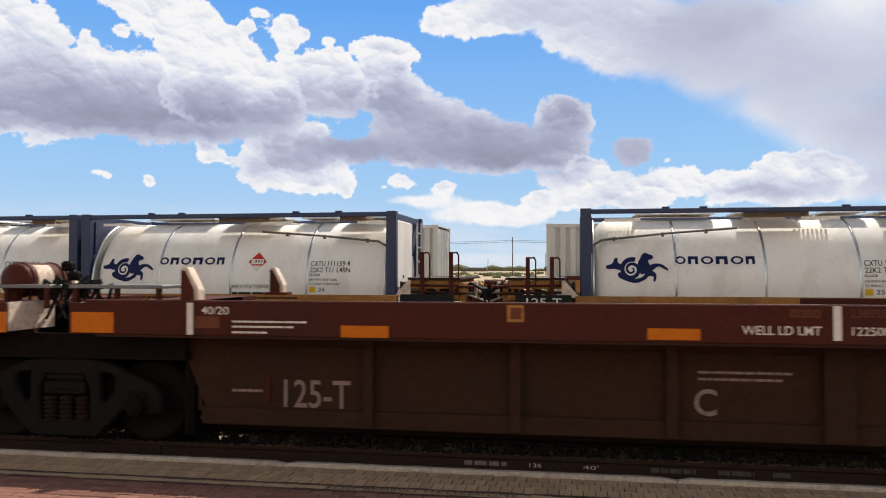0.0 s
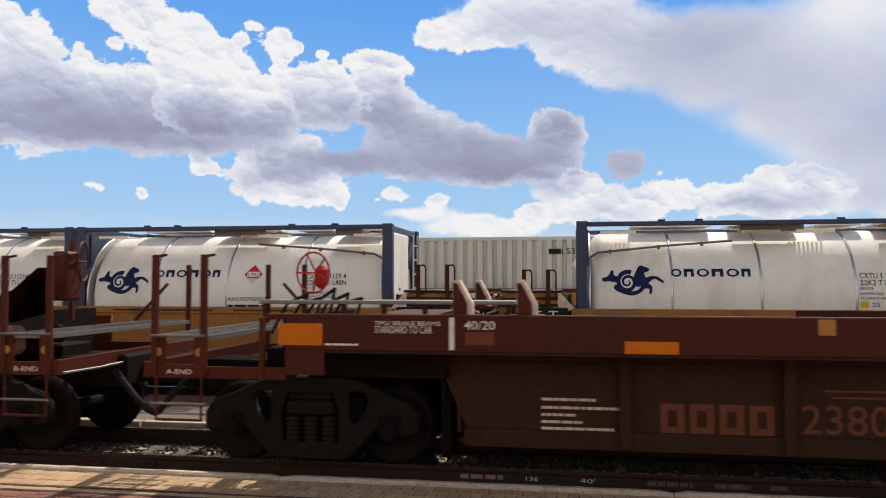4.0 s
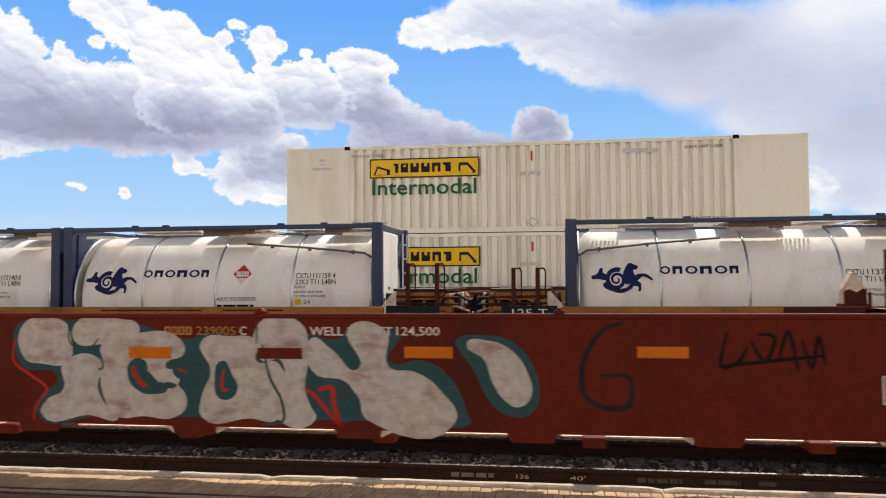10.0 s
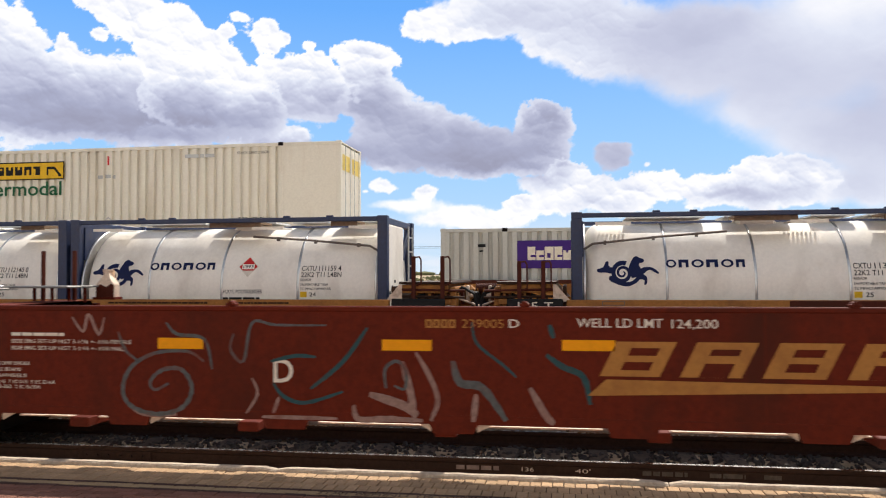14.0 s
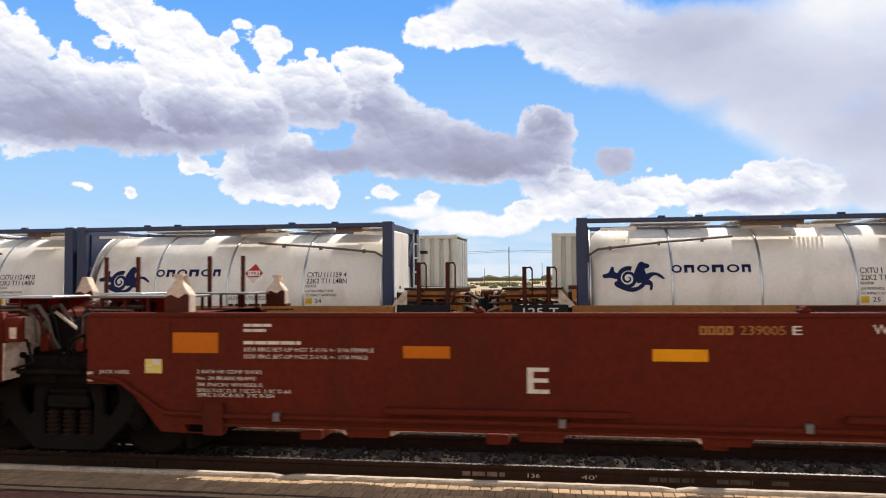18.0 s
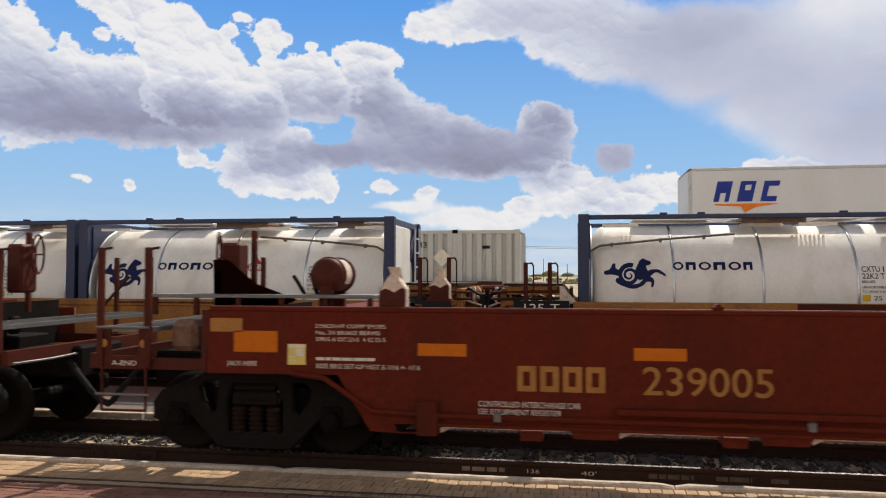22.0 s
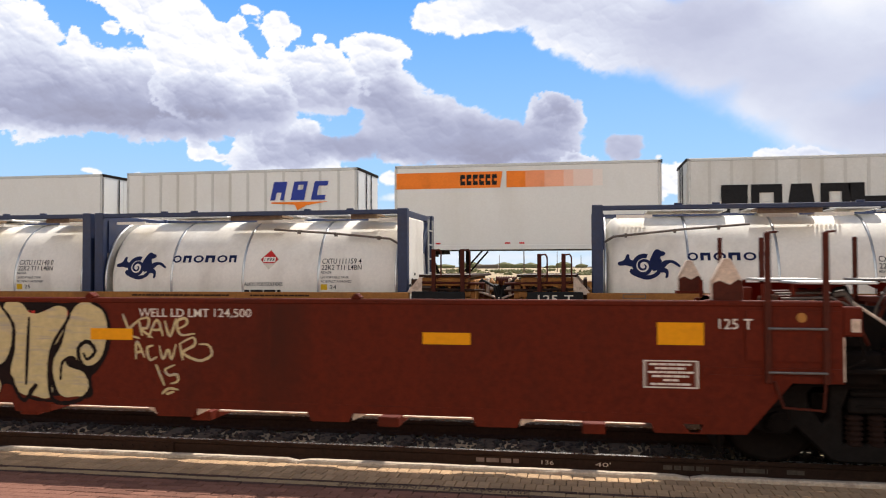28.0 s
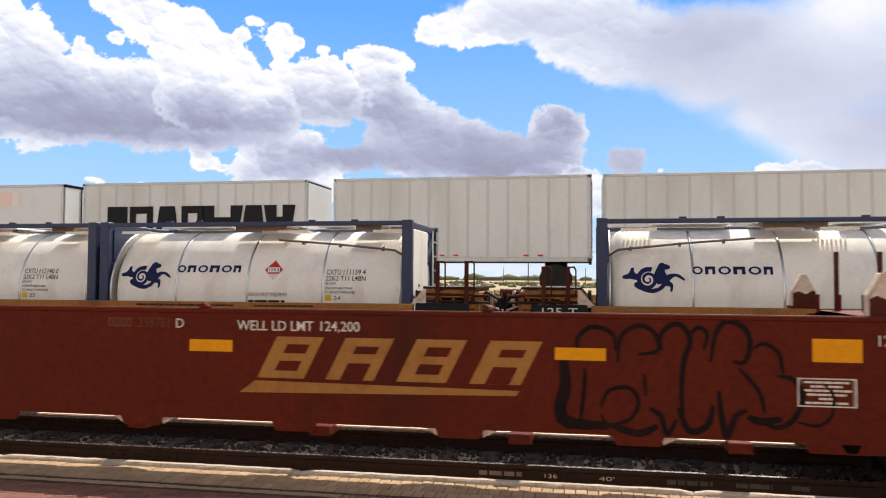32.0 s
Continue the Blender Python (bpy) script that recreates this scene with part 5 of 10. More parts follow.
def unit(name, right_truck, left_truck, label, left="joint", right="joint", old=False, pipes=False, seed=1, trucks=("right",)):
    """An empty unit of a well car between two truck centres (positions along the train)."""
    x, h = (right_truck + left_truck) / 2, (right_truck - left_truck) / 2
    u = thing(name, pose(x, NEAR_Y, 0), label, "freight car", "well cars of the near train")
    u["along"] = x
    near_things.append((u, x))
    paint = M["old_brown" if old else "brown"]
    unit_frame(u, h, left, right, paint)
    if old:
        ribbed_side(u, h, left, right)
    else:
        smooth_side(u, h, left, right, paint, pipes)
        inner_ends(u, h, left, right, paint, seed)
    for t in trucks:
        kind = right if t == "right" else left
        truck(u, h if t == "right" else -h, 0.42 if kind == "end" else 0.46, kind == "end")
    if "end" in (left, right):
        car_end(u, h, -1 if left == "end" else 1, paint, old, seed)
    return u, h, x


def drum(u, x, z, paint, r=0.20, y0=-1.05, long=0.62):
    """An air reservoir lying across the car on a bracket, its domed end towards the platform."""
    res = part("air_reservoir", lathe([(0, 0.0), (0.015, 0.6 * r), (0.05, 0.92 * r), (0.09, r), (long - 0.09, r), (long - 0.04, 0.9 * r), (long, 0.0)], 24), paint, u, "round brown air reservoir on a bracket", True)
    res.matrix_basis = pose(x, y0, z)
    for k in (0.12, long - 0.14):
        part("strap", lathe([(k, r - 0.01), (k, r + 0.012), (k + 0.04, r + 0.012), (k + 0.04, r - 0.01)], 24), paint, res, "", True)
    # cream patch paints the sunlit flank of the drum
    patch = bmesh.new()
    arc = [(math.cos(radians(a)) * (r + 0.004), math.sin(radians(a)) * (r + 0.004)) for a in range(-30, 61, 10)]
    rims = [[patch.verts.new((cx, q * long, cz)) for cx, cz in arc] for q in (0.26, 0.62)]
    for i in range(len(arc) - 1):
        patch.faces.new((rims[0][i], rims[0][i + 1], rims[1][i + 1], rims[1][i]))
    part("reservoir_label", patch, M["guide"], res, "pale patch painted for sunlight on the reservoir", True)
    for k in (0.02, long - 0.12):
        part("reservoir_bracket", boxes((x - 0.07, x + 0.07, y0 + k, y0 + k + 0.08, TOP - 0.05, z - r * 0.6)), paint, u)
    return res


def deck_rail(u, x0, x1, z, y, paint):
    """A long narrow walkway on short posts along the end of the well."""
    x0, x1 = sorted((x0, x1))
    part("walkway", boxes((x0, x1, y - 0.22, y + 0.22, z - 0.04, z), bevel=0.006), M["grate"], u, "narrow galvanised walkway")
    n = max(2, int((x1 - x0) / 0.45))
    for k in range(n + 1):
        x = x0 + 0.06 + (x1 - x0 - 0.12) * k / n
        part("shelf_post", boxes((x - 0.025, x + 0.025, y - 0.2, y - 0.15, TOP - 0.12, z - 0.04)), paint, u)


def ribbed_side(u, h, left, right):
    """The older pattern: a deep smooth chord above recessed panels between posts."""
    l, r = -h + (0.40 if left == "joint" else -0.09), h - (0.36 if right == "joint" else -0.09)
    for s in (-1, 1):
        y = s * SIDE
        part("upper_chord", boxes((l, r, y - 0.02, y + 0.02, 1.29, (TOP if s < 0 else FAR_TOP) - 0.03), bevel=0.008), M["old_brown"], u)
        part("chord_flange", boxes((l + 0.3, r - 0.3, min(y, s * 0.95), max(y, s * 0.95), 1.262, 1.288)), M["old_dark"], u)
        web = flat_mesh("web_sheet", [[(-h + 1.69, 0.44), (h - 1.62, 0.44), (h - 1.40, 1.10), (h - 1.30, 1.27), (-h + 1.30, 1.27), (-h + 1.40, 1.10)]], 0.024)
        web.materials.append(M["old_dark"])
        under(new("web_sheet", web), u).matrix_basis = pose(0, s * 0.97 + 0.012, 0)
        part("lower_chord", boxes((-h + 1.66, h - 1.60, s * 0.97 - 0.06, s * 0.97 + 0.06, 0.27, 0.46), bevel=0.01), M["old_dark"], u)
        for k in range(7):
            x = (0.03 if left == "end" else 0.30) + 1.56 * (k - 3)
            w = 0.14 if k == 3 else 0.055
            part("post", boxes((x - w, x + w, min(s * 0.98, s * 1.09), max(s * 0.98, s * 1.09), 0.30, 1.262)), M["old_dark"], u)
        for z in (1.12, 1.19):
            part("stiffener", boxes((-h + 1.9, h - 1.9, s * 0.97 - 0.04, s * 0.97 + 0.04, z, z + 0.02)), M["old_dark"], u)
    part("well_floor", boxes((-h + 1.6, h - 1.6, -0.95, 0.95, 0.30, 0.34)), M["old_dark"], u)
    rng = random.Random(int(h * 10))
    for s, kind in ((-1, left), (1, right)):
        span = lambda p, q: sorted((s * (h + p), s * (h + q)))
        # dark sheets added to black out the truck space: well end, bolster, cross sheet
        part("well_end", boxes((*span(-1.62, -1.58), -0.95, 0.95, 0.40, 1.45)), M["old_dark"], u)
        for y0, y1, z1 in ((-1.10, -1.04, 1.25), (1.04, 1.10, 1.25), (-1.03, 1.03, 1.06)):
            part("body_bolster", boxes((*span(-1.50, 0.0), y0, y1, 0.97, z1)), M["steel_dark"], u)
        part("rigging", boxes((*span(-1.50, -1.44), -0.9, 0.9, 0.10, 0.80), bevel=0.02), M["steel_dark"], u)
        if kind == "joint":
            plate("joint_cover", [[(s * (h - 0.60), 1.0), (s * (h + 0.0), 1.0), (s * (h + 0.0), 1.30), (s * (h - 0.20), 1.42), (s * (h - 0.60), 1.62)]], M["steel_dark"], u, (0, -0.30, 0), 0.02)
            # worn end face, with the sun on it painted in as cream
            part("chord_end_face", boxes((*span(-0.375 if s > 0 else -0.44, -0.355 if s > 0 else -0.42), -1.52, -0.75, 1.30, TOP - 0.035)), M["guide"], u, "worn end face of the chord, painted cream for sunlight")
            plate("storage_plate", [rect(*span(-2.44, -2.04), 0.52, 0.79)], M["old_brown"], u, (0, WEB_FACE, 0), 0.02)
            deck_rail(u, s * (h - 1.25), s * (h - 0.12), 1.80, -0.95, M["old_brown"])
        else:
            plate("end_panel", [rect(*span(-0.32, 0.09), 1.04, 1.29)], M["old_brown"], u, (0, -SIDE, 0), 0.02)
            deck_rail(u, s * (h - 2.2), s * (h + 0.54), 1.78, -0.95, M["old_brown"])
        guide(u, s * (h - 1.70), -1.36, s * 4, -1, True)
        guide(u, s * (h - 1.60), 1.36, s * 4, 1, True)
        if kind == "end":
            guide(u, s * (h - 2.34), -1.36, s * 4, -1, True)
        if s > 0:
            ladder(u, h - 1.55, h - 1.03, 0.55, 2.30, M["gear"], (0.70, 1.02, 1.36))
            drum(u, h - 0.70, 1.85, M["gear"], long=0.80)
            for k in range(6):
                x, y, z = h - 0.30 + 0.09 * (k % 3), -1.0 + 0.14 * k, 1.62 + 0.11 * (k % 4)
                part("valve", boxes((x - 0.07, x + 0.07, y - 0.07, y + 0.07, z, z + rng.uniform(0.1, 0.2)), bevel=0.03), M["steel_dark"], u)
        for k in range(5):
            x = s * (h - 0.5 + 0.15 * k)
            part("air_hose", pipe(bmesh.new(), [(x, -1.0, 1.62), (x + 0.06, -1.02, 1.80 + 0.05 * (k % 3)), (x + s * 0.2, -0.95, 1.74), (x + s * 0.34, -0.9, 1.52), (x + s * 0.4, -0.9, 1.40)], 0.018, 6), M["hose"], u, "black air hose")


def car_end(u, h, s, paint, old, seed):
    """The outer end of a car over its end truck: open platform, brake gear, ladders, coupler."""
    e = s * (h + 1.60)
    gear = 0.0 if s > 0 else -0.55          # the brake gear sits further in at the A end
    at = lambda q: s * (h + q)
    span = lambda p, q: sorted((at(p), at(q)))
    p = lambda name, bm, m=M["gear"], label="": part(name, bm, m, u, label)
    lo, hi = span(0.1, 1.60)
    p("end_sill", boxes((lo, hi, -SIDE + 0.02, -SIDE + 0.06, 0.98, 1.10), (lo, hi, SIDE - 0.06, SIDE - 0.02, 0.98, 1.10), (e - 0.04, e + 0.04, -SIDE, SIDE, 0.98, 1.14)))
    p("draft_sill", boxes((*span(-1, 1.60), -0.32, 0.32, 0.70, 1.05), bevel=0.02), M["steel_dark"])
    x0, x1 = span(0.95, 1.55)
    grating(u, x0, x1, -SIDE + 0.02, SIDE - 0.02, 1.42)
    p("step_panel", boxes((x0, x1, -SIDE, -SIDE + 0.03, 0.98, 1.12), (x0, x0 + 0.14, -SIDE, -SIDE + 0.03, 1.12, 1.40), (x1 - 0.14, x1, -SIDE, -SIDE + 0.03, 1.12, 1.40)))
    for xx in (x0 + 0.07, x1 - 0.07):
        p("marker_light", rod(bmesh.new(), (xx, -SIDE, 1.25), (xx, -SIDE - 0.02, 1.25), 0.045, 10), M["gold"], "amber round marker")
    text(u, "A-END" if s < 0 else "B-END", x0 + 0.16, -SIDE - 0.002, 1.02, 0.05, M["white"], 0.28)
    for xx in (x0 + 0.03, x1 - 0.03):
        p("grab_post", rod(boxes((xx - 0.035, xx + 0.035, -SIDE - 0.03, -SIDE + 0.02, 1.0, 2.26), bevel=0.006), (xx, -SIDE, 2.24), (xx + 0.1, -SIDE + 0.04, 2.26), 0.014))
        p("grab_post", boxes((xx - 0.03, xx + 0.03, SIDE - 0.02, SIDE + 0.03, 1.0, 2.22)))
    p("diagonal_brace", rod(bmesh.new(), (at(1.25), 1.45, 1.95), (at(0.75), 1.45, 1.42), 0.025))
    for z in (0.72, 1.42):
        p("rung", rod(bmesh.new(), (x0, -SIDE - 0.03, z), (x1, -SIDE - 0.03, z), 0.014), M["grate"])
    p("stirrup", pipe(bmesh.new(), [(x0 + 0.05, -SIDE, 1.0), (x0 + 0.05, -SIDE, 0.55), (x1 - 0.05, -SIDE, 0.55), (x1 - 0.05, -SIDE, 1.0)], 0.014))
    if old:
        hub = Vector((at(0.65), 1.30, 2.10))
        p("hand_brake_housing", boxes((hub.x - 0.09, hub.x + 0.09, 1.22, 1.40, 1.88, 2.20), bevel=0.06), M["graf_red"], "red hand brake housing")
    else:
        # sloping brace plate, reservoir, valve and hand brake
        sl = bmesh.new()
        vs = [sl.verts.new((at(q + gear), -0.95, z)) for q, z in ((0.11, 1.70), (0.60, 1.88), (0.92, 2.14), (1.10, 2.14), (1.08, 1.62), (0.6, 1.50))]
        bmesh.ops.solidify(sl, geom=[sl.faces.new(vs)], thickness=0.06)
        p("end_brace_plate", sl, M["old_dark"])
        drum(u, at(-0.23 + gear), 1.97, M["gear"], 0.225 if s > 0 else 0.19)
        deck_rail(u, at(-1.35), at(-0.48) if s > 0 else at(1.23), 1.76, -0.90, M["gear"])
        p("tall_pole", boxes((at(0.90 + gear) - 0.03, at(0.90 + gear) + 0.03, -0.3, -0.24, 1.5, 2.50), bevel=0.006))
        for k in range(4):
            q0 = Vector((at(0.05 + gear - 0.1 * k), -0.85 + 0.1 * k, 1.74))
            p("air_pipe", rod(bmesh.new(), q0, q0 + Vector((s * (0.16 - 0.07 * k), 0.05, 0.22 + 0.03 * (k % 2))), 0.025, 6), M["steel_dark"])
        # pale colour stands for the sun on the valve
        p("brake_valve", boxes((at(0.72) - 0.15, at(0.72) + 0.15, -1.30, -1.0, 1.15, 1.48), bevel=0.06), M["dull_pale"], "brake valve painted pale as sunlit")
        for k in range(6):
            x, z = at(0.42 + 0.09 * k), 1.12 + 0.06 * (k % 3)
            p("valve_fitting", boxes((x - 0.05, x + 0.05, -1.15 + 0.12 * k, -1.0 + 0.12 * k, z, z + 0.22), bevel=0.025), M["steel_dark"])
        hub = Vector((at(1.02 + gear), -0.55, 2.22))
        p("hand_brake_housing", boxes((hub.x - 0.11, hub.x + 0.11, -0.70, -0.40, 1.75, 2.34), bevel=0.03))
    p("corner_post", boxes((*span(0.33, 0.38), -SIDE, -SIDE + 0.06, 0.98, TOP - 0.04)))
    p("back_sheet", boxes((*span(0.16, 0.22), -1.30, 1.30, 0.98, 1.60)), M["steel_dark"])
    ringm = bmesh.new()
    ring = 0.28 if old else 0.24
    pts = [(hub.x + s * 0.18, hub.y + ring * math.cos(2 * math.pi * k / 16), hub.z + ring * math.sin(2 * math.pi * k / 16)) for k in range(17)]
    turn = Matrix.Rotation(radians(70 if old else 20), 4, "Z")
    pts = [tuple(hub + turn @ (Vector(q) - hub)) for q in pts]
    pipe(ringm, pts, 0.014, 6)
    for k in range(5):
        rod(ringm, hub + turn @ Vector((s * 0.12, 0, 0)), pts[3 * k], 0.012, 5)
    p("hand_brake_wheel", ringm, M["graf_red"] if old else M["gear"], "spoked hand brake wheel")
    # coupler, uncoupling lever, hose
    p("coupler", boxes((min(e, e + s * 0.32), max(e, e + s * 0.32), -0.09, 0.09, 0.78, 0.98), (min(e + s * 0.28, e + s * 0.52), max(e + s * 0.28, e + s * 0.52), -0.17, 0.14, 0.74, 1.02), bevel=0.03), M["steel_dark"], "cast steel knuckle coupler")
    p("coupler_pocket", boxes((min(e, e + s * 0.16), max(e, e + s * 0.16), -0.45, 0.45, 0.72, 1.10), bevel=0.03), M["steel_dark"])
    p("coupler_hose", pipe(bmesh.new(), [(e + s * 0.02, -0.46, 0.92), (e + s * 0.16, -0.50, 0.78), (e + s * 0.34, -0.5, 0.58), (e + s * 0.46, -0.46, 0.45), (e + s * 0.54, -0.42, 0.41)], 0.038, 8), M["hose"], "drooping black air hose")
    p("hose_chain", pipe(bmesh.new(), [(e + s * 0.1, -0.48, 0.9), (e + s * 0.28, -0.46, 0.62), (e + s * 0.44, -0.44, 0.48)], 0.008, 5), M["grate"])
    p("uncoupling_lever", pipe(bmesh.new(), [(e + s * 0.06, -SIDE + 0.05, 1.0), (e + s * 0.10, -0.9, 1.0), (e + s * 0.12, -0.3, 1.02)], 0.014, 6), M["grate"])




def owner_blocks(u, x0, x1, z0, z1, y, material, n=4):
    """An owner's name as plain blocks of its size."""
    w = (x1 - x0) / n
    for k in range(n):
        a, b = x0 + k * w, x0 + (k + 0.82) * w
        plate("name_block", [rect(a, b, z0, z1), rect(a + 0.3 * (b - a), a + 0.68 * (b - a), z0 + 0.22 * (z1 - z0), z0 + 0.78 * (z1 - z0))], material, u, (0, y, 0), 0.003)


def gold_mark(u, x0, x1, z0, z1, sx0, sx1, sz0, sz1):
    """The owner's large gold mark as four plain slanted blocks with slots, and the wedge under them."""
    w, h, lean = (x1 - x0) / 4.1, z1 - z0, 0.50 * (z1 - z0)
    for k in range(4):
        a = x0 + 1.03 * k * w
        b = a + w - lean
        slant = lambda x, f: (x + lean * f, z0 + h * f)
        p, q = a + 0.30 * (b - a), a + 0.78 * (b - a)
        low, high = ((0.18, 0.42), (0.60, 0.82)) if k % 2 == 0 else ((0.0, 0.40), (0.62, 0.80))
        loops = [[slant(a, 0), slant(b, 0), slant(b, 1), slant(a, 1)], [slant(p, low[0]), slant(q, low[0]), slant(q, low[1]), slant(p, low[1])], [slant(p, high[0]), slant(q, high[0]), slant(q, high[1]), slant(p, high[1])]]
        plate("mark_block", loops, M["gold"], u, (0, -SIDE, 0), 0.003, "gold slanted mark block")
    top = min(sz1, z0 - 0.03)
    plate("mark_wedge", [[(sx0, sz0), (sx1 - 0.03, top - 0.075), (sx1, top - 0.025), (sx0 + 0.17, top)]], M["gold"], u, (0, -SIDE - 0.004, 0), 0.003, "gold wedge stripe")


def plate_box(u, x, z, w, h, y):
    plate("stencil_frame", [rect(x, x + w, z, z + h), rect(x + 0.018, x + w - 0.018, z + 0.018, z + h - 0.018)], M["white"], u, (0, y, 0), 0.003)
    text(u, "PLATE", x + 0.2 * w, y - 0.002, z + 0.62 * h, 0.17 * h, M["white"], 0.6 * w)
    text(u, "H", x + 0.34 * w, y - 0.002, z + 0.18 * h, 0.32 * h, M["white"], 0.3 * w, bold=0.02)


def window_panel(u, x0, x1, z0, z1):
    """A cream-framed card holder with two dark panes."""
    t, m = 0.035, (x0 + x1) / 2
    fr = plate("card_holder", [rect(x0, x1, z0, z1), rect(x0 + t, m - 0.008, z0 + t, z1 - t), rect(m + 0.008, x1 - t, z0 + t, z1 - t)], M["guide"], u, (0, -SIDE, 0), 0.02, "cream-framed card holder")
    plate("pane", [rect(x0 + 0.02, x1 - 0.02, z0 + 0.02, z1 - 0.02)], M["hose"], fr, (0, -0.002, 0), 0.004)


def round_emblem(u, x, z, r):
    ring = [[(x + q * r * math.cos(k * math.pi / 16), z + q * r * math.sin(k * math.pi / 16)) for k in range(32)] for q in (1.0, 0.84)]
    plate("emblem_ring", ring, M["gold_old"], u, (0, WEB_FACE, 0), 0.003, "faded round emblem")
    for a, b in ((-1, -1), (1, -1), (-1, 1), (1, 1)):
        plate("emblem_quarter", [[(x + a * 0.10 * r, z + b * 0.10 * r), (x + a * 0.66 * r, z + b * 0.10 * r), (x + a * 0.5 * r, z + b * 0.5 * r), (x + a * 0.10 * r, z + b * 0.66 * r)]], M["gold_old"], u, (0, WEB_FACE, 0), 0.003)


def blob(u, pts, material, layer, name="graffiti_shape"):
    """A sprayed patch with a soft outline."""
    return plate(name, [("soft", [(x, max(z, FOOT + 0.09)) for x, z in pts])], material, u, (0, -SIDE - 0.0012 * layer, 0), 0.0012)


def stroke(u, pts, width, material, layer, closed=False):
    """A sprayed line along a smooth path."""
    p = [Vector((x, max(z, FOOT + 0.03))) for x, z in pts]
    n = len(p)
    path = []
    for i in range(n if closed else n - 1):
        a, b, c, d = (p[(i + k) % n] if closed else p[max(0, min(n - 1, i + k))] for k in (-1, 0, 1, 2))
        for j in range(5):
            t = j / 5
            path.append(0.5 * (2 * b + (c - a) * t + (2 * a - 5 * b + 4 * c - d) * t * t + (3 * b - a - 3 * c + d) * t ** 3))
    path.append(p[0] if closed else p[-1])
    bm = bmesh.new()
    last = None
    m = len(path)
    y = -SIDE - 0.0012 * layer - 0.0012
    for i, q in enumerate(path):
        t = path[min(i + 1, m - 1)] - path[max(i - 1, 0)]
        nrm = Vector((-t.y, t.x)).normalized() * width / 2 * (1.0 if closed else 0.55 + 0.45 * min(1, 4 * i / m, 4 * (m - 1 - i) / m)) * (1 + 0.18 * math.sin(3.1 * i))
        pair = (bm.verts.new((q.x + nrm.x, y, q.y + nrm.y)), bm.verts.new((q.x - nrm.x, y, q.y - nrm.y)))
        if last:
            bm.faces.new((last[0], pair[0], pair[1], last[1]))
        last = pair
    return part("graffiti_line", bm, material, u)


c1, hc1, _ = unit("well_car", 45.35, 29.46, "faded brown ribbed well car unit, empty, with dark recessed panels", old=True, trucks=())
b1, hb1, _ = unit("well_car", 29.46, 13.56, "faded brown ribbed well car end unit, empty, dark panels", left="end", old=True, trucks=("right", "left"), seed=2)
b2, hb2, _ = unit("well_car", 9.30, -6.52, "empty brown well car end unit with dark graffiti on its side", right="end", seed=3)
# thin overlay in a darker brown on the right end of the side sheet
plate("sooty_panel", [[(4.05, 0.56), (hb2 - 1.36, 0.56), (hb2 - 1.12, 0.96), (hb2 + 0.31, 0.965), (hb2 + 0.31, 1.59), (4.05, 1.59)]], M["sooty"], b2, (0, -SIDE, 0), 0.001, "darker brown end of the side sheet")
c2, hc2, _ = unit("well_car", -6.52, -22.40, "empty brown well car unit with large silver graffiti", seed=4)
d2, hd2, _ = unit("well_car", -22.40, -38.20, "empty brown well car unit with worn teal graffiti", seed=5)
e2, he2, _ = unit("well_car", -38.20, -54.00, "clean empty brown well car unit with a brake pipe", pipes=True, seed=6)
a2, ha2, _ = unit("well_car", -54.00, -69.85, "empty brown well car end unit with gold mark", left="end", pipes=True, trucks=("right", "left"), seed=7)
tape = "reflector_y"
b3, hb3, _ = unit("well_car", -74.10, -89.60, "empty brown well car end unit with a large gold mark", right="end", seed=8)
plate("lower_patch", [rect(-0.607, 0.25, 0.385, 0.68)], M["brown"], b3, (0, -SIDE, 0), 0.02, "welded patch plate on the lower edge")
part("top_lug", boxes((-0.284, -0.045, -SIDE - 0.05, -SIDE + 0.08, 1.56, 1.71), bevel=0.015), M["brown"], b3)
c3, hc3, _ = unit("well_car", -89.60, -105.25, "empty brown well car unit with cream bubble graffiti", seed=9)
d3, hd3, _ = unit("well_car", -105.25, -121.0, "empty brown well car unit with black outline graffiti", seed=10)
text(c1, "125-T", -5.35, WEB_FACE, 0.477, 0.294, M["white_faded"], 0.75, bold=0.02)
text(c1, "C", -1.04, WEB_FACE, 0.517, 0.259, M["white_faded"], 0.22, bold=0.03)
bars(c1, ((-1, 0.933, 0.91, 0.026), (-1, 0.865, 0.8, 0.026),), WEB_FACE, M["white_faded"], seed=2)
bars(c1, ((-5.69, 1.429, 0.81, 0.02), (-5.69, 1.377, 0.66, 0.02), (-5.69, 1.319, 0.38, 0.02),), OLD_FACE, M["white"], seed=3)
text(c1, "WELL LD LMT", -0.69, OLD_FACE, 1.375, 0.081, M["white"], 0.69, bold=0.02)
owner_blocks(c1, -0.27, 0, 1.536, 1.61, OLD_FACE, M["gold_old"], 4)
plate("reflective_tape", [rect(-4.53, -4.04, 1.293, 1.412)], M["reflector"], c1, (0, OLD_FACE, 0), 0.003)
plate("reflective_tape", [rect(-1.54, -1.06, 1.315, 1.422)], M["reflector"], c1, (0, OLD_FACE, 0), 0.003)
plate("reflective_tape", [rect(-7.51, -7.02, 1.304, 1.521)], M["reflector"], c1, (0, OLD_FACE, 0), 0.003)
plate("reflective_tape", [rect(-6.1, -5.83, 1.368, 1.49)], M["gold_old"], c1, (0, OLD_FACE, 0), 0.003)
plate("white_mark", [rect(-6.19, -6.12, 1.298, 1.628)], M["white"], c1, (0, OLD_FACE, 0), 0.003)
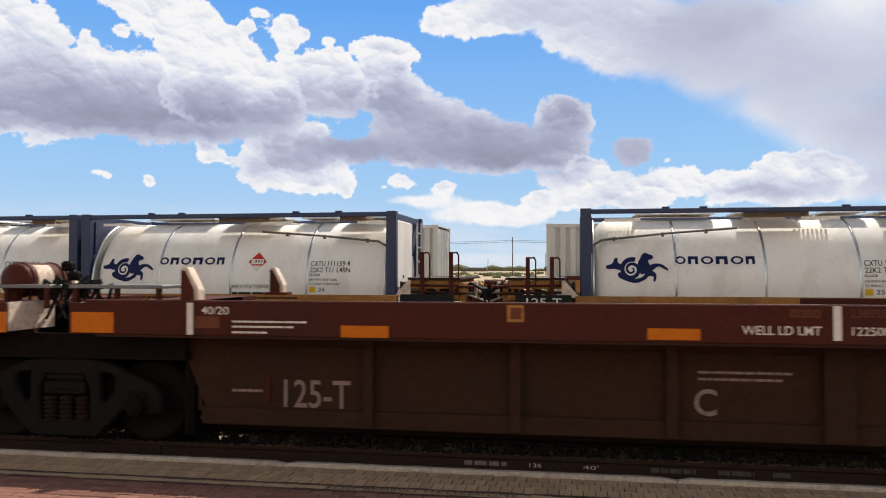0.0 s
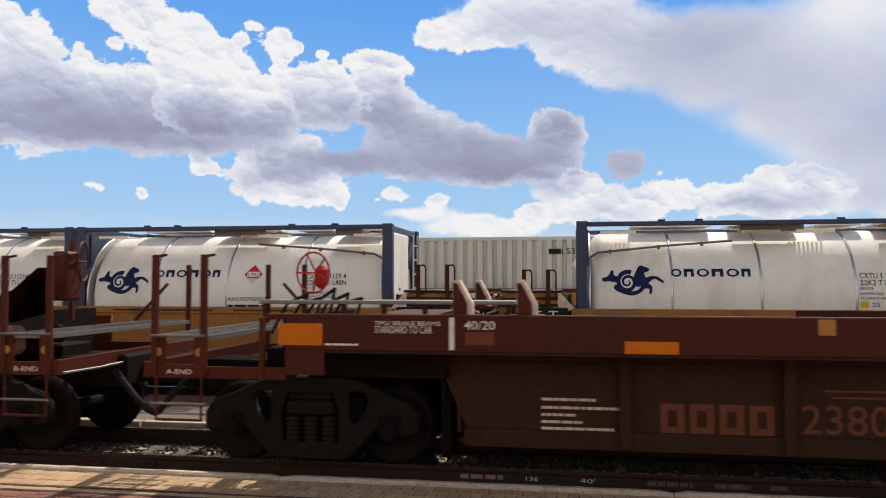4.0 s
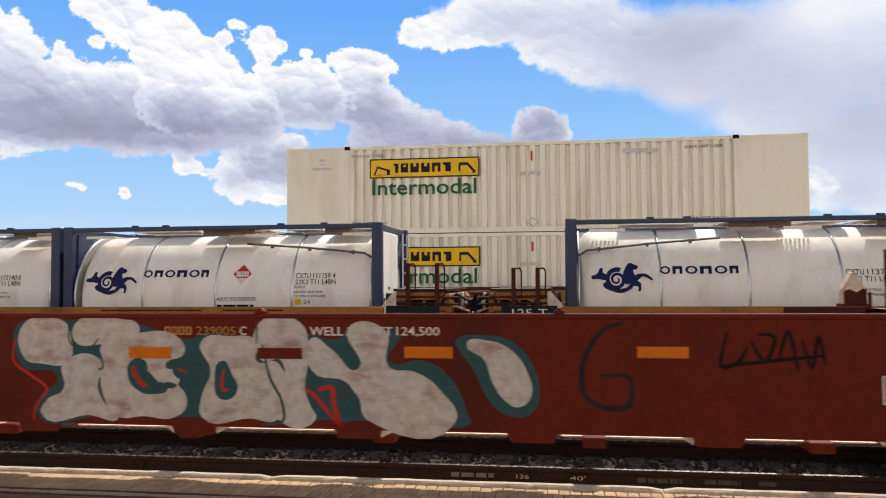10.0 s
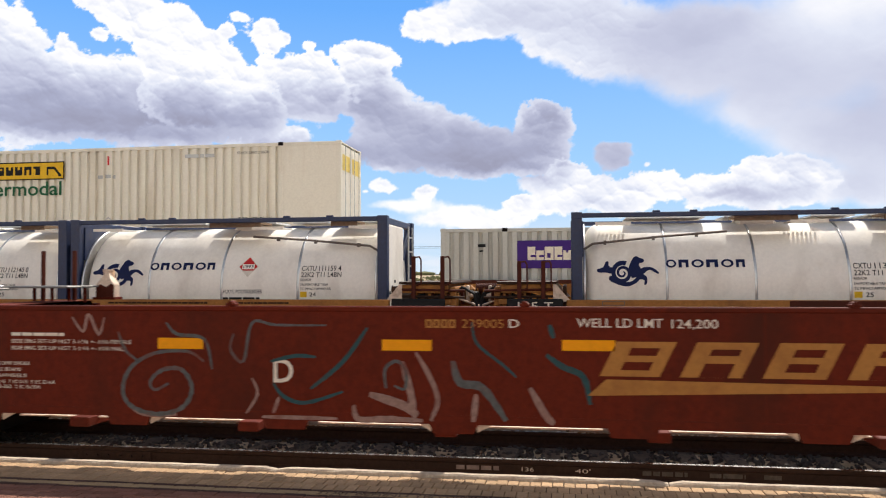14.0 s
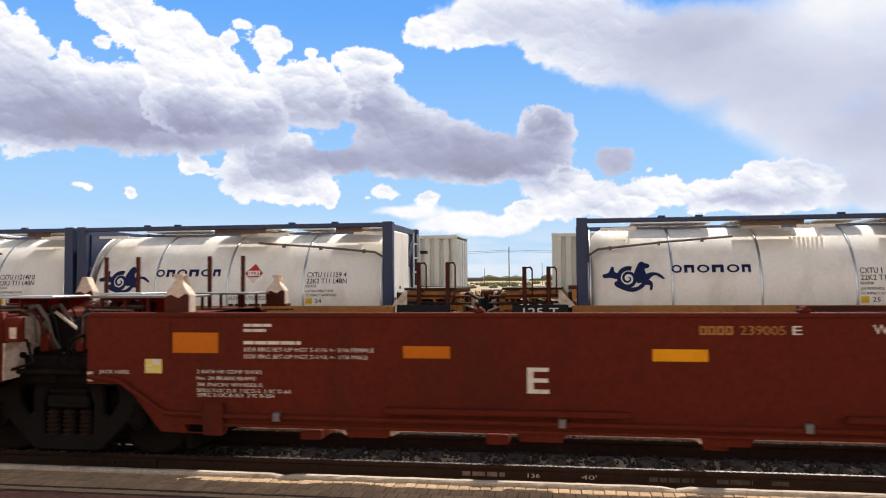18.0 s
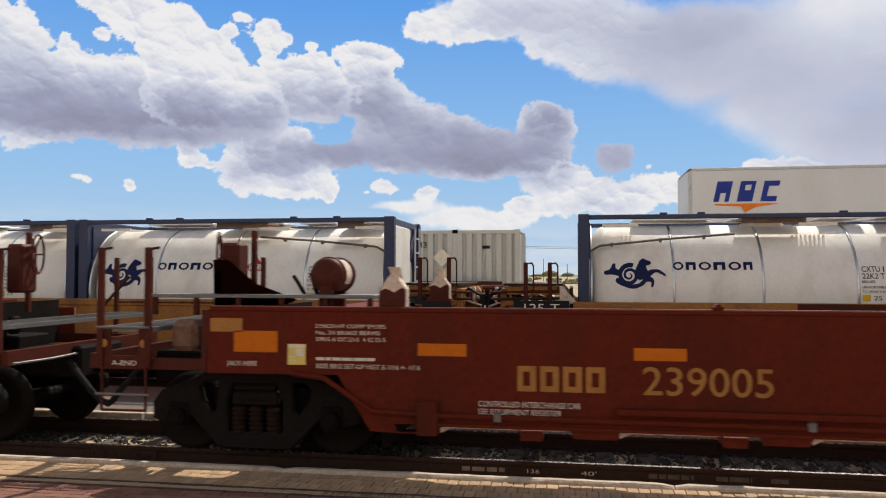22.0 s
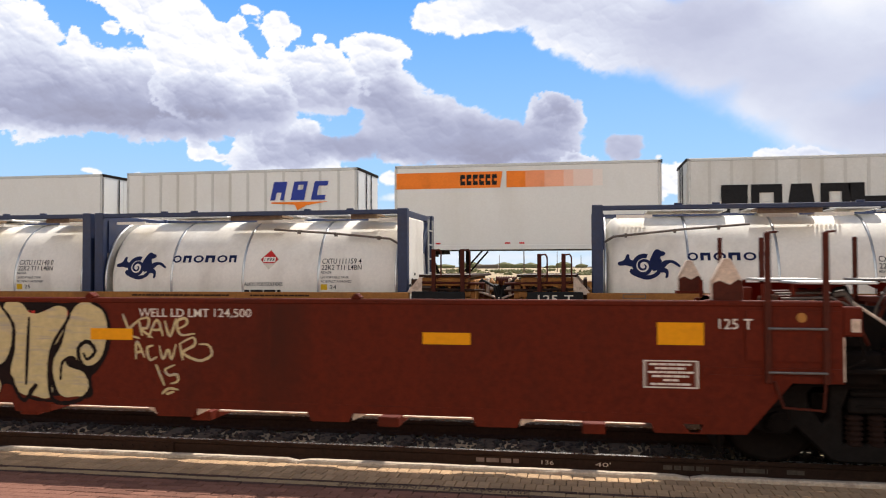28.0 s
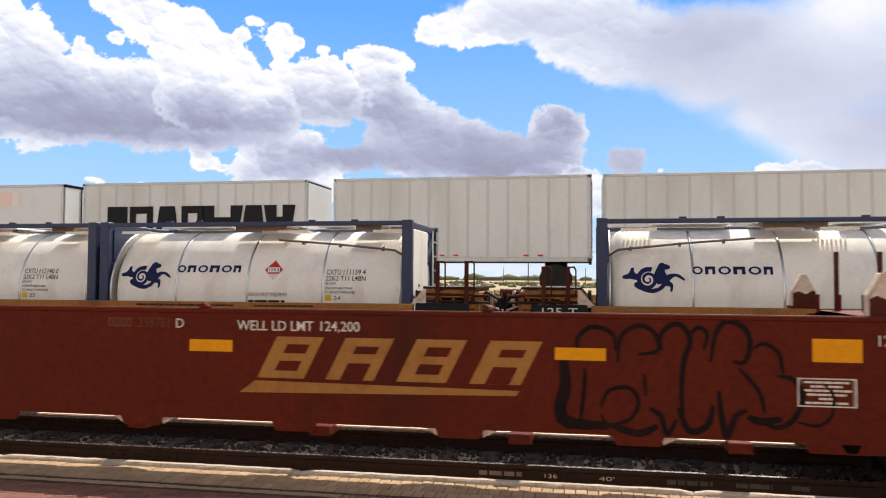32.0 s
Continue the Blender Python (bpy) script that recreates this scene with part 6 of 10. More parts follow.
plate("white_mark", [rect(0.1, 0.17, 1.329, 1.643)], M["white"], c1, (0, OLD_FACE, 0), 0.003)
text(c1, "40/20", -6.03, OLD_FACE, 1.511, 0.079, M["white"], 0.3, bold=0.01)
plate("tag_frame", [rect(-2.86, -2.7, 1.465, 1.631)], M["gold"], c1, (0, OLD_FACE, 0), 0.003)
plate("tag_centre", [rect(-2.83, -2.72, 1.493, 1.603)], M["gold_old"], c1, (0, OLD_FACE - 0.003, 0), 0.002)
text(c1, "238055", 0.25, OLD_FACE, 1.541, 0.074, M["gold_old"], 0.3)
text(c1, "122500", 0.26, OLD_FACE, 1.378, 0.075, M["white"], 0.32, bold=0.01)
plate("placard_holder", [rect(-5.94, -5.56, 0.503, 0.797)], M["old_dark"], c1, (0, WEB_FACE - 0.021, 0), 0.003)
bars(c1, ((-5.94, 0.631, 0.35, 0.03),), WEB_FACE - 0.025, M["white_faded"], seed=18)
text(b1, "B", -1.42, WEB_FACE, 0.5, 0.246, M["white_faded"], 0.19, bold=0.03)
text(b1, "238055", -2.96, WEB_FACE, 0.492, 0.28, M["gold_old"], 1.22, bold=0.01)
owner_blocks(b1, -4.3, -3.16, 0.461, 0.755, WEB_FACE, M["gold_old"], 4)
plate_box(b1, 0.99, 0.475, 0.3, 0.29, WEB_FACE)
text(b1, "L 264-1", 1.69, WEB_FACE, 0.477, 0.099, M["white_faded"], 0.42)
text(b1, "TMX BRAKE BEAMS", 1.98, WEB_FACE, 0.868, 0.051, M["white_faded"], 0.67)
text(b1, "STANDARD TO CAR", 1.98, WEB_FACE, 0.787, 0.083, M["white_faded"], 0.67)
bars(b1, ((-1.4, 0.903, 0.94, 0.026), (-1.32, 0.836, 0.76, 0.026),), WEB_FACE, M["white_faded"], seed=26)
bars(b1, ((-2.74, 0.9, 0.67, 0.02), (-2.67, 0.838, 0.53, 0.02),), WEB_FACE, M["gold_old"], seed=27)
bars(b1, ((4.39, 0.865, 0.24, 0.03), (4.39, 0.785, 0.77, 0.03), (4.39, 0.692, 0.54, 0.03), (4.39, 0.606, 0.41, 0.03), (4.39, 0.519, 0.64, 0.03), (4.39, 0.433, 0.64, 0.03),), WEB_FACE, M["white_faded"], seed=28)
text(b1, "WELL LD LMT", -0.82, OLD_FACE, 1.351, 0.082, M["white"], 0.73, bold=0.02)
text(b1, "122600", 0.18, OLD_FACE, 1.356, 0.077, M["white"], 0.39, bold=0.01)
owner_blocks(b1, -0.37, -0.1, 1.51, 1.58, OLD_FACE, M["gold_old"], 4)
text(b1, "238055", 0.18, OLD_FACE, 1.508, 0.076, M["gold_old"], 0.38)
text(b1, "B", 0.63, OLD_FACE, 1.512, 0.073, M["white"], 0.07, bold=0.02)
plate("tag_frame", [rect(-2.96, -2.81, 1.489, 1.634)], M["gold"], b1, (0, OLD_FACE, 0), 0.003)
plate("tag_frame", [rect(2.97, 3.13, 1.478, 1.617)], M["gold"], b1, (0, OLD_FACE, 0), 0.003)
plate("reflective_tape", [rect(-1.68, -1.21, 1.294, 1.41)], M["reflector"], b1, (0, OLD_FACE, 0), 0.003)
plate("reflective_tape", [rect(1.32, 1.8, 1.331, 1.44)], M["reflector"], b1, (0, OLD_FACE, 0), 0.003)
plate("reflective_tape", [rect(4.24, 4.7, 1.325, 1.428)], M["reflector"], b1, (0, OLD_FACE, 0), 0.003)
plate("reflective_tape", [rect(-4.68, -4.19, 1.297, 1.414)], M["reflector"], b1, (0, OLD_FACE, 0), 0.003)
plate("reflective_tape", [rect(-8.11, -7.65, 1.338, 1.558)], M["reflector"], b1, (0, OLD_FACE, 0), 0.003)
plate("reflective_tape", [rect(-6.2, -5.92, 1.362, 1.486)], M["gold_old"], b1, (0, OLD_FACE, 0), 0.003)
plate("reflective_tape", [rect(7.1, 7.61, 1.293, 1.516)], M["reflector"], b1, (0, OLD_FACE, 0), 0.003)
plate("reflective_tape", [rect(5.83, 6.12, 1.35, 1.476)], M["gold_old"], b1, (0, OLD_FACE, 0), 0.003)
text(b1, "40/20", 5.81, OLD_FACE, 1.508, 0.086, M["white"], 0.33, bold=0.01)
text(b1, "40/20", -6.21, OLD_FACE, 1.512, 0.083, M["white"], 0.3, bold=0.01)
plate("white_mark", [rect(6.22, 6.29, 1.298, 1.618)], M["white"], b1, (0, OLD_FACE, 0), 0.003)
plate("white_mark", [rect(0.02, 0.08, 1.298, 1.626)], M["white"], b1, (0, OLD_FACE, 0), 0.003)
plate("white_mark", [rect(-6.36, -6.31, 1.308, 1.627)], M["white"], b1, (0, OLD_FACE, 0), 0.003)
text(b1, "TMX BRAKE BEAMS", -7.11, OLD_FACE, 1.544, 0.043, M["white"], 0.66)
text(b1, "STANDARD TO CAR", -7.11, OLD_FACE, 1.468, 0.07, M["white"], 0.58)
bars(b1, ((-5.49, 0.756, 0.55, 0.028), (-5.49, 0.672, 0.79, 0.028), (-5.49, 0.599, 0.36, 0.028), (-5.49, 0.527, 0.42, 0.028), (-5.49, 0.46, 0.73, 0.028),), WEB_FACE, M["guide"], seed=52)
bars(b1, ((-7.62, 1.34, 0.34, 0.02),), OLD_FACE, M["white"], seed=53)
bars(b1, ((6.53, 1.583, 0.31, 0.028), (6.53, 1.51, 0.3, 0.028),), OLD_FACE, M["white"], seed=54)
round_emblem(b1, 3.84, 0.728, 0.3)
owner_blocks(b2, -4.78, -3.91, 0.867, 1.119, -SIDE, M["gold"], 4)
text(b2, "239005", -3.58, -SIDE - 0.002, 0.843, 0.252, M["gold"], 1.17, bold=0.012)
text(b2, "B", -1.55, -SIDE - 0.002, 0.864, 0.245, M["white"], 0.2, bold=0.03)
plate("reflective_tape", [rect(-4.02, -3.54, 1.186, 1.304)], M["reflector"], b2, (0, -SIDE, 0), 0.003)
plate("reflective_tape", [rect(-0.22, 0.24, 1.188, 1.298)], M["reflector"], b2, (0, -SIDE, 0), 0.003)
plate("reflective_tape", [rect(5.62, 6.11, 1.185, 1.302)], M["reflector"], b2, (0, -SIDE, 0), 0.003)
plate_box(b2, -0.13, 0.854, 0.28, 0.27, -SIDE)
owner_blocks(b2, -1.19, -0.84, 1.423, 1.495, -SIDE, M["gold"], 4)
text(b2, "239005", -0.82, -SIDE - 0.002, 1.426, 0.072, M["gold"], 0.39)
text(b2, "B", -0.37, -SIDE - 0.002, 1.429, 0.069, M["white"], 0.08, bold=0.02)
text(b2, "WELL LD LMT", 0.37, -SIDE - 0.002, 1.429, 0.077, M["white"], 0.64, bold=0.015)
text(b2, "124,500", 1.21, -SIDE - 0.002, 1.428, 0.084, M["white"], 0.36, bold=0.01)
bars(b2, ((-5.71, 1.325, 0.62, 0.034),), -SIDE, M["white"], seed=5)
text(b2, "SIDE BRG SET-UP HGT 5-1/16 +- 1/16 FEMALE", -5.71, -SIDE - 0.002, 1.231, 0.040, M["white"], 1.39, "stencil_line")
text(b2, "SIDE BRG SET-UP HGT 5-1/16 +- 1/16 MALE", -5.71, -SIDE - 0.002, 1.173, 0.040, M["white"], 1.33, "stencil_line")
text(b2, "2 INCH HF COMP SHOES", -6.2, -SIDE - 0.002, 1.017, 0.036, M["white"], 0.69, "stencil_line")
text(b2, "No. 24 BRAKE BEAMS", -6.2, -SIDE - 0.002, 0.952, 0.036, M["white"], 0.57, "stencil_line")
text(b2, "38 INCH WHEELS", -6.2, -SIDE - 0.002, 0.882, 0.036, M["white"], 0.63, "stencil_line")
text(b2, "SPRG 7 OC D-5  7 IC D-5  5 IIC D-6A", -6.2, -SIDE - 0.002, 0.817, 0.036, M["white"], 1, "stencil_line")
text(b2, "SPRG 2 OC B-353  2 IC B-354", -6.2, -SIDE - 0.002, 0.758, 0.036, M["white"], 0.82, "stencil_line")
bars(b2, ((4.2, 0.728, 0.79, 0.026), (4.32, 0.659, 0.5, 0.026),), -SIDE, M["white"], seed=70)
bars(b2, ((5.61, 0.86, 0.61, 0.026), (5.14, 0.793, 1.08, 0.026), (5.1, 0.733, 1.03, 0.026), (5.1, 0.69, 1.01, 0.026),), -SIDE, M["white"], seed=71)
text(b2, "2 INCH HF COMP SHOES", 6.1, -SIDE - 0.002, 1.448, 0.034, M["white"], 0.71)
text(b2, "No. 24 BRAKE BEAMS", 6.1, -SIDE - 0.002, 1.385, 0.034, M["white"], 0.65)
text(b2, "SPRG 6 OC D-5  4 IC D-5", 6.1, -SIDE - 0.002, 1.322, 0.035, M["white"], 0.71)
text(b2, "L 261-6", 6.37, -SIDE - 0.002, 0.848, 0.091, M["white"], 0.41, bold=0.005)
window_panel(b2, 6.98, 7.47, 1.272, 1.573)
sticker(b2, 7.27, 1.045)
plate("reflective_tape", [rect(7.57, 8.02, 1.194, 1.415)], M["reflector"], b2, (0, -SIDE, 0), 0.003)
plate("slot", [rect(6.39, 6.64, 1.097, 1.164)], M["grate"], b2, (0, -SIDE, 0), 0.003)
text(b2, "JACK HERE", 7.78, -SIDE - 0.002, 1.062, 0.045, M["white"], 0.32)
bars(b2, ((7.59, 0.948, 0.49, 0.028), (7.59, 0.891, 0.48, 0.028),), -SIDE, M["white"], seed=81)
bars(b2, ((6.87, 1.183, 0.1, 0.03), (6.87, 1.13, 0.1, 0.03), (7.07, 1.185, 0.12, 0.03), (7.07, 1.122, 0.11, 0.03),), -SIDE, M["guide"], seed=82)
blob(b2, [(0.46, 1.36), (0.65, 1.39), (1.06, 1.39), (1.09, 1.26), (0.99, 1.09), (0.82, 0.98), (0.8, 0.84), (0.85, 0.67), (0.82, 0.47), (0.11, 0.42), (0.04, 0.65), (0.02, 0.74), (0.29, 0.74), (0.5, 0.86), (0.6, 1.09), (0.54, 1.23)], M["graf_dark"], 1)
blob(b2, [(1.06, 1.36), (1.35, 1.4), (1.57, 1.36), (1.73, 1.21), (1.66, 1.04), (1.72, 0.93), (1.83, 0.77), (1.88, 0.52), (1.63, 0.46), (0.88, 0.47), (0.85, 0.64), (1, 0.87), (1.17, 0.92), (1.29, 1.05), (1.18, 1.15), (1.07, 1.2)], M["graf_dark"], 1)
blob(b2, [(1.57, 1.41), (1.86, 1.4), (2.02, 1.27), (2.14, 1.13), (2.19, 0.94), (2.36, 0.78), (2.57, 0.67), (2.53, 0.48), (1.85, 0.47), (1.86, 0.66), (1.83, 0.88), (1.72, 1.04), (1.79, 1.21), (1.66, 1.26)], M["graf_dark"], 1)
blob(b2, [(2.26, 1.49), (2.39, 1.57), (2.54, 1.54), (2.64, 1.35), (2.83, 1.37), (2.91, 1.54), (3.02, 1.49), (3.07, 1.22), (3.2, 1.07), (3.15, 0.9), (3.28, 0.79), (3.33, 0.53), (2.59, 0.48), (2.56, 0.7), (2.36, 0.82), (2.26, 0.94), (2.3, 1.1), (2.24, 1.27)], M["graf_dark"], 1)
blob(b2, [(3.06, 1.56), (3.24, 1.58), (3.5, 1.49), (3.82, 1.41), (3.97, 1.31), (4.01, 1.12), (3.98, 0.91), (4.02, 0.72), (4.21, 0.68), (4.22, 0.47), (3.33, 0.47), (3.28, 0.71), (3.2, 0.9), (3.2, 1.06), (3.08, 1.22)], M["graf_dark"], 1)
stroke(b2, [(-0.01, 0.75), (0.2, 0.75), (0.41, 0.86), (0.53, 1.08), (0.57, 1.31)], 0.05, M["graf_orange"], 2)
stroke(b2, [(0.04, 0.65), (0.11, 0.46), (0.09, 0.39)], 0.05, M["graf_orange"], 2)
stroke(b2, [(0.7, 1.09), (0.82, 0.89), (1, 0.84), (1.17, 0.92), (1.23, 1.04)], 0.05, M["graf_orange"], 2)
stroke(b2, [(0.82, 0.92), (1.06, 0.78), (1.29, 0.65), (1.52, 0.59)], 0.035, M["graf_orange"], 2)
stroke(b2, [(0.88, 0.61), (1.11, 0.63), (1.4, 0.57)], 0.03, M["graf_orange"], 2)
stroke(b2, [(0.82, 0.61), (0.84, 0.46)], 0.05, M["graf_orange"], 2)
stroke(b2, [(1.29, 1.34), (1.32, 1.15), (1.4, 0.93), (1.34, 0.84)], 0.03, M["graf_orange"], 2)
stroke(b2, [(1.35, 1.38), (1.23, 1.36), (1.11, 1.26)], 0.04, M["graf_orange"], 2)
stroke(b2, [(2.22, 1.16), (2.32, 1.02), (2.28, 0.94), (2.47, 0.86), (2.57, 0.7), (2.55, 0.54)], 0.03, M["graf_orange"], 2)
stroke(b2, [(2.56, 1.54), (2.64, 1.41), (2.77, 1.34), (2.91, 1.44), (3.02, 1.57)], 0.035, M["graf_orange"], 2)
stroke(b2, [(3.08, 1.54), (3.06, 1.22)], 0.03, M["graf_orange"], 2)
stroke(b2, [(3.28, 0.9), (3.2, 1.01), (3.34, 1.09), (3.39, 1.14)], 0.03, M["graf_orange"], 2)
stroke(b2, [(3.55, 1.14), (3.76, 0.96), (3.97, 0.8)], 0.06, M["graf_orange"], 2)
stroke(b2, [(4.01, 1.23), (4.02, 0.96)], 0.03, M["graf_orange"], 2)
stroke(b2, [(2.74, 0.84), (3.01, 0.76), (3.31, 0.69)], 0.03, M["graf_orange"], 2)
stroke(b2, [(2.53, 1.13), (2.74, 1.1)], 0.03, M["graf_orange"], 2)
stroke(b2, [(3.28, 0.9), (3.49, 0.82)], 0.02, M["graf_orange"], 2)
blob(b2, [(0.66, 1.23), (0.75, 1.25), (0.88, 1.2), (0.9, 1.12), (0.78, 0.98), (0.7, 1.09)], M["graf_tan"], 3)
blob(b2, [(1.11, 1.26), (1.26, 1.27), (1.17, 1.18), (1.08, 1.16)], M["graf_tan"], 3)
blob(b2, [(1.37, 1.26), (1.49, 1.29), (1.47, 1.15), (1.4, 0.98), (1.36, 1.07)], M["graf_tan"], 3)
blob(b2, [(1.63, 1.21), (1.72, 1.23), (1.76, 1.14), (1.7, 1.03), (1.66, 1.1)], M["graf_tan"], 3)
blob(b2, [(2, 1.28), (2.11, 1.29), (2.08, 1.18), (2, 1.18)], M["graf_tan"], 3)
blob(b2, [(0.85, 0.85), (1.03, 0.87), (1.01, 0.78), (0.88, 0.78)], M["graf_tan"], 3)
blob(b2, [(1.73, 0.9), (1.96, 0.92), (1.88, 0.85), (1.79, 0.84)], M["graf_tan"], 3)
blob(b2, [(2.5, 1.17), (2.57, 1.17), (2.59, 1.12), (2.51, 1.11)], M["graf_tan"], 3)
blob(b2, [(2.8, 0.91), (3, 0.91), (2.99, 0.87), (2.82, 0.87)], M["graf_tan"], 3)
blob(b2, [(5.58, 1.49), (5.69, 1.55), (5.77, 1.52), (5.74, 1.41), (5.66, 1.32), (5.58, 1.35)], M["guide"], 1)
blob(c2, [(-2.9, 1.47), (-2.8, 1.57), (-2.39, 1.58), (-1.6, 1.57), (-1.18, 1.45), (-0.94, 1.39), (-0.71, 1.45), (-0.19, 1.42), (0.04, 1.56), (0.38, 1.45), (0.66, 1.4), (0.82, 1.54), (0.99, 1.43), (1.29, 1.46), (1.18, 1.19), (1.53, 1.19), (1.79, 1.03), (1.97, 0.66), (1.99, 0.45), (1.46, 0.45), (1.01, 0.45), (0.43, 0.46), (-0.19, 0.46), (-0.94, 0.46), (-1.18, 0.47), (-1.89, 0.41), (-2.63, 0.48), (-2.57, 0.8), (-2.39, 0.98), (-2.81, 1.09), (-2.89, 1.26)], M["graf_teal"], 1)
blob(c2, [(-2.8, 1.53), (-2.33, 1.57), (-2.24, 1.38), (-2.26, 1.15), (-2.57, 1.12), (-2.78, 1.18)], M["graf_silver"], 2)
blob(c2, [(-2.33, 1.12), (-1.9, 1.16), (-1.93, 0.87), (-1.77, 0.64), (-1.68, 0.5), (-2.02, 0.42), (-2.57, 0.51), (-2.51, 0.74), (-2.32, 0.86)], M["graf_silver"], 2)
blob(c2, [(-2.18, 1.56), (-1.66, 1.59), (-1.48, 1.53), (-1.51, 1.39), (-1.9, 1.33), (-2.2, 1.36)], M["graf_silver"], 2)
blob(c2, [(-1.87, 1.36), (-1.48, 1.45), (-1.06, 1.42), (-0.97, 1.25), (-1.18, 1.11), (-1.03, 1.05), (-1.09, 0.88), (-1.47, 1.05), (-1.29, 0.82), (-1.18, 0.94), (-1, 0.88), (-0.94, 0.72), (-1.06, 0.52), (-1.41, 0.48), (-1.71, 0.59), (-1.87, 0.81), (-1.9, 1.1)], M["graf_silver"], 2)
blob(c2, [(-0.79, 1.36), (-0.47, 1.42), (-0.19, 1.37), (-0.19, 1.17), (0.04, 1.15), (0.04, 0.46), (-0.25, 0.51), (-0.77, 0.58), (-0.77, 0.83), (-0.68, 1.06)], M["graf_silver"], 2)
blob(c2, [(-0.16, 1.56), (0.27, 1.56), (0.35, 1.18), (0.32, 0.9), (0.37, 0.74), (0.43, 0.49), (0.04, 0.46), (0.07, 1.18), (-0.13, 1.17)], M["graf_silver"], 2)
blob(c2, [(0.38, 1.4), (0.6, 1.29), (0.87, 1.1), (0.77, 1.51), (1.15, 1.48), (1.18, 1.13), (1.44, 1.08), (1.68, 0.92), (1.84, 0.5), (0.98, 0.47), (0.87, 0.75), (0.76, 0.96), (0.4, 1.07)], M["graf_silver"], 2)
blob(c2, [(-1.56, 1.16), (-1.41, 1.17), (-1.35, 0.99), (-1.15, 0.88), (-1.29, 0.82), (-1.47, 0.85), (-1.59, 0.99)], M["graf_teal"], 3)
blob(c2, [(-0.56, 1.17), (-0.45, 1.03), (-0.39, 0.89), (-0.48, 0.78), (-0.6, 0.8), (-0.64, 0.94)], M["graf_teal"], 3)
blob(c2, [(-1.09, 1.1), (-0.97, 1.08), (-1, 0.98)], M["graf_teal"], 3)
blob(c2, [(0.65, 0.96), (0.79, 0.91), (0.9, 0.69), (0.81, 0.48), (0.68, 0.53), (0.71, 0.74)], M["graf_teal"], 3)
stroke(c2, [(-1.5, 1.1), (-1.53, 1.05), (-1.44, 0.93), (-1.38, 0.91)], 0.05, M["graf_red"], 4)
stroke(c2, [(-0.54, 1.09), (-0.56, 0.89), (-0.48, 0.88)], 0.03, M["graf_red"], 4)
stroke(c2, [(0.32, 0.9), (0.43, 0.82), (0.6, 0.63), (0.71, 0.53)], 0.04, M["graf_red"], 4)
stroke(c2, [(0.46, 0.89), (0.6, 0.91), (0.62, 0.74), (0.71, 0.53)], 0.05, M["graf_red"], 4)
stroke(c2, [(-2.89, 1.38), (-2.9, 1.15), (-2.7, 1), (-2.51, 0.86), (-2.63, 0.68), (-2.66, 0.48)], 0.03, M["graf_red"], 4)
stroke(c2, [(-1.03, 1.08), (-0.94, 1.05)], 0.03, M["graf_red"], 4)
stroke(c2, [(-0.13, 1.34), (-0.05, 1.01), (0.07, 0.79), (0.09, 0.57), (-0.13, 0.48)], 0.03, M["graf_teal"], 4)
stroke(c2, [(-2.27, 1.56), (-2.24, 1.33), (-2.02, 1.3), (-1.93, 1.39)], 0.02, M["graf_teal"], 4)
stroke(c2, [(-1.93, 1.3), (-1.87, 1.1), (-1.93, 1.07)], 0.02, M["graf_teal"], 4)
stroke(c2, [(-0.19, 1.56), (-0.19, 1.34)], 0.02, M["graf_teal"], 4)
stroke(c2, [(0.35, 1.1), (0.43, 1.04)], 0.02, M["graf_teal"], 4)
blob(c2, [(1.85, 1.38), (2.11, 1.44), (2.4, 1.38), (2.6, 1.15), (2.66, 0.88), (2.59, 0.7), (2.38, 0.66), (2.18, 0.8), (2.03, 1.09), (1.9, 1.27)], M["graf_teal"], 1)
blob(c2, [(1.96, 1.36), (2.16, 1.39), (2.39, 1.3), (2.55, 1.07), (2.58, 0.86), (2.46, 0.75), (2.34, 0.8), (2.21, 0.98), (2.13, 1.2)], M["graf_silver"], 2)
stroke(c2, [(3.46, 1.57), (3.24, 1.47), (3.08, 1.2), (3.08, 0.89), (3.27, 0.76), (3.5, 0.79), (3.5, 1.05), (3.25, 1.06)], 0.05, M["graf_dark"], 1)
stroke(c2, [(4.4, 1.49), (4.34, 1.17), (4.49, 1.2), (4.58, 1.35)], 0.035, M["graf_line"], 1)
stroke(c2, [(4.61, 1.4), (4.73, 1.21), (4.82, 1.43), (4.67, 1.46)], 0.035, M["graf_line"], 1)
stroke(c2, [(4.85, 1.21), (4.94, 1.49), (5.02, 1.12)], 0.035, M["graf_line"], 1)
stroke(c2, [(5.06, 1.41), (5.14, 1.15), (5.2, 1.44), (5.26, 1.18)], 0.035, M["graf_line"], 1)
stroke(c2, [(4.31, 1.16), (5.26, 1.27)], 0.035, M["graf_line"], 1)
plate("reflective_tape", [rect(-3.92, -3.46, 1.209, 1.325)], M["reflector"], c2, (0, -SIDE, 0), 0.003)
plate("reflective_tape", [rect(-1.58, -1.12, 1.188, 1.306)], M["reflector"], c2, (0, -SIDE, 0), 0.012)
plate("reflective_tape", [rect(1.34, 1.82, 1.214, 1.326)], M["reflector"], c2, (0, -SIDE, 0), 0.012)
plate("reflective_tape", [rect(3.58, 4.05, 1.234, 1.341)], M["reflector"], c2, (0, -SIDE, 0), 0.012)
plate("painted_over_tape", [rect(-0.18, 0.29, 1.195, 1.304)], M["brown"], c2, (0, -SIDE, 0), 0.012)
owner_blocks(c2, -1.19, -0.88, 1.43, 1.517, -SIDE, M["gold"], 4)
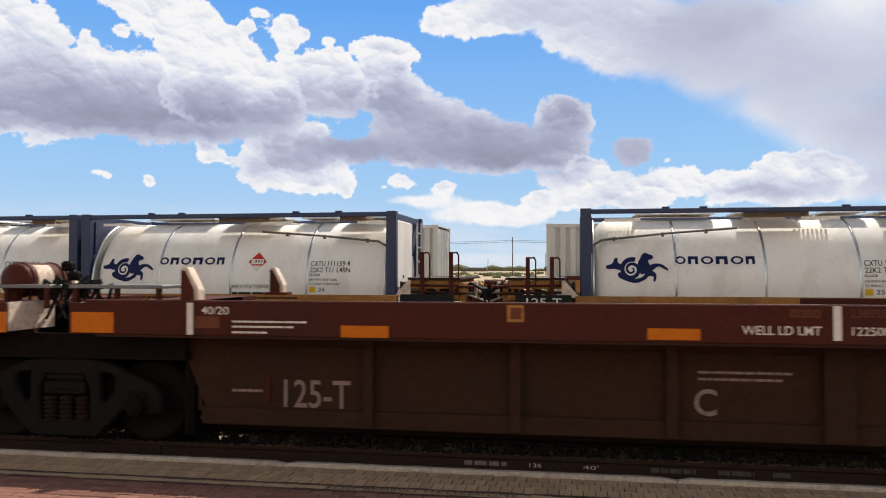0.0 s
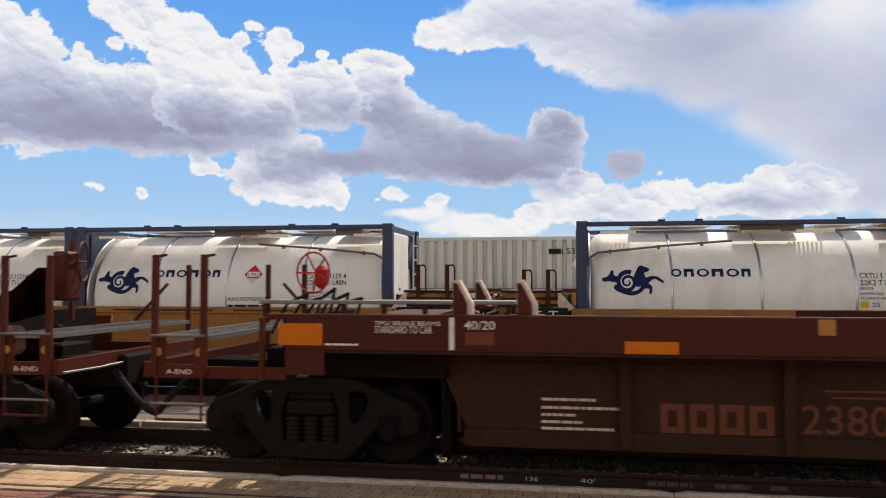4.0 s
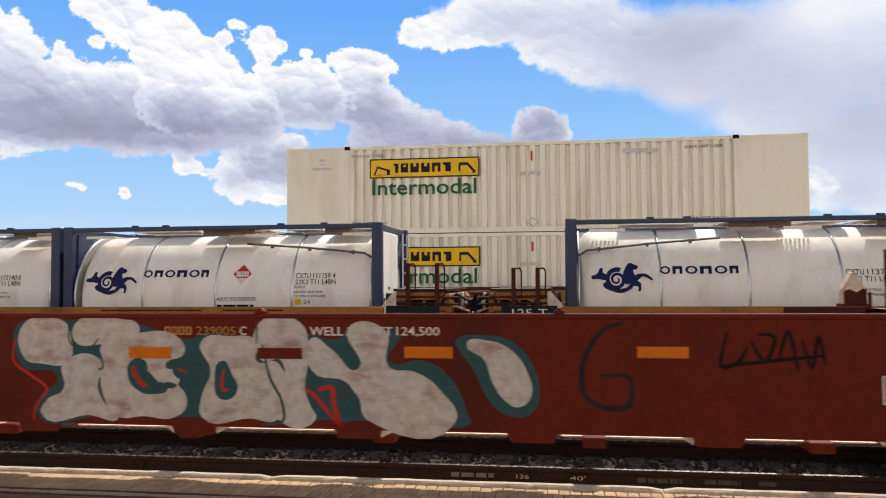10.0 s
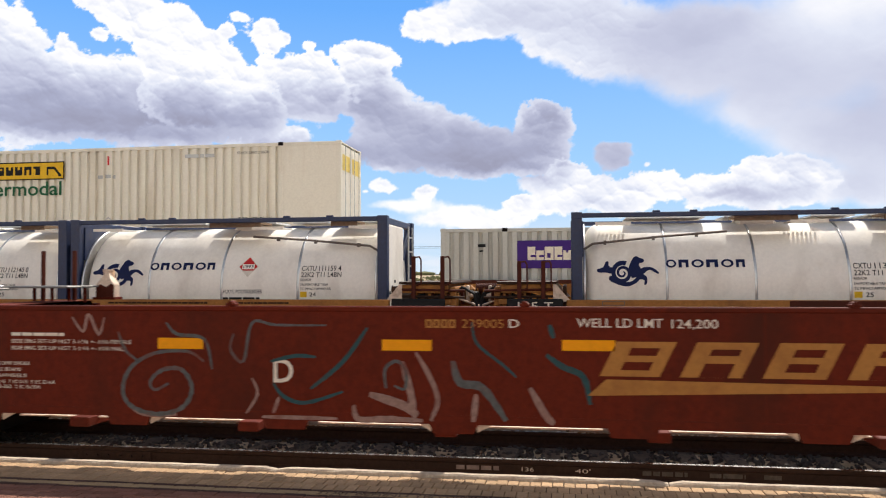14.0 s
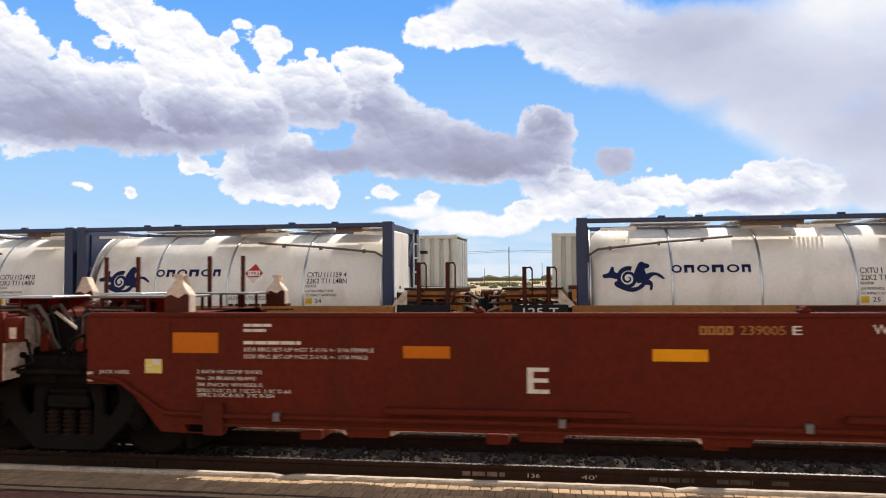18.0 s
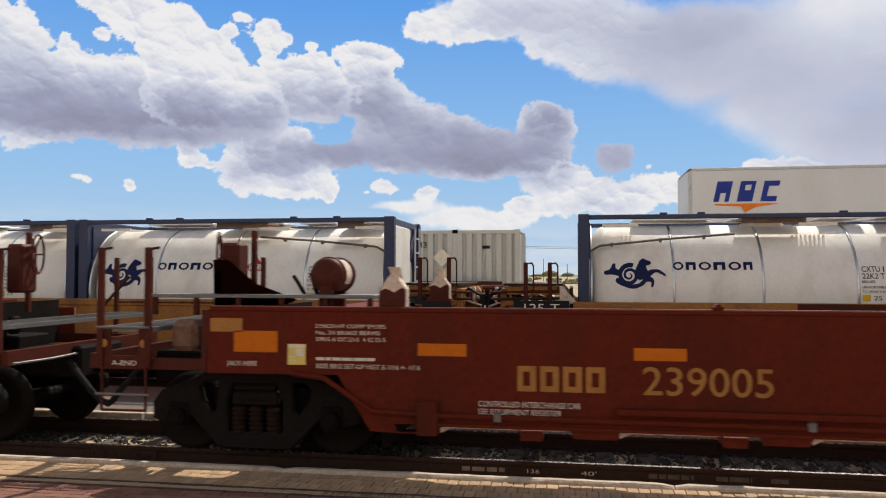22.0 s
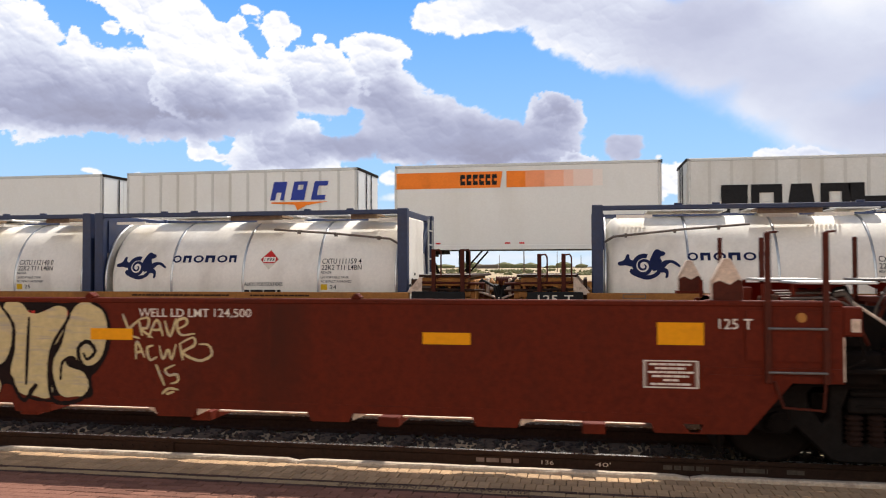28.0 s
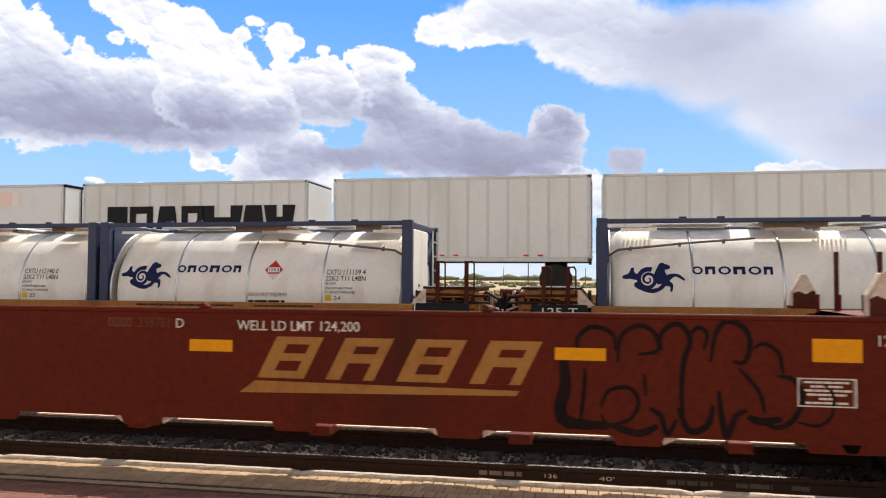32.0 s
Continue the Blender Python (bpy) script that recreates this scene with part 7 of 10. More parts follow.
text(c2, "239005", -0.84, -SIDE - 0.002, 1.432, 0.086, M["gold"], 0.42)
text(c2, "C", -0.37, -SIDE - 0.002, 1.434, 0.084, M["white"], 0.07, bold=0.02)
text(c2, "WELL LD LMT", 0.37, -SIDE - 0.002, 1.432, 0.085, M["white"], 0.85, bold=0.015)
text(c2, "124,500", 1.26, -SIDE - 0.002, 1.436, 0.083, M["white"], 0.43, bold=0.01)
bars(c2, ((-5.72, 1.311, 0.62, 0.034),), -SIDE, M["white"], seed=5)
text(c2, "SIDE BRG SET-UP HGT 5-1/16 +- 1/16 FEMALE", -5.73, -SIDE - 0.002, 1.239, 0.040, M["white"], 1.42, "stencil_line")
text(c2, "SIDE BRG SET-UP HGT 5-1/16 +- 1/16 MALE", -5.73, -SIDE - 0.002, 1.179, 0.040, M["white"], 1.36, "stencil_line")
text(c2, "2 INCH HF COMP SHOES", -6.25, -SIDE - 0.002, 0.998, 0.036, M["white"], 0.73, "stencil_line")
text(c2, "No. 24 BRAKE BEAMS", -6.25, -SIDE - 0.002, 0.931, 0.036, M["white"], 0.43, "stencil_line")
text(c2, "38 INCH WHEELS", -6.25, -SIDE - 0.002, 0.865, 0.036, M["white"], 0.73, "stencil_line")
text(c2, "SPRG 7 OC D-5  7 IC D-5  5 IIC D-6A", -6.25, -SIDE - 0.002, 0.798, 0.036, M["white"], 1.05, "stencil_line")
text(c2, "SPRG 2 OC B-353  2 IC B-354", -6.25, -SIDE - 0.002, 0.743, 0.036, M["white"], 0.87, "stencil_line")
blob(c2, [(-5.99, 1.46), (-5.9, 1.55), (-5.79, 1.49), (-5.82, 1.38), (-5.93, 1.36)], M["graf_dark"], 3)
gold_mark(d2, 0.55, 3.49, 0.995, 1.324, 0.44, 3.25, 0.807, 1)
text(d2, "WELL LD LMT", 0.34, -SIDE - 0.002, 1.457, 0.084, M["white"], 0.8, bold=0.015)
text(d2, "124,200", 1.22, -SIDE - 0.002, 1.454, 0.082, M["white"], 0.42, bold=0.01)
owner_blocks(d2, -1.13, -0.82, 1.442, 1.525, -SIDE, M["gold"], 4)
text(d2, "239005", -0.77, -SIDE - 0.002, 1.445, 0.083, M["gold"], 0.41)
text(d2, "D", -0.31, -SIDE - 0.002, 1.449, 0.08, M["white"], 0.1, bold=0.02)
plate("reflective_tape", [rect(3.57, 4.06, 1.203, 1.317)], M["reflector"], d2, (0, -SIDE, 0), 0.003)
plate("reflective_tape", [rect(-3.96, -3.46, 1.207, 1.32)], M["reflector_y"], d2, (0, -SIDE, 0), 0.003)
plate("reflective_tape", [rect(-1.57, -1.07, 1.215, 1.323)], M["reflector_y"], d2, (0, -SIDE, 0), 0.003)
plate("reflective_tape", [rect(0.2, 0.7, 1.232, 1.335)], M["reflector_y"], d2, (0, -SIDE, 0), 0.003)
text(d2, "D", -2.7, -SIDE - 0.002, 0.883, 0.231, M["white"], 0.21, bold=0.03)
bars(d2, ((-5.65, 1.328, 0.62, 0.034),), -SIDE, M["white"], seed=5)
text(d2, "SIDE BRG SET-UP HGT 5-1/16 +- 1/16 FEMALE", -5.65, -SIDE - 0.002, 1.251, 0.040, M["white"], 1.39, "stencil_line")
text(d2, "SIDE BRG SET-UP HGT 5-1/16 +- 1/16 MALE", -5.65, -SIDE - 0.002, 1.18, 0.040, M["white"], 1.33, "stencil_line")
text(d2, "2 INCH HF COMP SHOES", -6.14, -SIDE - 0.002, 1.016, 0.036, M["white"], 0.71, "stencil_line")
text(d2, "No. 24 BRAKE BEAMS", -6.14, -SIDE - 0.002, 0.951, 0.036, M["white"], 0.61, "stencil_line")
text(d2, "38 INCH WHEELS", -6.14, -SIDE - 0.002, 0.886, 0.036, M["white"], 0.67, "stencil_line")
text(d2, "SPRG 7 OC D-5  7 IC D-5  5 IIC D-6A", -6.14, -SIDE - 0.002, 0.82, 0.036, M["white"], 1.01, "stencil_line")
text(d2, "SPRG 2 OC B-353  2 IC B-354", -6.14, -SIDE - 0.002, 0.767, 0.036, M["white"], 0.83, "stencil_line")
stroke(d2, [(-3.36, 1), (-3.45, 1.31), (-3.75, 1.36), (-3.87, 1.48)], 0.035, M["graf_faint"], 2)
stroke(d2, [(-3.45, 1.08), (-3.63, 1.18), (-3.99, 1.16), (-4.26, 1.01), (-4.35, 0.78), (-4.26, 0.61), (-3.98, 0.52), (-3.69, 0.6), (-3.58, 0.8), (-3.69, 0.99), (-3.9, 0.99), (-4.04, 0.87), (-3.99, 0.78), (-3.84, 0.85)], 0.045, M["graf_faint"], 2)
stroke(d2, [(-4.41, 1.38), (-4.32, 1.18), (-4.17, 1.07)], 0.03, M["graf_faint"], 2)
stroke(d2, [(-3.13, 1.37), (-3.16, 1.2), (-3.02, 1.09), (-2.93, 1.48), (-2.67, 1.46), (-2.14, 1.46)], 0.03, M["graf_faint"], 2)
stroke(d2, [(-2.93, 0.92), (-2.87, 0.76), (-2.99, 0.56)], 0.03, M["graf_pink"], 1)
stroke(d2, [(-2.73, 1.09), (-2.47, 1.15), (-2.25, 1.14)], 0.04, M["graf_teal"], 2)
stroke(d2, [(-2.7, 0.87), (-2.59, 0.74), (-2.36, 0.68), (-1.97, 0.8)], 0.04, M["graf_teal"], 2)
stroke(d2, [(-1.72, 1.44), (-1.97, 1.1), (-2.31, 0.82)], 0.045, M["graf_teal"], 2)
stroke(d2, [(-1.53, 0.84), (-1.54, 1.03), (-1.42, 1.11), (-1.33, 1.01), (-1.34, 0.84), (-1.45, 0.87)], 0.035, M["graf_faint"], 2)
stroke(d2, [(-1.23, 1.2), (-1.1, 0.98), (-1.01, 0.74), (-1.08, 0.53)], 0.05, M["graf_pink"], 1)
stroke(d2, [(-0.86, 1.12), (-0.79, 0.91), (-0.57, 0.86), (-0.34, 0.55)], 0.08, M["graf_faint"], 2)
stroke(d2, [(-0.67, 1.5), (-0.62, 1.29), (-0.36, 1.08), (-0.24, 0.97)], 0.03, M["graf_teal"], 2)
stroke(d2, [(0.05, 1.19), (0.2, 1.08), (0.4, 0.98), (0.46, 0.72)], 0.06, M["graf_teal"], 2)
stroke(d2, [(0.08, 1.48), (0.12, 1.35)], 0.05, M["graf_teal"], 2)
stroke(d2, [(-1.86, 0.67), (-1.81, 0.51), (-1.54, 0.54), (-1.16, 0.5)], 0.06, M["graf_pink"], 1)
stroke(d2, [(-1.7, 0.78), (-1.37, 0.68), (-1.21, 0.58)], 0.09, M["graf_pink"], 1)
stroke(d2, [(-0.11, 0.87), (0.04, 0.61), (0.12, 0.46)], 0.07, M["graf_pink"], 1)
stroke(d2, [(-2.82, 0.51), (-2.48, 0.48), (-2.03, 0.49)], 0.04, M["graf_pink"], 1)
stroke(d2, [(-4.29, 0.64), (-4.11, 0.5), (-3.75, 0.48)], 0.05, M["graf_pink"], 1)
stroke(d2, [(-2.64, 0.73), (-2.7, 0.57)], 0.04, M["graf_pink"], 1)
stroke(d2, [(-0.63, 0.8), (-0.66, 0.48)], 0.06, M["graf_pink"], 1)
stroke(d2, [(-1.37, 1.11), (-1.29, 0.84), (-1.24, 0.55)], 0.07, M["graf_pink"], 1)
stroke(d2, [(-4.94, 1.53), (-4.81, 1.38), (-4.75, 1.56), (-4.63, 1.35), (-4.57, 1.53)], 0.035, M["graf_pink"], 1)
text(e2, "E", -2.7, -SIDE - 0.002, 0.878, 0.243, M["white"], 0.21, bold=0.03)
plate("reflective_tape", [rect(-3.92, -3.45, 1.201, 1.32)], M["reflector"], e2, (0, -SIDE, 0), 0.003)
plate("reflective_tape", [rect(-1.52, -1.02, 1.193, 1.307)], M["reflector_y"], e2, (0, -SIDE, 0), 0.003)
plate("reflective_tape", [rect(1.35, 1.81, 1.226, 1.333)], M["reflector_y"], e2, (0, -SIDE, 0), 0.003)
plate("reflective_tape", [rect(3.63, 4.12, 1.206, 1.324)], M["reflector"], e2, (0, -SIDE, 0), 0.003)
owner_blocks(e2, -1.09, -0.78, 1.443, 1.526, -SIDE, M["gold"], 4)
text(e2, "239005", -0.73, -SIDE - 0.002, 1.445, 0.083, M["gold"], 0.4)
text(e2, "E", -0.27, -SIDE - 0.002, 1.448, 0.08, M["white"], 0.08, bold=0.02)
text(e2, "WELL LD LMT", 0.42, -SIDE - 0.002, 1.457, 0.083, M["white"], 0.8, bold=0.015)
text(e2, "124,300", 1.28, -SIDE - 0.002, 1.462, 0.08, M["white"], 0.4, bold=0.01)
bars(e2, ((-5.59, 1.507, 0.3, 0.03), (-5.59, 1.454, 0.24, 0.03),), -SIDE, M["white"], seed=205)
bars(e2, ((-5.59, 1.327, 0.61, 0.034),), -SIDE, M["white"], seed=5)
text(e2, "SIDE BRG SET-UP HGT 5-1/16 +- 1/16 FEMALE", -5.59, -SIDE - 0.002, 1.255, 0.040, M["white"], 1.37, "stencil_line")
text(e2, "SIDE BRG SET-UP HGT 5-1/16 +- 1/16 MALE", -5.59, -SIDE - 0.002, 1.184, 0.040, M["white"], 1.31, "stencil_line")
text(e2, "2 INCH HF COMP SHOES", -6.1, -SIDE - 0.002, 1.026, 0.036, M["white"], 0.71, "stencil_line")
text(e2, "No. 24 BRAKE BEAMS", -6.1, -SIDE - 0.002, 0.96, 0.036, M["white"], 0.64, "stencil_line")
text(e2, "38 INCH WHEELS", -6.1, -SIDE - 0.002, 0.894, 0.036, M["white"], 0.71, "stencil_line")
text(e2, "SPRG 7 OC D-5  7 IC D-5  5 IIC D-6A", -6.1, -SIDE - 0.002, 0.834, 0.036, M["white"], 1.02, "stencil_line")
text(e2, "SPRG 2 OC B-353  2 IC B-354", -6.09, -SIDE - 0.002, 0.787, 0.036, M["white"], 0.83, "stencil_line")
text(a2, "A", -1.61, -SIDE - 0.002, 0.883, 0.239, M["white"], 0.23, bold=0.03)
owner_blocks(a2, -1.29, -0.98, 1.423, 1.507, -SIDE, M["gold"], 4)
text(a2, "239005", -0.95, -SIDE - 0.002, 1.425, 0.083, M["gold"], 0.4)
text(a2, "A", -0.48, -SIDE - 0.002, 1.427, 0.081, M["white"], 0.08, bold=0.02)
text(a2, "WELL LD LMT", 0.23, -SIDE - 0.002, 1.418, 0.089, M["white"], 0.83, bold=0.015)
text(a2, "124,600", 1.13, -SIDE - 0.002, 1.417, 0.086, M["white"], 0.43, bold=0.01)
plate("reflective_tape", [rect(-0.31, 0.17, 1.185, 1.298)], M["reflector"], a2, (0, -SIDE, 0), 0.003)
plate("reflective_tape", [rect(3.52, 3.99, 1.193, 1.303)], M["reflector"], a2, (0, -SIDE, 0), 0.003)
plate("reflective_tape", [rect(-6.02, -5.54, 1.176, 1.298)], M["reflector"], a2, (0, -SIDE, 0), 0.003)
plate("reflective_tape", [rect(-3.94, -3.46, 1.168, 1.286)], M["reflector"], a2, (0, -SIDE, 0), 0.003)
plate_box(a2, -0.19, 0.84, 0.28, 0.27, -SIDE)
gold_mark(a2, 0.49, 3.43, 0.959, 1.304, 0.28, 3.18, 0.756, 0.963)
owner_blocks(a2, -5.04, -4.17, 0.853, 1.097, -SIDE, M["gold"], 4)
text(a2, "239005", -3.86, -SIDE - 0.002, 0.849, 0.261, M["gold"], 1.17, bold=0.012)
text(a2, "CONTROLLED INTERCHANGE CAR", -5.42, -SIDE - 0.002, 0.696, 0.055, M["white"], 0.98)
text(a2, "SEE EQUIPMENT REGISTER", -5.42, -SIDE - 0.002, 0.622, 0.053, M["white"], 0.8)
plate("reflective_tape", [rect(-7.95, -7.48, 1.184, 1.4)], M["reflector"], a2, (0, -SIDE, 0), 0.003)
sticker(a2, -7.37, 1.063)
text(a2, "2 INCH HF COMP SHOES", -7.08, -SIDE - 0.002, 1.439, 0.038, M["white"], 0.73)
text(a2, "No. 24 BRAKE BEAMS", -7.07, -SIDE - 0.002, 1.372, 0.039, M["white"], 0.66)
text(a2, "SPRG 6 OC D-5  4 IC D-5", -7.07, -SIDE - 0.002, 1.305, 0.040, M["white"], 0.72)
bars(a2, ((-7.07, 1.113, 0.61, 0.03),), -SIDE, M["white"], seed=229)
text(a2, "SIDE BRG SET-UP HGT 5-1/16 +- 1/16", -7.07, -SIDE - 0.002, 1.033, 0.046, M["white"], 1.07)
text(a2, "JACK HERE", -8.02, -SIDE - 0.002, 1.044, 0.048, M["white"], 0.32)
plate("faded_tape", [rect(-8.21, -7.86, 1.388, 1.527)], M["gold"], a2, (0, -SIDE, 0), 0.003)
owner_blocks(b3, -4.84, -3.97, 0.911, 1.163, -SIDE, M["gold"], 4)
text(b3, "238781", -3.67, -SIDE - 0.002, 0.877, 0.276, M["gold"], 1.12, bold=0.012)
text(b3, "B", -1.68, -SIDE - 0.002, 0.885, 0.248, M["white"], 0.22, bold=0.03)
owner_blocks(b3, -1.29, -0.98, 1.435, 1.524, -SIDE, M["gold_old"], 4)
text(b3, "238781", -0.94, -SIDE - 0.002, 1.439, 0.09, M["gold_old"], 0.39)
text(b3, "B", -0.48, -SIDE - 0.002, 1.445, 0.086, M["white"], 0.09, bold=0.02)
text(b3, "WELL LD LMT", 0.24, -SIDE - 0.002, 1.432, 0.098, M["white"], 0.83, bold=0.015)
text(b3, "124,500", 1.13, -SIDE - 0.002, 1.439, 0.091, M["white"], 0.42, bold=0.01)
plate("reflective_tape", [rect(-4.1, -3.62, 1.216, 1.332)], M["reflector_y"], b3, (0, -SIDE, 0), 0.003)
plate("reflective_tape", [rect(-0.32, 0.18, 1.195, 1.315)], M["reflector_y"], b3, (0, -SIDE, 0), 0.003)
plate("reflective_tape", [rect(3.44, 3.89, 1.219, 1.334)], M["reflector_y"], b3, (0, -SIDE, 0), 0.003)
plate_box(b3, -0.22, 0.85, 0.29, 0.27, -SIDE)
gold_mark(b3, 0.45, 3.33, 0.967, 1.34, 0.27, 3.11, 0.775, 1.012)
plate("reflective_tape", [rect(5.39, 5.89, 1.2, 1.316)], M["reflector_y"], b3, (0, -SIDE, 0), 0.003)
plate("pale_label", [rect(3.46, 3.74, 0.655, 0.776)], M["guide"], b3, (0, -SIDE, 0), 0.003)
bars(b3, ((3, 0.731, 0.37, 0.026), (3, 0.685, 0.37, 0.026),), -SIDE, M["white"], seed=248)
bars(b3, ((3.83, 0.724, 0.96, 0.03), (3.83, 0.651, 0.79, 0.03),), -SIDE, M["white"], seed=249)
bars(b3, ((5.41, 0.867, 0.62, 0.026), (4.9, 0.745, 1.02, 0.026), (4.9, 0.69, 1.01, 0.026),), -SIDE, M["white"], seed=250)
text(b3, "2 INCH HF COMP SHOES", 5.89, -SIDE - 0.002, 1.451, 0.037, M["white"], 0.71)
text(b3, "No. 24 BRAKE BEAMS", 5.89, -SIDE - 0.002, 1.388, 0.037, M["white"], 0.65)
text(b3, "SPRG 6 OC D-5  4 IC D-5", 5.89, -SIDE - 0.002, 1.325, 0.038, M["white"], 0.7)
text(b3, "L 261-6", 6.16, -SIDE - 0.002, 0.852, 0.095, M["white"], 0.41, bold=0.005)
window_panel(b3, 6.77, 7.24, 1.282, 1.585)
sticker(b3, 7.06, 1.058)
plate("reflective_tape", [rect(7.35, 7.79, 1.209, 1.431)], M["reflector_y"], b3, (0, -SIDE, 0), 0.003)
plate("slot", [rect(6.18, 6.42, 1.102, 1.17)], M["grate"], b3, (0, -SIDE, 0), 0.003)
text(b3, "JACK HERE", 7.56, -SIDE - 0.002, 1.079, 0.047, M["white"], 0.31)
bars(b3, ((7.37, 0.963, 0.49, 0.028), (7.37, 0.906, 0.47, 0.028),), -SIDE, M["white"], seed=260)
bars(b3, ((6.66, 1.191, 0.09, 0.03), (6.66, 1.139, 0.09, 0.03), (6.86, 1.195, 0.11, 0.03), (6.85, 1.132, 0.12, 0.03),), -SIDE, M["guide"], seed=261)
bars(b3, ((-5.15, 1.287, 0.76, 0.034), (-5.15, 1.218, 0.71, 0.034),), -SIDE, M["white"], seed=262)
blob(c3, [(-3.11, 1.34), (-3.02, 1.42), (-2.92, 1.62), (-2.34, 1.62), (-1.22, 1.62), (-0.88, 1.62), (-0.45, 1.59), (-0.15, 1.63), (0.05, 1.46), (0.09, 1.17), (-0.07, 0.86), (-0.13, 0.81), (-0.13, 0.59), (-0.31, 0.44), (-0.52, 0.46), (-0.94, 0.48), (-1.19, 0.7), (-1.25, 0.48), (-1.57, 0.45), (-1.79, 0.48), (-1.92, 0.41), (-2.08, 0.46), (-2.34, 0.46), (-2.8, 0.48), (-2.94, 0.68), (-3.09, 1.03)], M["graf_line"], 0, "graffiti_ground")
blob(c3, [(-3.08, 1.34), (-3.01, 1.4), (-2.91, 1.59), (-2.74, 1.59), (-2.66, 1.44), (-2.66, 1.13), (-2.64, 0.94), (-2.62, 0.66), (-2.68, 0.52), (-2.8, 0.54), (-2.91, 0.72), (-2.99, 0.86), (-3.08, 1.09)], M["graf_cream"], 1)
blob(c3, [(-2.64, 1.5), (-2.54, 1.59), (-2.38, 1.58), (-2.35, 1.44), (-2.41, 1.16), (-2.45, 1.03), (-2.63, 1.07)], M["graf_cream"], 1)
blob(c3, [(-2.6, 0.91), (-2.44, 0.96), (-2.24, 0.95), (-2.16, 0.8), (-2.2, 0.55), (-2.34, 0.5), (-2.57, 0.5), (-2.61, 0.66)], M["graf_cream"], 1)
blob(c3, [(-2.34, 1.56), (-2.21, 1.59), (-2.08, 1.59), (-1.88, 1.56), (-1.79, 1.39), (-1.78, 1.08), (-1.8, 0.97), (-2.01, 0.91), (-2.18, 1.01), (-2.29, 1.23), (-2.34, 1.32)], M["graf_cream"], 1)
blob(c3, [(-2.11, 0.88), (-1.88, 0.84), (-1.81, 0.71), (-1.81, 0.56), (-1.92, 0.45), (-2.05, 0.47), (-2.14, 0.61)], M["graf_cream"], 1)
blob(c3, [(-1.76, 1.39), (-1.66, 1.55), (-1.5, 1.59), (-1.26, 1.57), (-1.12, 1.33), (-1.12, 1.09), (-1.2, 0.93), (-1.38, 0.9), (-1.55, 0.97), (-1.72, 1.06)], M["graf_cream"], 1)
blob(c3, [(-1.84, 0.85), (-1.66, 1), (-1.44, 0.88), (-1.25, 0.75), (-1.27, 0.57), (-1.38, 0.5), (-1.57, 0.49), (-1.72, 0.57), (-1.74, 0.71)], M["graf_cream"], 1)
blob(c3, [(-1.2, 1.57), (-1, 1.59), (-0.87, 1.48), (-0.45, 1.54), (-0.43, 1.46), (-0.53, 1.19), (-0.63, 1.07), (-0.66, 0.83), (-0.61, 0.55), (-0.87, 0.57), (-0.94, 0.52), (-1.06, 0.67), (-1.11, 0.79), (-1.06, 1.15)], M["graf_cream"], 1)
blob(c3, [(-0.39, 1.47), (-0.26, 1.6), (-0.1, 1.59), (0.02, 1.46), (0.03, 1.17), (-0.1, 0.94), (-0.26, 0.94), (-0.35, 1.02), (-0.45, 0.98), (-0.17, 0.8), (-0.18, 0.61), (-0.31, 0.49), (-0.48, 0.5), (-0.56, 0.71), (-0.59, 0.95), (-0.49, 1.15)], M["graf_cream"], 1)
stroke(c3, [(-3.01, 0.84), (-3.11, 1.09), (-3.09, 1.34), (-3.01, 1.41), (-2.87, 1.38), (-2.79, 1.08)], 0.045, M["graf_line"], 3)
stroke(c3, [(-2.91, 1.6), (-2.7, 1.5), (-2.65, 1.13)], 0.035, M["graf_line"], 3)
stroke(c3, [(-2.79, 1), (-2.62, 0.98), (-2.44, 1.02), (-2.37, 1.23), (-2.32, 1.33), (-2.24, 1.23), (-2.23, 0.98)], 0.05, M["graf_line"], 3)
stroke(c3, [(-2.36, 1.57), (-2.34, 1.35)], 0.035, M["graf_line"], 3)
stroke(c3, [(-2.14, 1.57), (-2.17, 1.32), (-2.13, 1.03), (-2.08, 1.32), (-2.14, 1.57)], 0.03, M["graf_line"], 3)
stroke(c3, [(-1.88, 1.57), (-1.76, 1.32), (-1.76, 0.99), (-2.01, 0.89)], 0.045, M["graf_line"], 3)
stroke(c3, [(-2.01, 0.89), (-1.84, 0.79), (-1.77, 0.56), (-1.92, 0.43), (-2.14, 0.55), (-2.18, 0.67)], 0.04, M["graf_line"], 3)
stroke(c3, [(-2.62, 0.97), (-2.61, 0.66), (-2.67, 0.5), (-2.84, 0.59), (-2.94, 0.78), (-2.91, 0.97), (-2.82, 0.91), (-2.87, 0.76)], 0.04, M["graf_line"], 3)
stroke(c3, [(-2.42, 0.95), (-2.27, 1), (-2.18, 0.89), (-2.14, 0.67), (-2.19, 0.49)], 0.04, M["graf_line"], 3)
stroke(c3, [(-1.79, 1.36), (-1.69, 1.57), (-1.5, 1.61)], 0.04, M["graf_line"], 3)
stroke(c3, [(-1.6, 1.33), (-1.5, 1.14), (-1.31, 1.1)], 0.04, M["graf_line"], 3)
stroke(c3, [(-1.74, 1.03), (-1.56, 1.02), (-1.38, 0.89), (-1.19, 0.92), (-1.09, 1.12), (-1.09, 1.36), (-1.25, 1.57)], 0.045, M["graf_line"], 3)
stroke(c3, [(-1.38, 0.81), (-1.13, 0.8), (-1.06, 0.67), (-0.94, 0.5), (-0.79, 0.71), (-0.88, 0.57), (-0.59, 0.52)], 0.045, M["graf_line"], 3)
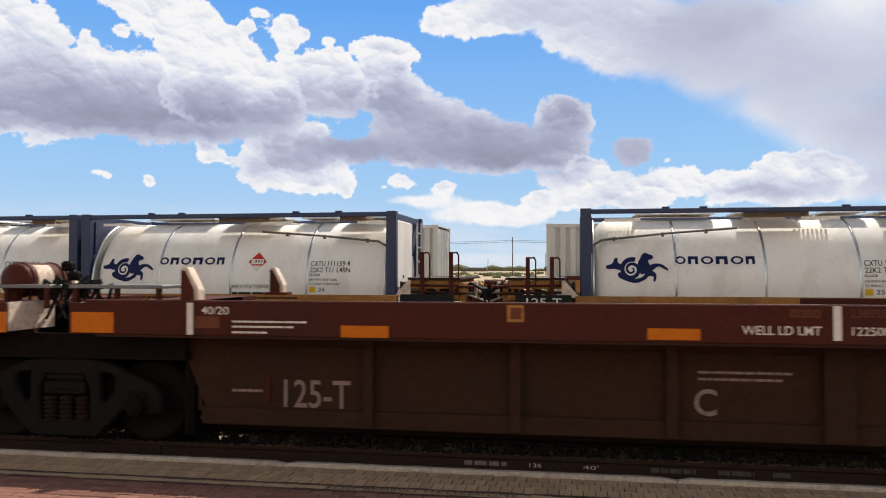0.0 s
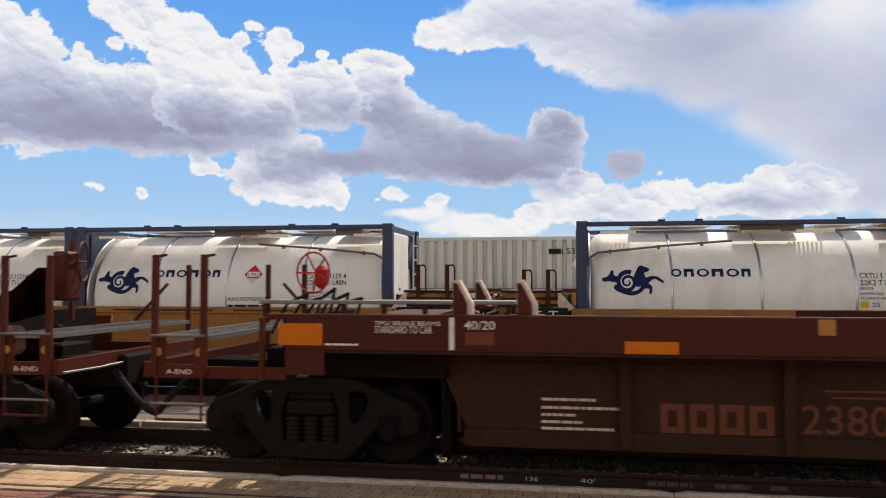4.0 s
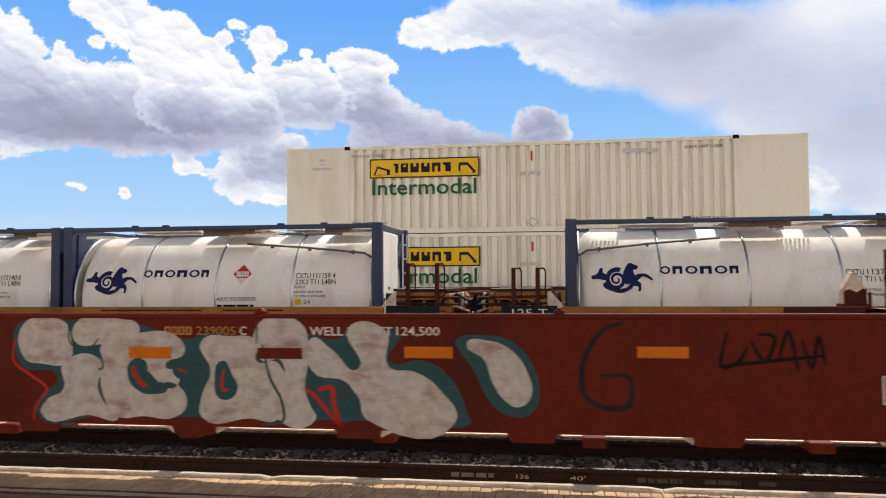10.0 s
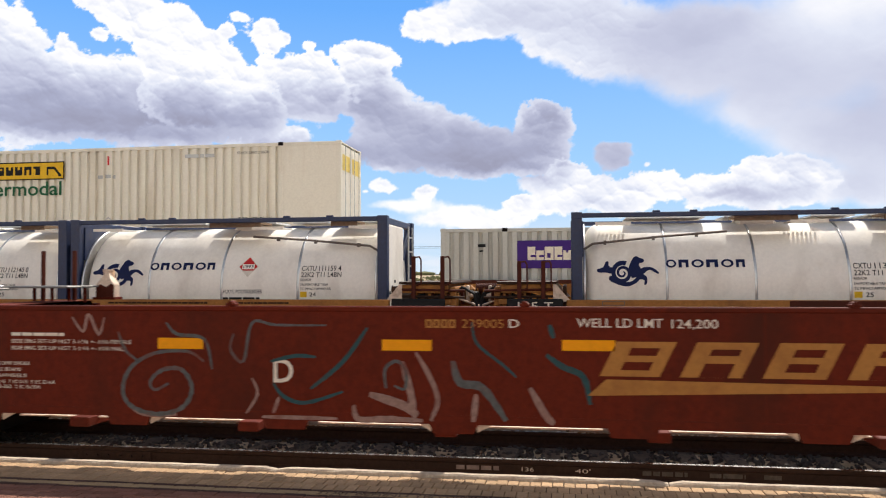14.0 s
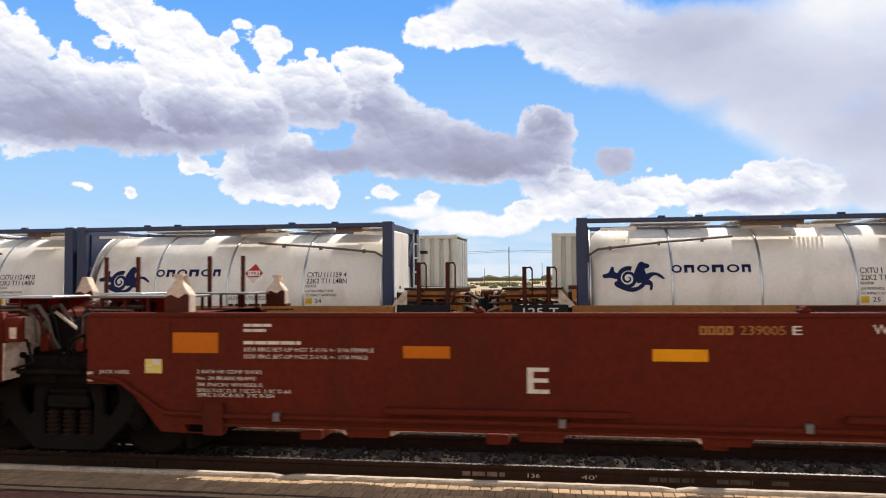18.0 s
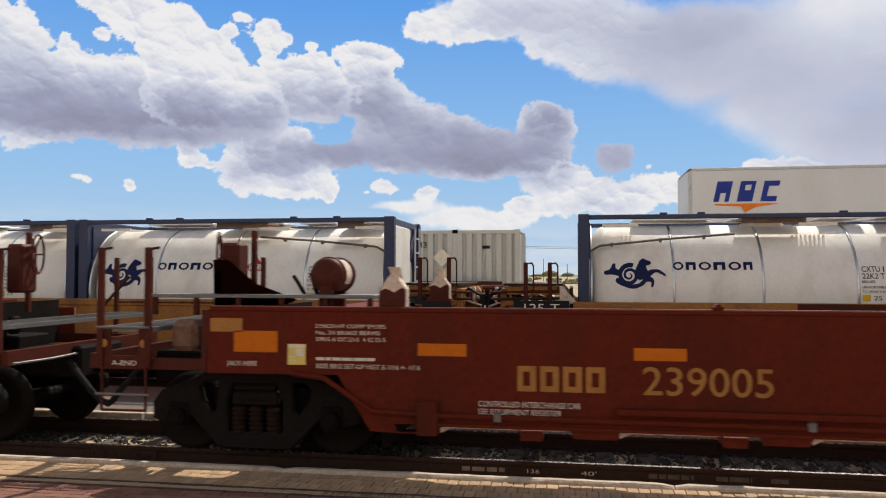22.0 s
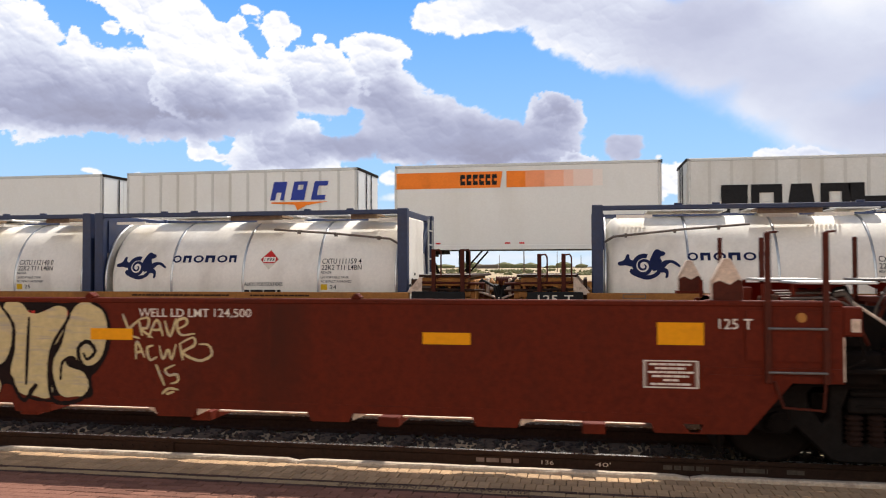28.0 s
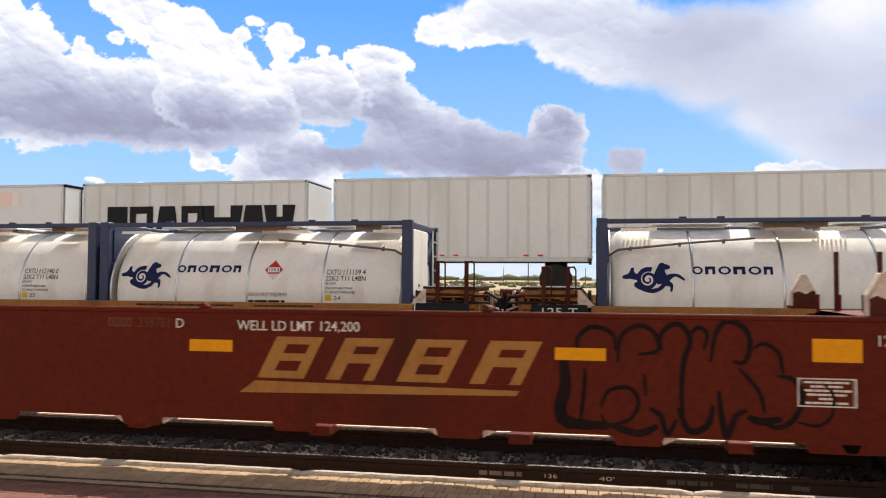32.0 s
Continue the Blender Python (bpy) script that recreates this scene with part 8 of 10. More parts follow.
stroke(c3, [(-1.73, 0.81), (-1.47, 0.8), (-1.45, 0.69), (-1.53, 0.57), (-1.64, 0.62), (-1.66, 0.78)], 0.035, M["graf_line"], 3)
stroke(c3, [(-0.89, 1.44), (-0.92, 0.7)], 0.04, M["graf_line"], 3)
stroke(c3, [(-0.42, 1.55), (-0.41, 1.43), (-0.6, 1.13), (-0.64, 0.8), (-0.58, 0.54), (-0.34, 0.47), (-0.16, 0.64), (-0.17, 0.81), (-0.36, 0.98), (-0.48, 0.95), (-0.5, 0.76)], 0.045, M["graf_line"], 3)
stroke(c3, [(-0.15, 1.61), (0.03, 1.49), (0.07, 1.2), (-0.07, 0.9), (-0.24, 0.93), (-0.29, 1.1), (-0.18, 1.18), (-0.09, 1.08), (-0.18, 0.99), (-0.23, 1.06)], 0.045, M["graf_line"], 3)
stroke(c3, [(0.23, 1.48), (0.33, 1.25)], 0.028, M["graf_cream"], 1)
stroke(c3, [(0.45, 1.44), (0.29, 1.29), (0.43, 1.22)], 0.028, M["graf_cream"], 1)
stroke(c3, [(0.42, 1.42), (0.46, 1.25)], 0.028, M["graf_cream"], 1)
stroke(c3, [(0.42, 1.42), (0.53, 1.44), (0.52, 1.34), (0.45, 1.32), (0.58, 1.23)], 0.028, M["graf_cream"], 1)
stroke(c3, [(0.53, 1.23), (0.63, 1.42), (0.7, 1.25)], 0.028, M["graf_cream"], 1)
stroke(c3, [(0.58, 1.31), (0.69, 1.32)], 0.028, M["graf_cream"], 1)
stroke(c3, [(0.72, 1.41), (0.78, 1.25), (0.85, 1.44)], 0.028, M["graf_cream"], 1)
stroke(c3, [(0.86, 1.32), (0.97, 1.38), (0.95, 1.44), (0.86, 1.4), (0.9, 1.27), (1.06, 1.28)], 0.028, M["graf_cream"], 1)
stroke(c3, [(0.39, 1), (0.4, 1.19), (0.49, 1.02)], 0.028, M["graf_cream"], 1)
stroke(c3, [(0.39, 1.07), (0.47, 1.09)], 0.028, M["graf_cream"], 1)
stroke(c3, [(0.59, 1.15), (0.52, 1.12), (0.55, 1), (0.63, 1.03)], 0.028, M["graf_cream"], 1)
stroke(c3, [(0.66, 1.15), (0.7, 1.01), (0.76, 1.11), (0.8, 1.01), (0.85, 1.17)], 0.028, M["graf_cream"], 1)
stroke(c3, [(0.89, 1.18), (0.93, 1)], 0.028, M["graf_cream"], 1)
stroke(c3, [(0.89, 1.17), (1.04, 1.24), (1.06, 1.16), (0.93, 1.08), (1.11, 1), (1.25, 1.06), (1.22, 1.16), (1.11, 1.17)], 0.028, M["graf_cream"], 1)
stroke(c3, [(0.62, 0.95), (0.72, 0.73)], 0.028, M["graf_cream"], 1)
stroke(c3, [(0.84, 0.95), (0.73, 0.9), (0.77, 0.84), (0.86, 0.85), (0.87, 0.78), (0.79, 0.75)], 0.028, M["graf_cream"], 1)
stroke(c3, [(0.69, 0.64), (0.77, 0.7), (0.88, 0.69)], 0.028, M["graf_cream"], 1)
stroke(c3, [(0.74, 0.64), (0.83, 0.67)], 0.028, M["graf_cream"], 1)
plate("reflective_tape", [rect(-3.95, -3.46, 1.205, 1.323)], M["reflector_y"], c3, (0, -SIDE, 0), 0.003)
plate("reflective_tape", [rect(-0.14, 0.35, 1.205, 1.325)], M["reflector_y"], c3, (0, -SIDE, 0), 0.012)
plate("reflective_tape", [rect(3.5, 3.98, 1.206, 1.323)], M["reflector_y"], c3, (0, -SIDE, 0), 0.003)
text(c3, "WELL LD LMT", 0.42, -SIDE - 0.002, 1.454, 0.086, M["white"], 0.8, bold=0.015)
text(c3, "124,500", 1.28, -SIDE - 0.002, 1.457, 0.086, M["white"], 0.41, bold=0.01)
bars(c3, ((-1.07, 1.448, 0.25, 0.06), (-0.71, 1.451, 0.32, 0.06),), -SIDE, M["graf_red"], seed=313)
bars(c3, ((-5.61, 1.342, 0.6, 0.034),), -SIDE, M["white"], seed=5)
text(c3, "SIDE BRG SET-UP HGT 5-1/16 +- 1/16 FEMALE", -5.61, -SIDE - 0.002, 1.275, 0.040, M["white"], 1.36, "stencil_line")
text(c3, "SIDE BRG SET-UP HGT 5-1/16 +- 1/16 MALE", -5.61, -SIDE - 0.002, 1.207, 0.040, M["white"], 1.36, "stencil_line")
text(c3, "2 INCH HF COMP SHOES", -6.09, -SIDE - 0.002, 1.031, 0.036, M["white"], 0.51, "stencil_line")
text(c3, "No. 24 BRAKE BEAMS", -6.09, -SIDE - 0.002, 0.963, 0.036, M["white"], 0.71, "stencil_line")
text(c3, "38 INCH WHEELS", -6.09, -SIDE - 0.002, 0.901, 0.036, M["white"], 0.54, "stencil_line")
text(c3, "SPRG 7 OC D-5  7 IC D-5  5 IIC D-6A", -6.09, -SIDE - 0.002, 0.833, 0.036, M["white"], 1, "stencil_line")
text(c3, "SPRG 2 OC B-353  2 IC B-354", -6.09, -SIDE - 0.002, 0.784, 0.036, M["white"], 0.81, "stencil_line")
gold_mark(d3, 0.45, 3.38, 0.946, 1.37, 0.26, 3.15, 0.79, 1.039)
owner_blocks(d3, -1.26, -0.97, 1.441, 1.542, -SIDE, M["gold_old"], 4)
text(d3, "238781", -0.91, -SIDE - 0.002, 1.441, 0.107, M["gold_old"], 0.36)
text(d3, "D", -0.47, -SIDE - 0.002, 1.442, 0.096, M["white"], 0.09, bold=0.02)
text(d3, "WELL LD LMT", 0.22, -SIDE - 0.002, 1.43, 0.1, M["white"], 0.83, bold=0.015)
text(d3, "124,200", 1.13, -SIDE - 0.002, 1.434, 0.098, M["white"], 0.41, bold=0.01)
plate("reflective_tape", [rect(-0.31, 0.17, 1.202, 1.324)], M["reflector_y"], d3, (0, -SIDE, 0), 0.003)
plate("reflective_tape", [rect(3.49, 3.97, 1.199, 1.318)], M["reflector_y"], d3, (0, -SIDE, 0), 0.003)
stroke(d3, [(3.56, 1.29), (3.59, 0.96), (3.54, 0.74), (3.62, 0.61), (4, 0.59)], 0.12, M["graf_line"], 1)
stroke(d3, [(3.73, 1.26), (3.7, 1.4), (3.84, 1.52), (4.03, 1.46), (4.06, 1.3)], 0.045, M["graf_line"], 1)
stroke(d3, [(4.08, 1.19), (4.11, 1.43), (4.27, 1.54), (4.42, 1.47), (4.45, 1.31), (4.27, 1.27)], 0.045, M["graf_line"], 1)
stroke(d3, [(4.48, 1.31), (4.48, 1.47), (4.63, 1.56), (4.74, 1.42), (4.68, 1.2), (4.66, 0.89), (4.68, 0.62)], 0.05, M["graf_line"], 1)
stroke(d3, [(4.71, 1.42), (4.81, 1.53), (4.89, 1.47), (4.86, 1.32)], 0.04, M["graf_line"], 1)
stroke(d3, [(4.92, 1.21), (4.97, 1.48), (5.07, 1.59), (5.22, 1.53), (5.27, 1.38), (5.22, 1.22), (5.12, 1.22)], 0.05, M["graf_line"], 1)
stroke(d3, [(5.3, 1.35), (5.4, 1.39), (5.52, 1.3), (5.55, 1.12)], 0.04, M["graf_line"], 1)
stroke(d3, [(3.92, 0.76), (4, 0.92), (4.19, 0.95), (4.27, 0.82), (4.19, 0.66), (4, 0.6), (3.92, 0.7)], 0.04, M["graf_line"], 1)
stroke(d3, [(4.37, 0.77), (4.47, 0.7), (4.53, 0.51), (4.61, 0.67)], 0.05, M["graf_line"], 1)
stroke(d3, [(4.63, 0.78), (4.73, 0.57), (4.89, 0.63), (4.94, 0.82)], 0.06, M["graf_line"], 1)
stroke(d3, [(4.99, 0.95), (5.02, 0.69), (5.06, 0.48), (5.14, 0.72), (5.24, 0.78)], 0.06, M["graf_line"], 1)
stroke(d3, [(5.17, 1.16), (5.34, 0.96), (5.39, 0.76)], 0.04, M["graf_line"], 1)
stroke(d3, [(5.34, 0.7), (5.49, 0.63), (5.64, 0.71), (5.72, 0.92), (5.64, 1.07), (5.5, 1.1)], 0.05, M["graf_line"], 1)
stroke(d3, [(5.67, 0.69), (5.84, 0.66), (5.96, 0.75), (5.98, 0.93), (5.91, 1.03)], 0.03, M["graf_line"], 1)
stroke(d3, [(5.24, 0.72), (5.37, 0.68), (5.54, 0.71)], 0.07, M["graf_line"], 1)
stroke(d3, [(4, 0.6), (4.27, 0.53), (4.45, 0.61)], 0.07, M["graf_line"], 1)
stroke(d3, [(3.78, 1.13), (3.76, 0.86), (3.73, 0.64)], 0.04, M["graf_line"], 1)
stroke(d3, [(4.32, 1.09), (4.34, 0.88)], 0.03, M["graf_line"], 1)

# ---- the standing train behind it: tank containers in ochre well cars ----
MID_Y = TRACKS[1]
TANK_TOP, TANK_FLOOR, TANK_R = 3.0, 0.41, 1.18


def tank_container(x0, label, placard, number):
    """A 20-foot tank container: frame, vessel, bands, walkway; x0 is its left end."""
    t = thing("tank_container", pose(x0, MID_Y, TANK_FLOOR), label, "tank container", "tank containers")
    L, W, H = 6.058, 1.219, TANK_TOP - TANK_FLOOR
    for x in (0.09, L - 0.09):
        for y in (-W + 0.08, W - 0.08):
            part("corner_post", boxes((x - 0.09, x + 0.09, y - 0.08, y + 0.08, 0.1, H - 0.1), bevel=0.012), M["navy"], t)
            for z in (0.0, H - 0.118):
                part("corner_casting", boxes((x - 0.092, x + 0.092, y - 0.082, y + 0.082, z, z + 0.118), bevel=0.01), M["navy"], t)
        for z in (0.08, H - 0.08):
            part("end_rail", boxes((x - 0.05, x + 0.05, -W + 0.15, W - 0.15, z - 0.06, z + 0.06), bevel=0.01), M["navy"], t)
        for s in (-1, 1):
            br = rod(bmesh.new(), (x, s * (W - 0.2), H - 0.12), (x, s * 0.45, H - 0.75), 0.05, 8)
            part("end_brace", br, M["navy"], t)
            part("end_brace", rod(bmesh.new(), (x, s * (W - 0.15), 0.7), (x, s * 0.62, 0.2), 0.05, 8), M["navy"], t)
    for y in (-W + 0.05, W - 0.05):
        part("top_rail", boxes((0.18, L - 0.18, y - 0.04, y + 0.04, H - 0.095, H - 0.015), bevel=0.01), M["navy"], t)
        part("bottom_rail", boxes((0.18, L - 0.18, y - 0.04, y + 0.04, 0.04, 0.14)), M["navy"], t)
    cz = 1.68 - TANK_FLOOR
    prof = [(0.10, 0.0), (0.105, 0.5), (0.12, 0.9), (0.145, 1.10), (0.165, 1.16), (0.19, TANK_R)]
    prof = [(0.12, 0.0), (0.15, 0.5), (0.21, 0.9), (0.28, 1.06), (0.34, 1.13), (0.40, 1.165), (0.46, TANK_R)] + [(L - a, r) for a, r in reversed(prof)]
    # added panel makes the shadowed corner by the vessel end dark
    part("end_gusset", boxes((0.16, 0.20, -W + 0.16, W - 0.16, H - 0.75, H - 0.14)), M["navy"], t, "dark panel added for the shadowed corner behind the frame")
    v = part("vessel", lathe(prof, 64, "x"), M["tank"], t, "white painted cylindrical vessel with grime at the top", True)
    v.matrix_basis = pose(0, 0, cz)
    for x in (0.215, 1.56, 2.97, 4.41, 5.84):
        part("band", lathe([(x - 0.02, TANK_R - 0.02), (x - 0.02, TANK_R + 0.008), (x + 0.02, TANK_R + 0.008), (x + 0.02, TANK_R - 0.02)], 64, "x"), M["band"], t, "", True).matrix_basis = pose(0, 0, cz)
    part("valve_cabinet", boxes((L - 0.20, L - 0.03, -1.08, 0.30, 0.35, H - 0.14), bevel=0.02), M["tank"], t, "white valve cabinet panel on the end")
    wrap_side = [(0.25 * k - 0.9, 1.2 + 0.1 * (k % 3)) for k in range(5)]
    for y, z in wrap_side:
        part("end_notice", boxes((L - 0.03, L - 0.026, y * 0.8 - 0.2, y * 0.8 - 0.1, z, z + 0.05)), M["black_ink"], t)
    # top walkway, manhole housing and fittings
    for x0, x1 in ((2.67, 3.67), (4.98, 5.47)):
        part("top_walkway", boxes((x0, x1, -1.02, -0.50, H - 0.115, H - 0.075), (x0, x1, -1.04, -1.02, H - 0.17, H - 0.075)), M["walk_brown"], t, "brown walkway plate")
    # hidden plates added to shade the vessel top, gaps leave bright patches
    for x0, x1 in ((0.95, 2.30), (2.62, 3.72), (4.05, 4.75), (4.95, 5.75)):
        part("centre_walkway", boxes((x0, x1, -0.42, 0.42, H - 0.075, H - 0.045), bevel=0.006), M["band"], t, "unseen walkway plates added to shade the vessel top")
    for x in (0.69, 3.82, 5.62):
        for k in range(8):
            part("tread_slat", boxes((x - 0.26 + 0.07 * k, x - 0.225 + 0.07 * k, -1.10, -0.55, H - 0.20, H - 0.18)), M["tank"], t)
        part("slat_rail", boxes((x - 0.29, x + 0.30, -1.12, -1.10, H - 0.22, H - 0.17)), M["tank"], t)
    part("manhole", boxes((2.85, 3.5, -0.35, 0.35, H - 0.28, H - 0.10), bevel=0.05), M["tank"], t)
    for x in (1.4, 2.0, 4.2, 5.0):
        part("clip", boxes((x - 0.06, x + 0.06, -W + 0.03, -W + 0.10, H - 0.015, H + 0.015), bevel=0.006), M["navy"], t)
    tube = [(5.85, -1.0, H - 0.62), (5.7, -1.03, H - 0.53), (4.6, -1.02, H - 0.42), (3.5, -0.98, H - 0.34)]
    flip = (lambda x: x) if placard else (lambda x: L - x)
    part("drain_tube", pipe(bmesh.new(), [(flip(x), y, z) for x, y, z in tube], 0.020, 6), M["rust_grey"], t)
    for x, z in ((flip(5.5), 0.50), (flip(4.7), 0.43), (flip(4.0), 0.38)):
        part("tube_clip", boxes((x - 0.02, x + 0.02, -1.08, -1.0, H - z - 0.05, H - z + 0.02)), M["rust_grey"], t)
    for s in (-1, 1):
        lad = bmesh.new()
        box(lad, L + 0.005, L + 0.03, 0.55, 0.60, 0.2, H - 0.1)
        box(lad, L + 0.005, L + 0.03, 0.95, 1.0, 0.2, H - 0.1)
        for k in range(8):
            box(lad, L + 0.005, L + 0.03, 0.6, 0.95, 0.3 + 0.28 * k, 0.33 + 0.28 * k)
        if s > 0:
            part("ladder", lad, M["alu"], t, "aluminium end ladder")
        else:
            lad.free()
    mark_tank(t, H, cz, placard, number)
    return t




def wrap(ob, cz):
    """Bends a flat mark's mesh round the vessel."""
    me = ob.data.copy()
    ob.data = me
    me.transform(ob.matrix_basis)
    ob.matrix_basis = Matrix()
    for v in me.vertices:
        z = v.co.z - cz
        v.co.y = -math.sqrt(max(0.05, (TANK_R + 0.006) ** 2 - z * z)) + (v.co.y if abs(v.co.y) < 0.01 else 0)
    return ob


def mark_tank(t, H, cz, placard, number):
    put = lambda words, x, z, h, m, w=None, b=0.0: wrap(text(t, words, x, 0, z, h, m, w, bold=b), cz)
    # spiral emblem as plain shapes, and the owner's name as plain blocks
    spiral = bmesh.new()
    last = None
    for k in range(46):
        a, r = 0.28 * k + 1.2, 0.175 - 0.0034 * k
        w = 0.040 * (1 - k / 60)
        p, q = ((r + w) * math.cos(a), (r + w) * math.sin(a)), ((r - w) * math.cos(a), (r - w) * math.sin(a))
        pair = (spiral.verts.new((0.84 + p[0], 0, 1.56 + p[1])), spiral.verts.new((0.84 + q[0], 0, 1.56 + q[1])))
        if last:
            spiral.faces.new((last[0], pair[0], pair[1], last[1]))
        last = pair
    wrap(part("emblem_spiral", spiral, M["navy_ink"], t, "navy spiral emblem"), cz)
    for nm, pts in (("emblem_tail", [(0.42, 1.60), (0.52, 1.66), (0.60, 1.76), (0.62, 1.68), (0.72, 1.62), (0.68, 1.56), (0.56, 1.57)]), ("emblem_body", [(0.94, 1.62), (0.98, 1.74), (1.06, 1.84), (1.12, 1.82), (1.20, 1.77), (1.16, 1.73), (1.12, 1.72), (1.14, 1.62), (1.08, 1.52), (1.0, 1.48), (0.96, 1.54)]), ("emblem_leg", [(1.12, 1.60), (1.28, 1.66), (1.40, 1.60), (1.43, 1.55), (1.37, 1.57), (1.28, 1.61), (1.14, 1.54)]), ("emblem_leg", [(1.04, 1.54), (1.22, 1.51), (1.24, 1.44), (1.20, 1.36), (1.19, 1.44), (1.08, 1.46)]), ("emblem_swirl", [(0.62, 1.50), (0.78, 1.36), (1.0, 1.36), (1.10, 1.48), (0.98, 1.42), (0.80, 1.42)])):
        wrap(plate(nm, [("soft", pts)], M["navy_ink"], t, (0, 0, 0), 0.002), cz)
    x = 1.55
    for k, w in enumerate((0.17, 0.17, 0.20, 0.20, 0.20, 0.15)):
        arc = lambda q: [(x + w / 2 + q * w / 2 * math.cos(i * math.pi / 8), 1.715 + q * 0.068 * math.sin(i * math.pi / 8)) for i in range(16)]
        loops = [arc(1), arc(0.6)] if k in (0, 2, 4) else [rect(x, x + w * 0.94, 1.65, 1.78), rect(x + 0.3 * w, x + 0.66 * w, 1.65, 1.73)]
        wrap(plate("name_block", loops, M["navy_ink"], t, (0, 0, 0), 0.002), cz)
        x += w + 0.036
    if placard:
        cx, czz = 3.46, 1.70
        wrap(plate("placard_border", [[(cx - 0.185, czz), (cx, czz - 0.185), (cx + 0.185, czz), (cx, czz + 0.185)]], M["white"], t, (0, 0, 0), 0.002), cz)
        wrap(plate("placard_label", [rect(cx - 0.115, cx + 0.115, czz - 0.045, czz + 0.045)], M["tank"], t, (0, -0.004, 0), 0.002), cz)
        wrap(plate("placard", [[(cx - 0.17, czz), (cx, czz), (cx + 0.17, czz), (cx, czz + 0.17)]], M["red_ink"], t, (0, -0.002, 0), 0.002, "red diamond hazard placard"), cz)
        wrap(plate("placard", [[(cx - 0.17, czz), (cx - 0.10, czz - 0.07), (cx, czz - 0.07), (cx, czz)]], M["red_ink"], t, (0, -0.002, 0), 0.002), cz)
        wrap(plate("placard", [[(cx + 0.17, czz), (cx + 0.10, czz - 0.07), (cx, czz - 0.07), (cx, czz)]], M["red_ink"], t, (0, -0.002, 0), 0.002), cz)
        wrap(text(t, "1993", cx - 0.095, -0.006, czz - 0.03, 0.06, M["black_ink"], 0.19, bold=0.01), cz)
        put("ALKYL POLYSULFIDES", 3.0, 1.22, 0.066, M["black_ink"], 0.74)
        wrap(bars(t, ((3.0, 1.09, 0.70, 0.06),), 0, M["black_ink"]), cz)
    put("22K2 T11 L4BN", 4.47, 1.51, 0.085, M["black_ink"], 0.74, 0.008)
    put(number, 4.79, 1.62, 0.09, M["black_ink"], 0.41, 0.008)
    put("CXTU", 4.47, 1.62, 0.09, M["black_ink"], 0.27, 0.008)
    put("RID/ADR", 4.46, 1.44, 0.042, M["black_ink"], 0.20)
    put("UN PORTABLE TANK", 4.46, 1.355, 0.042, M["black_ink"], 0.52)
    put("TC IMPACT APPROVED", 4.46, 1.28, 0.042, M["black_ink"], 0.57)
    wrap(plate("yellow_label", [rect(4.46, 4.58, 1.15, 1.25)], M["yellow"], t, (0, 0, 0), 0.002), cz)
    put("24" if placard else "25", 4.63, 1.165, 0.07, M["black_ink"], 0.12)


gap = 0.076
tank_container(-3.11 - 6.058, "white tank container in a navy frame with a red placard", True, "111159 4")
tank_container(0.07, "white tank container in a navy frame, clean sides", False, "113776")
tank_container(-9.168 - gap - 6.058, "white tank container in a navy frame, streaked with rust", False, "112140 0")


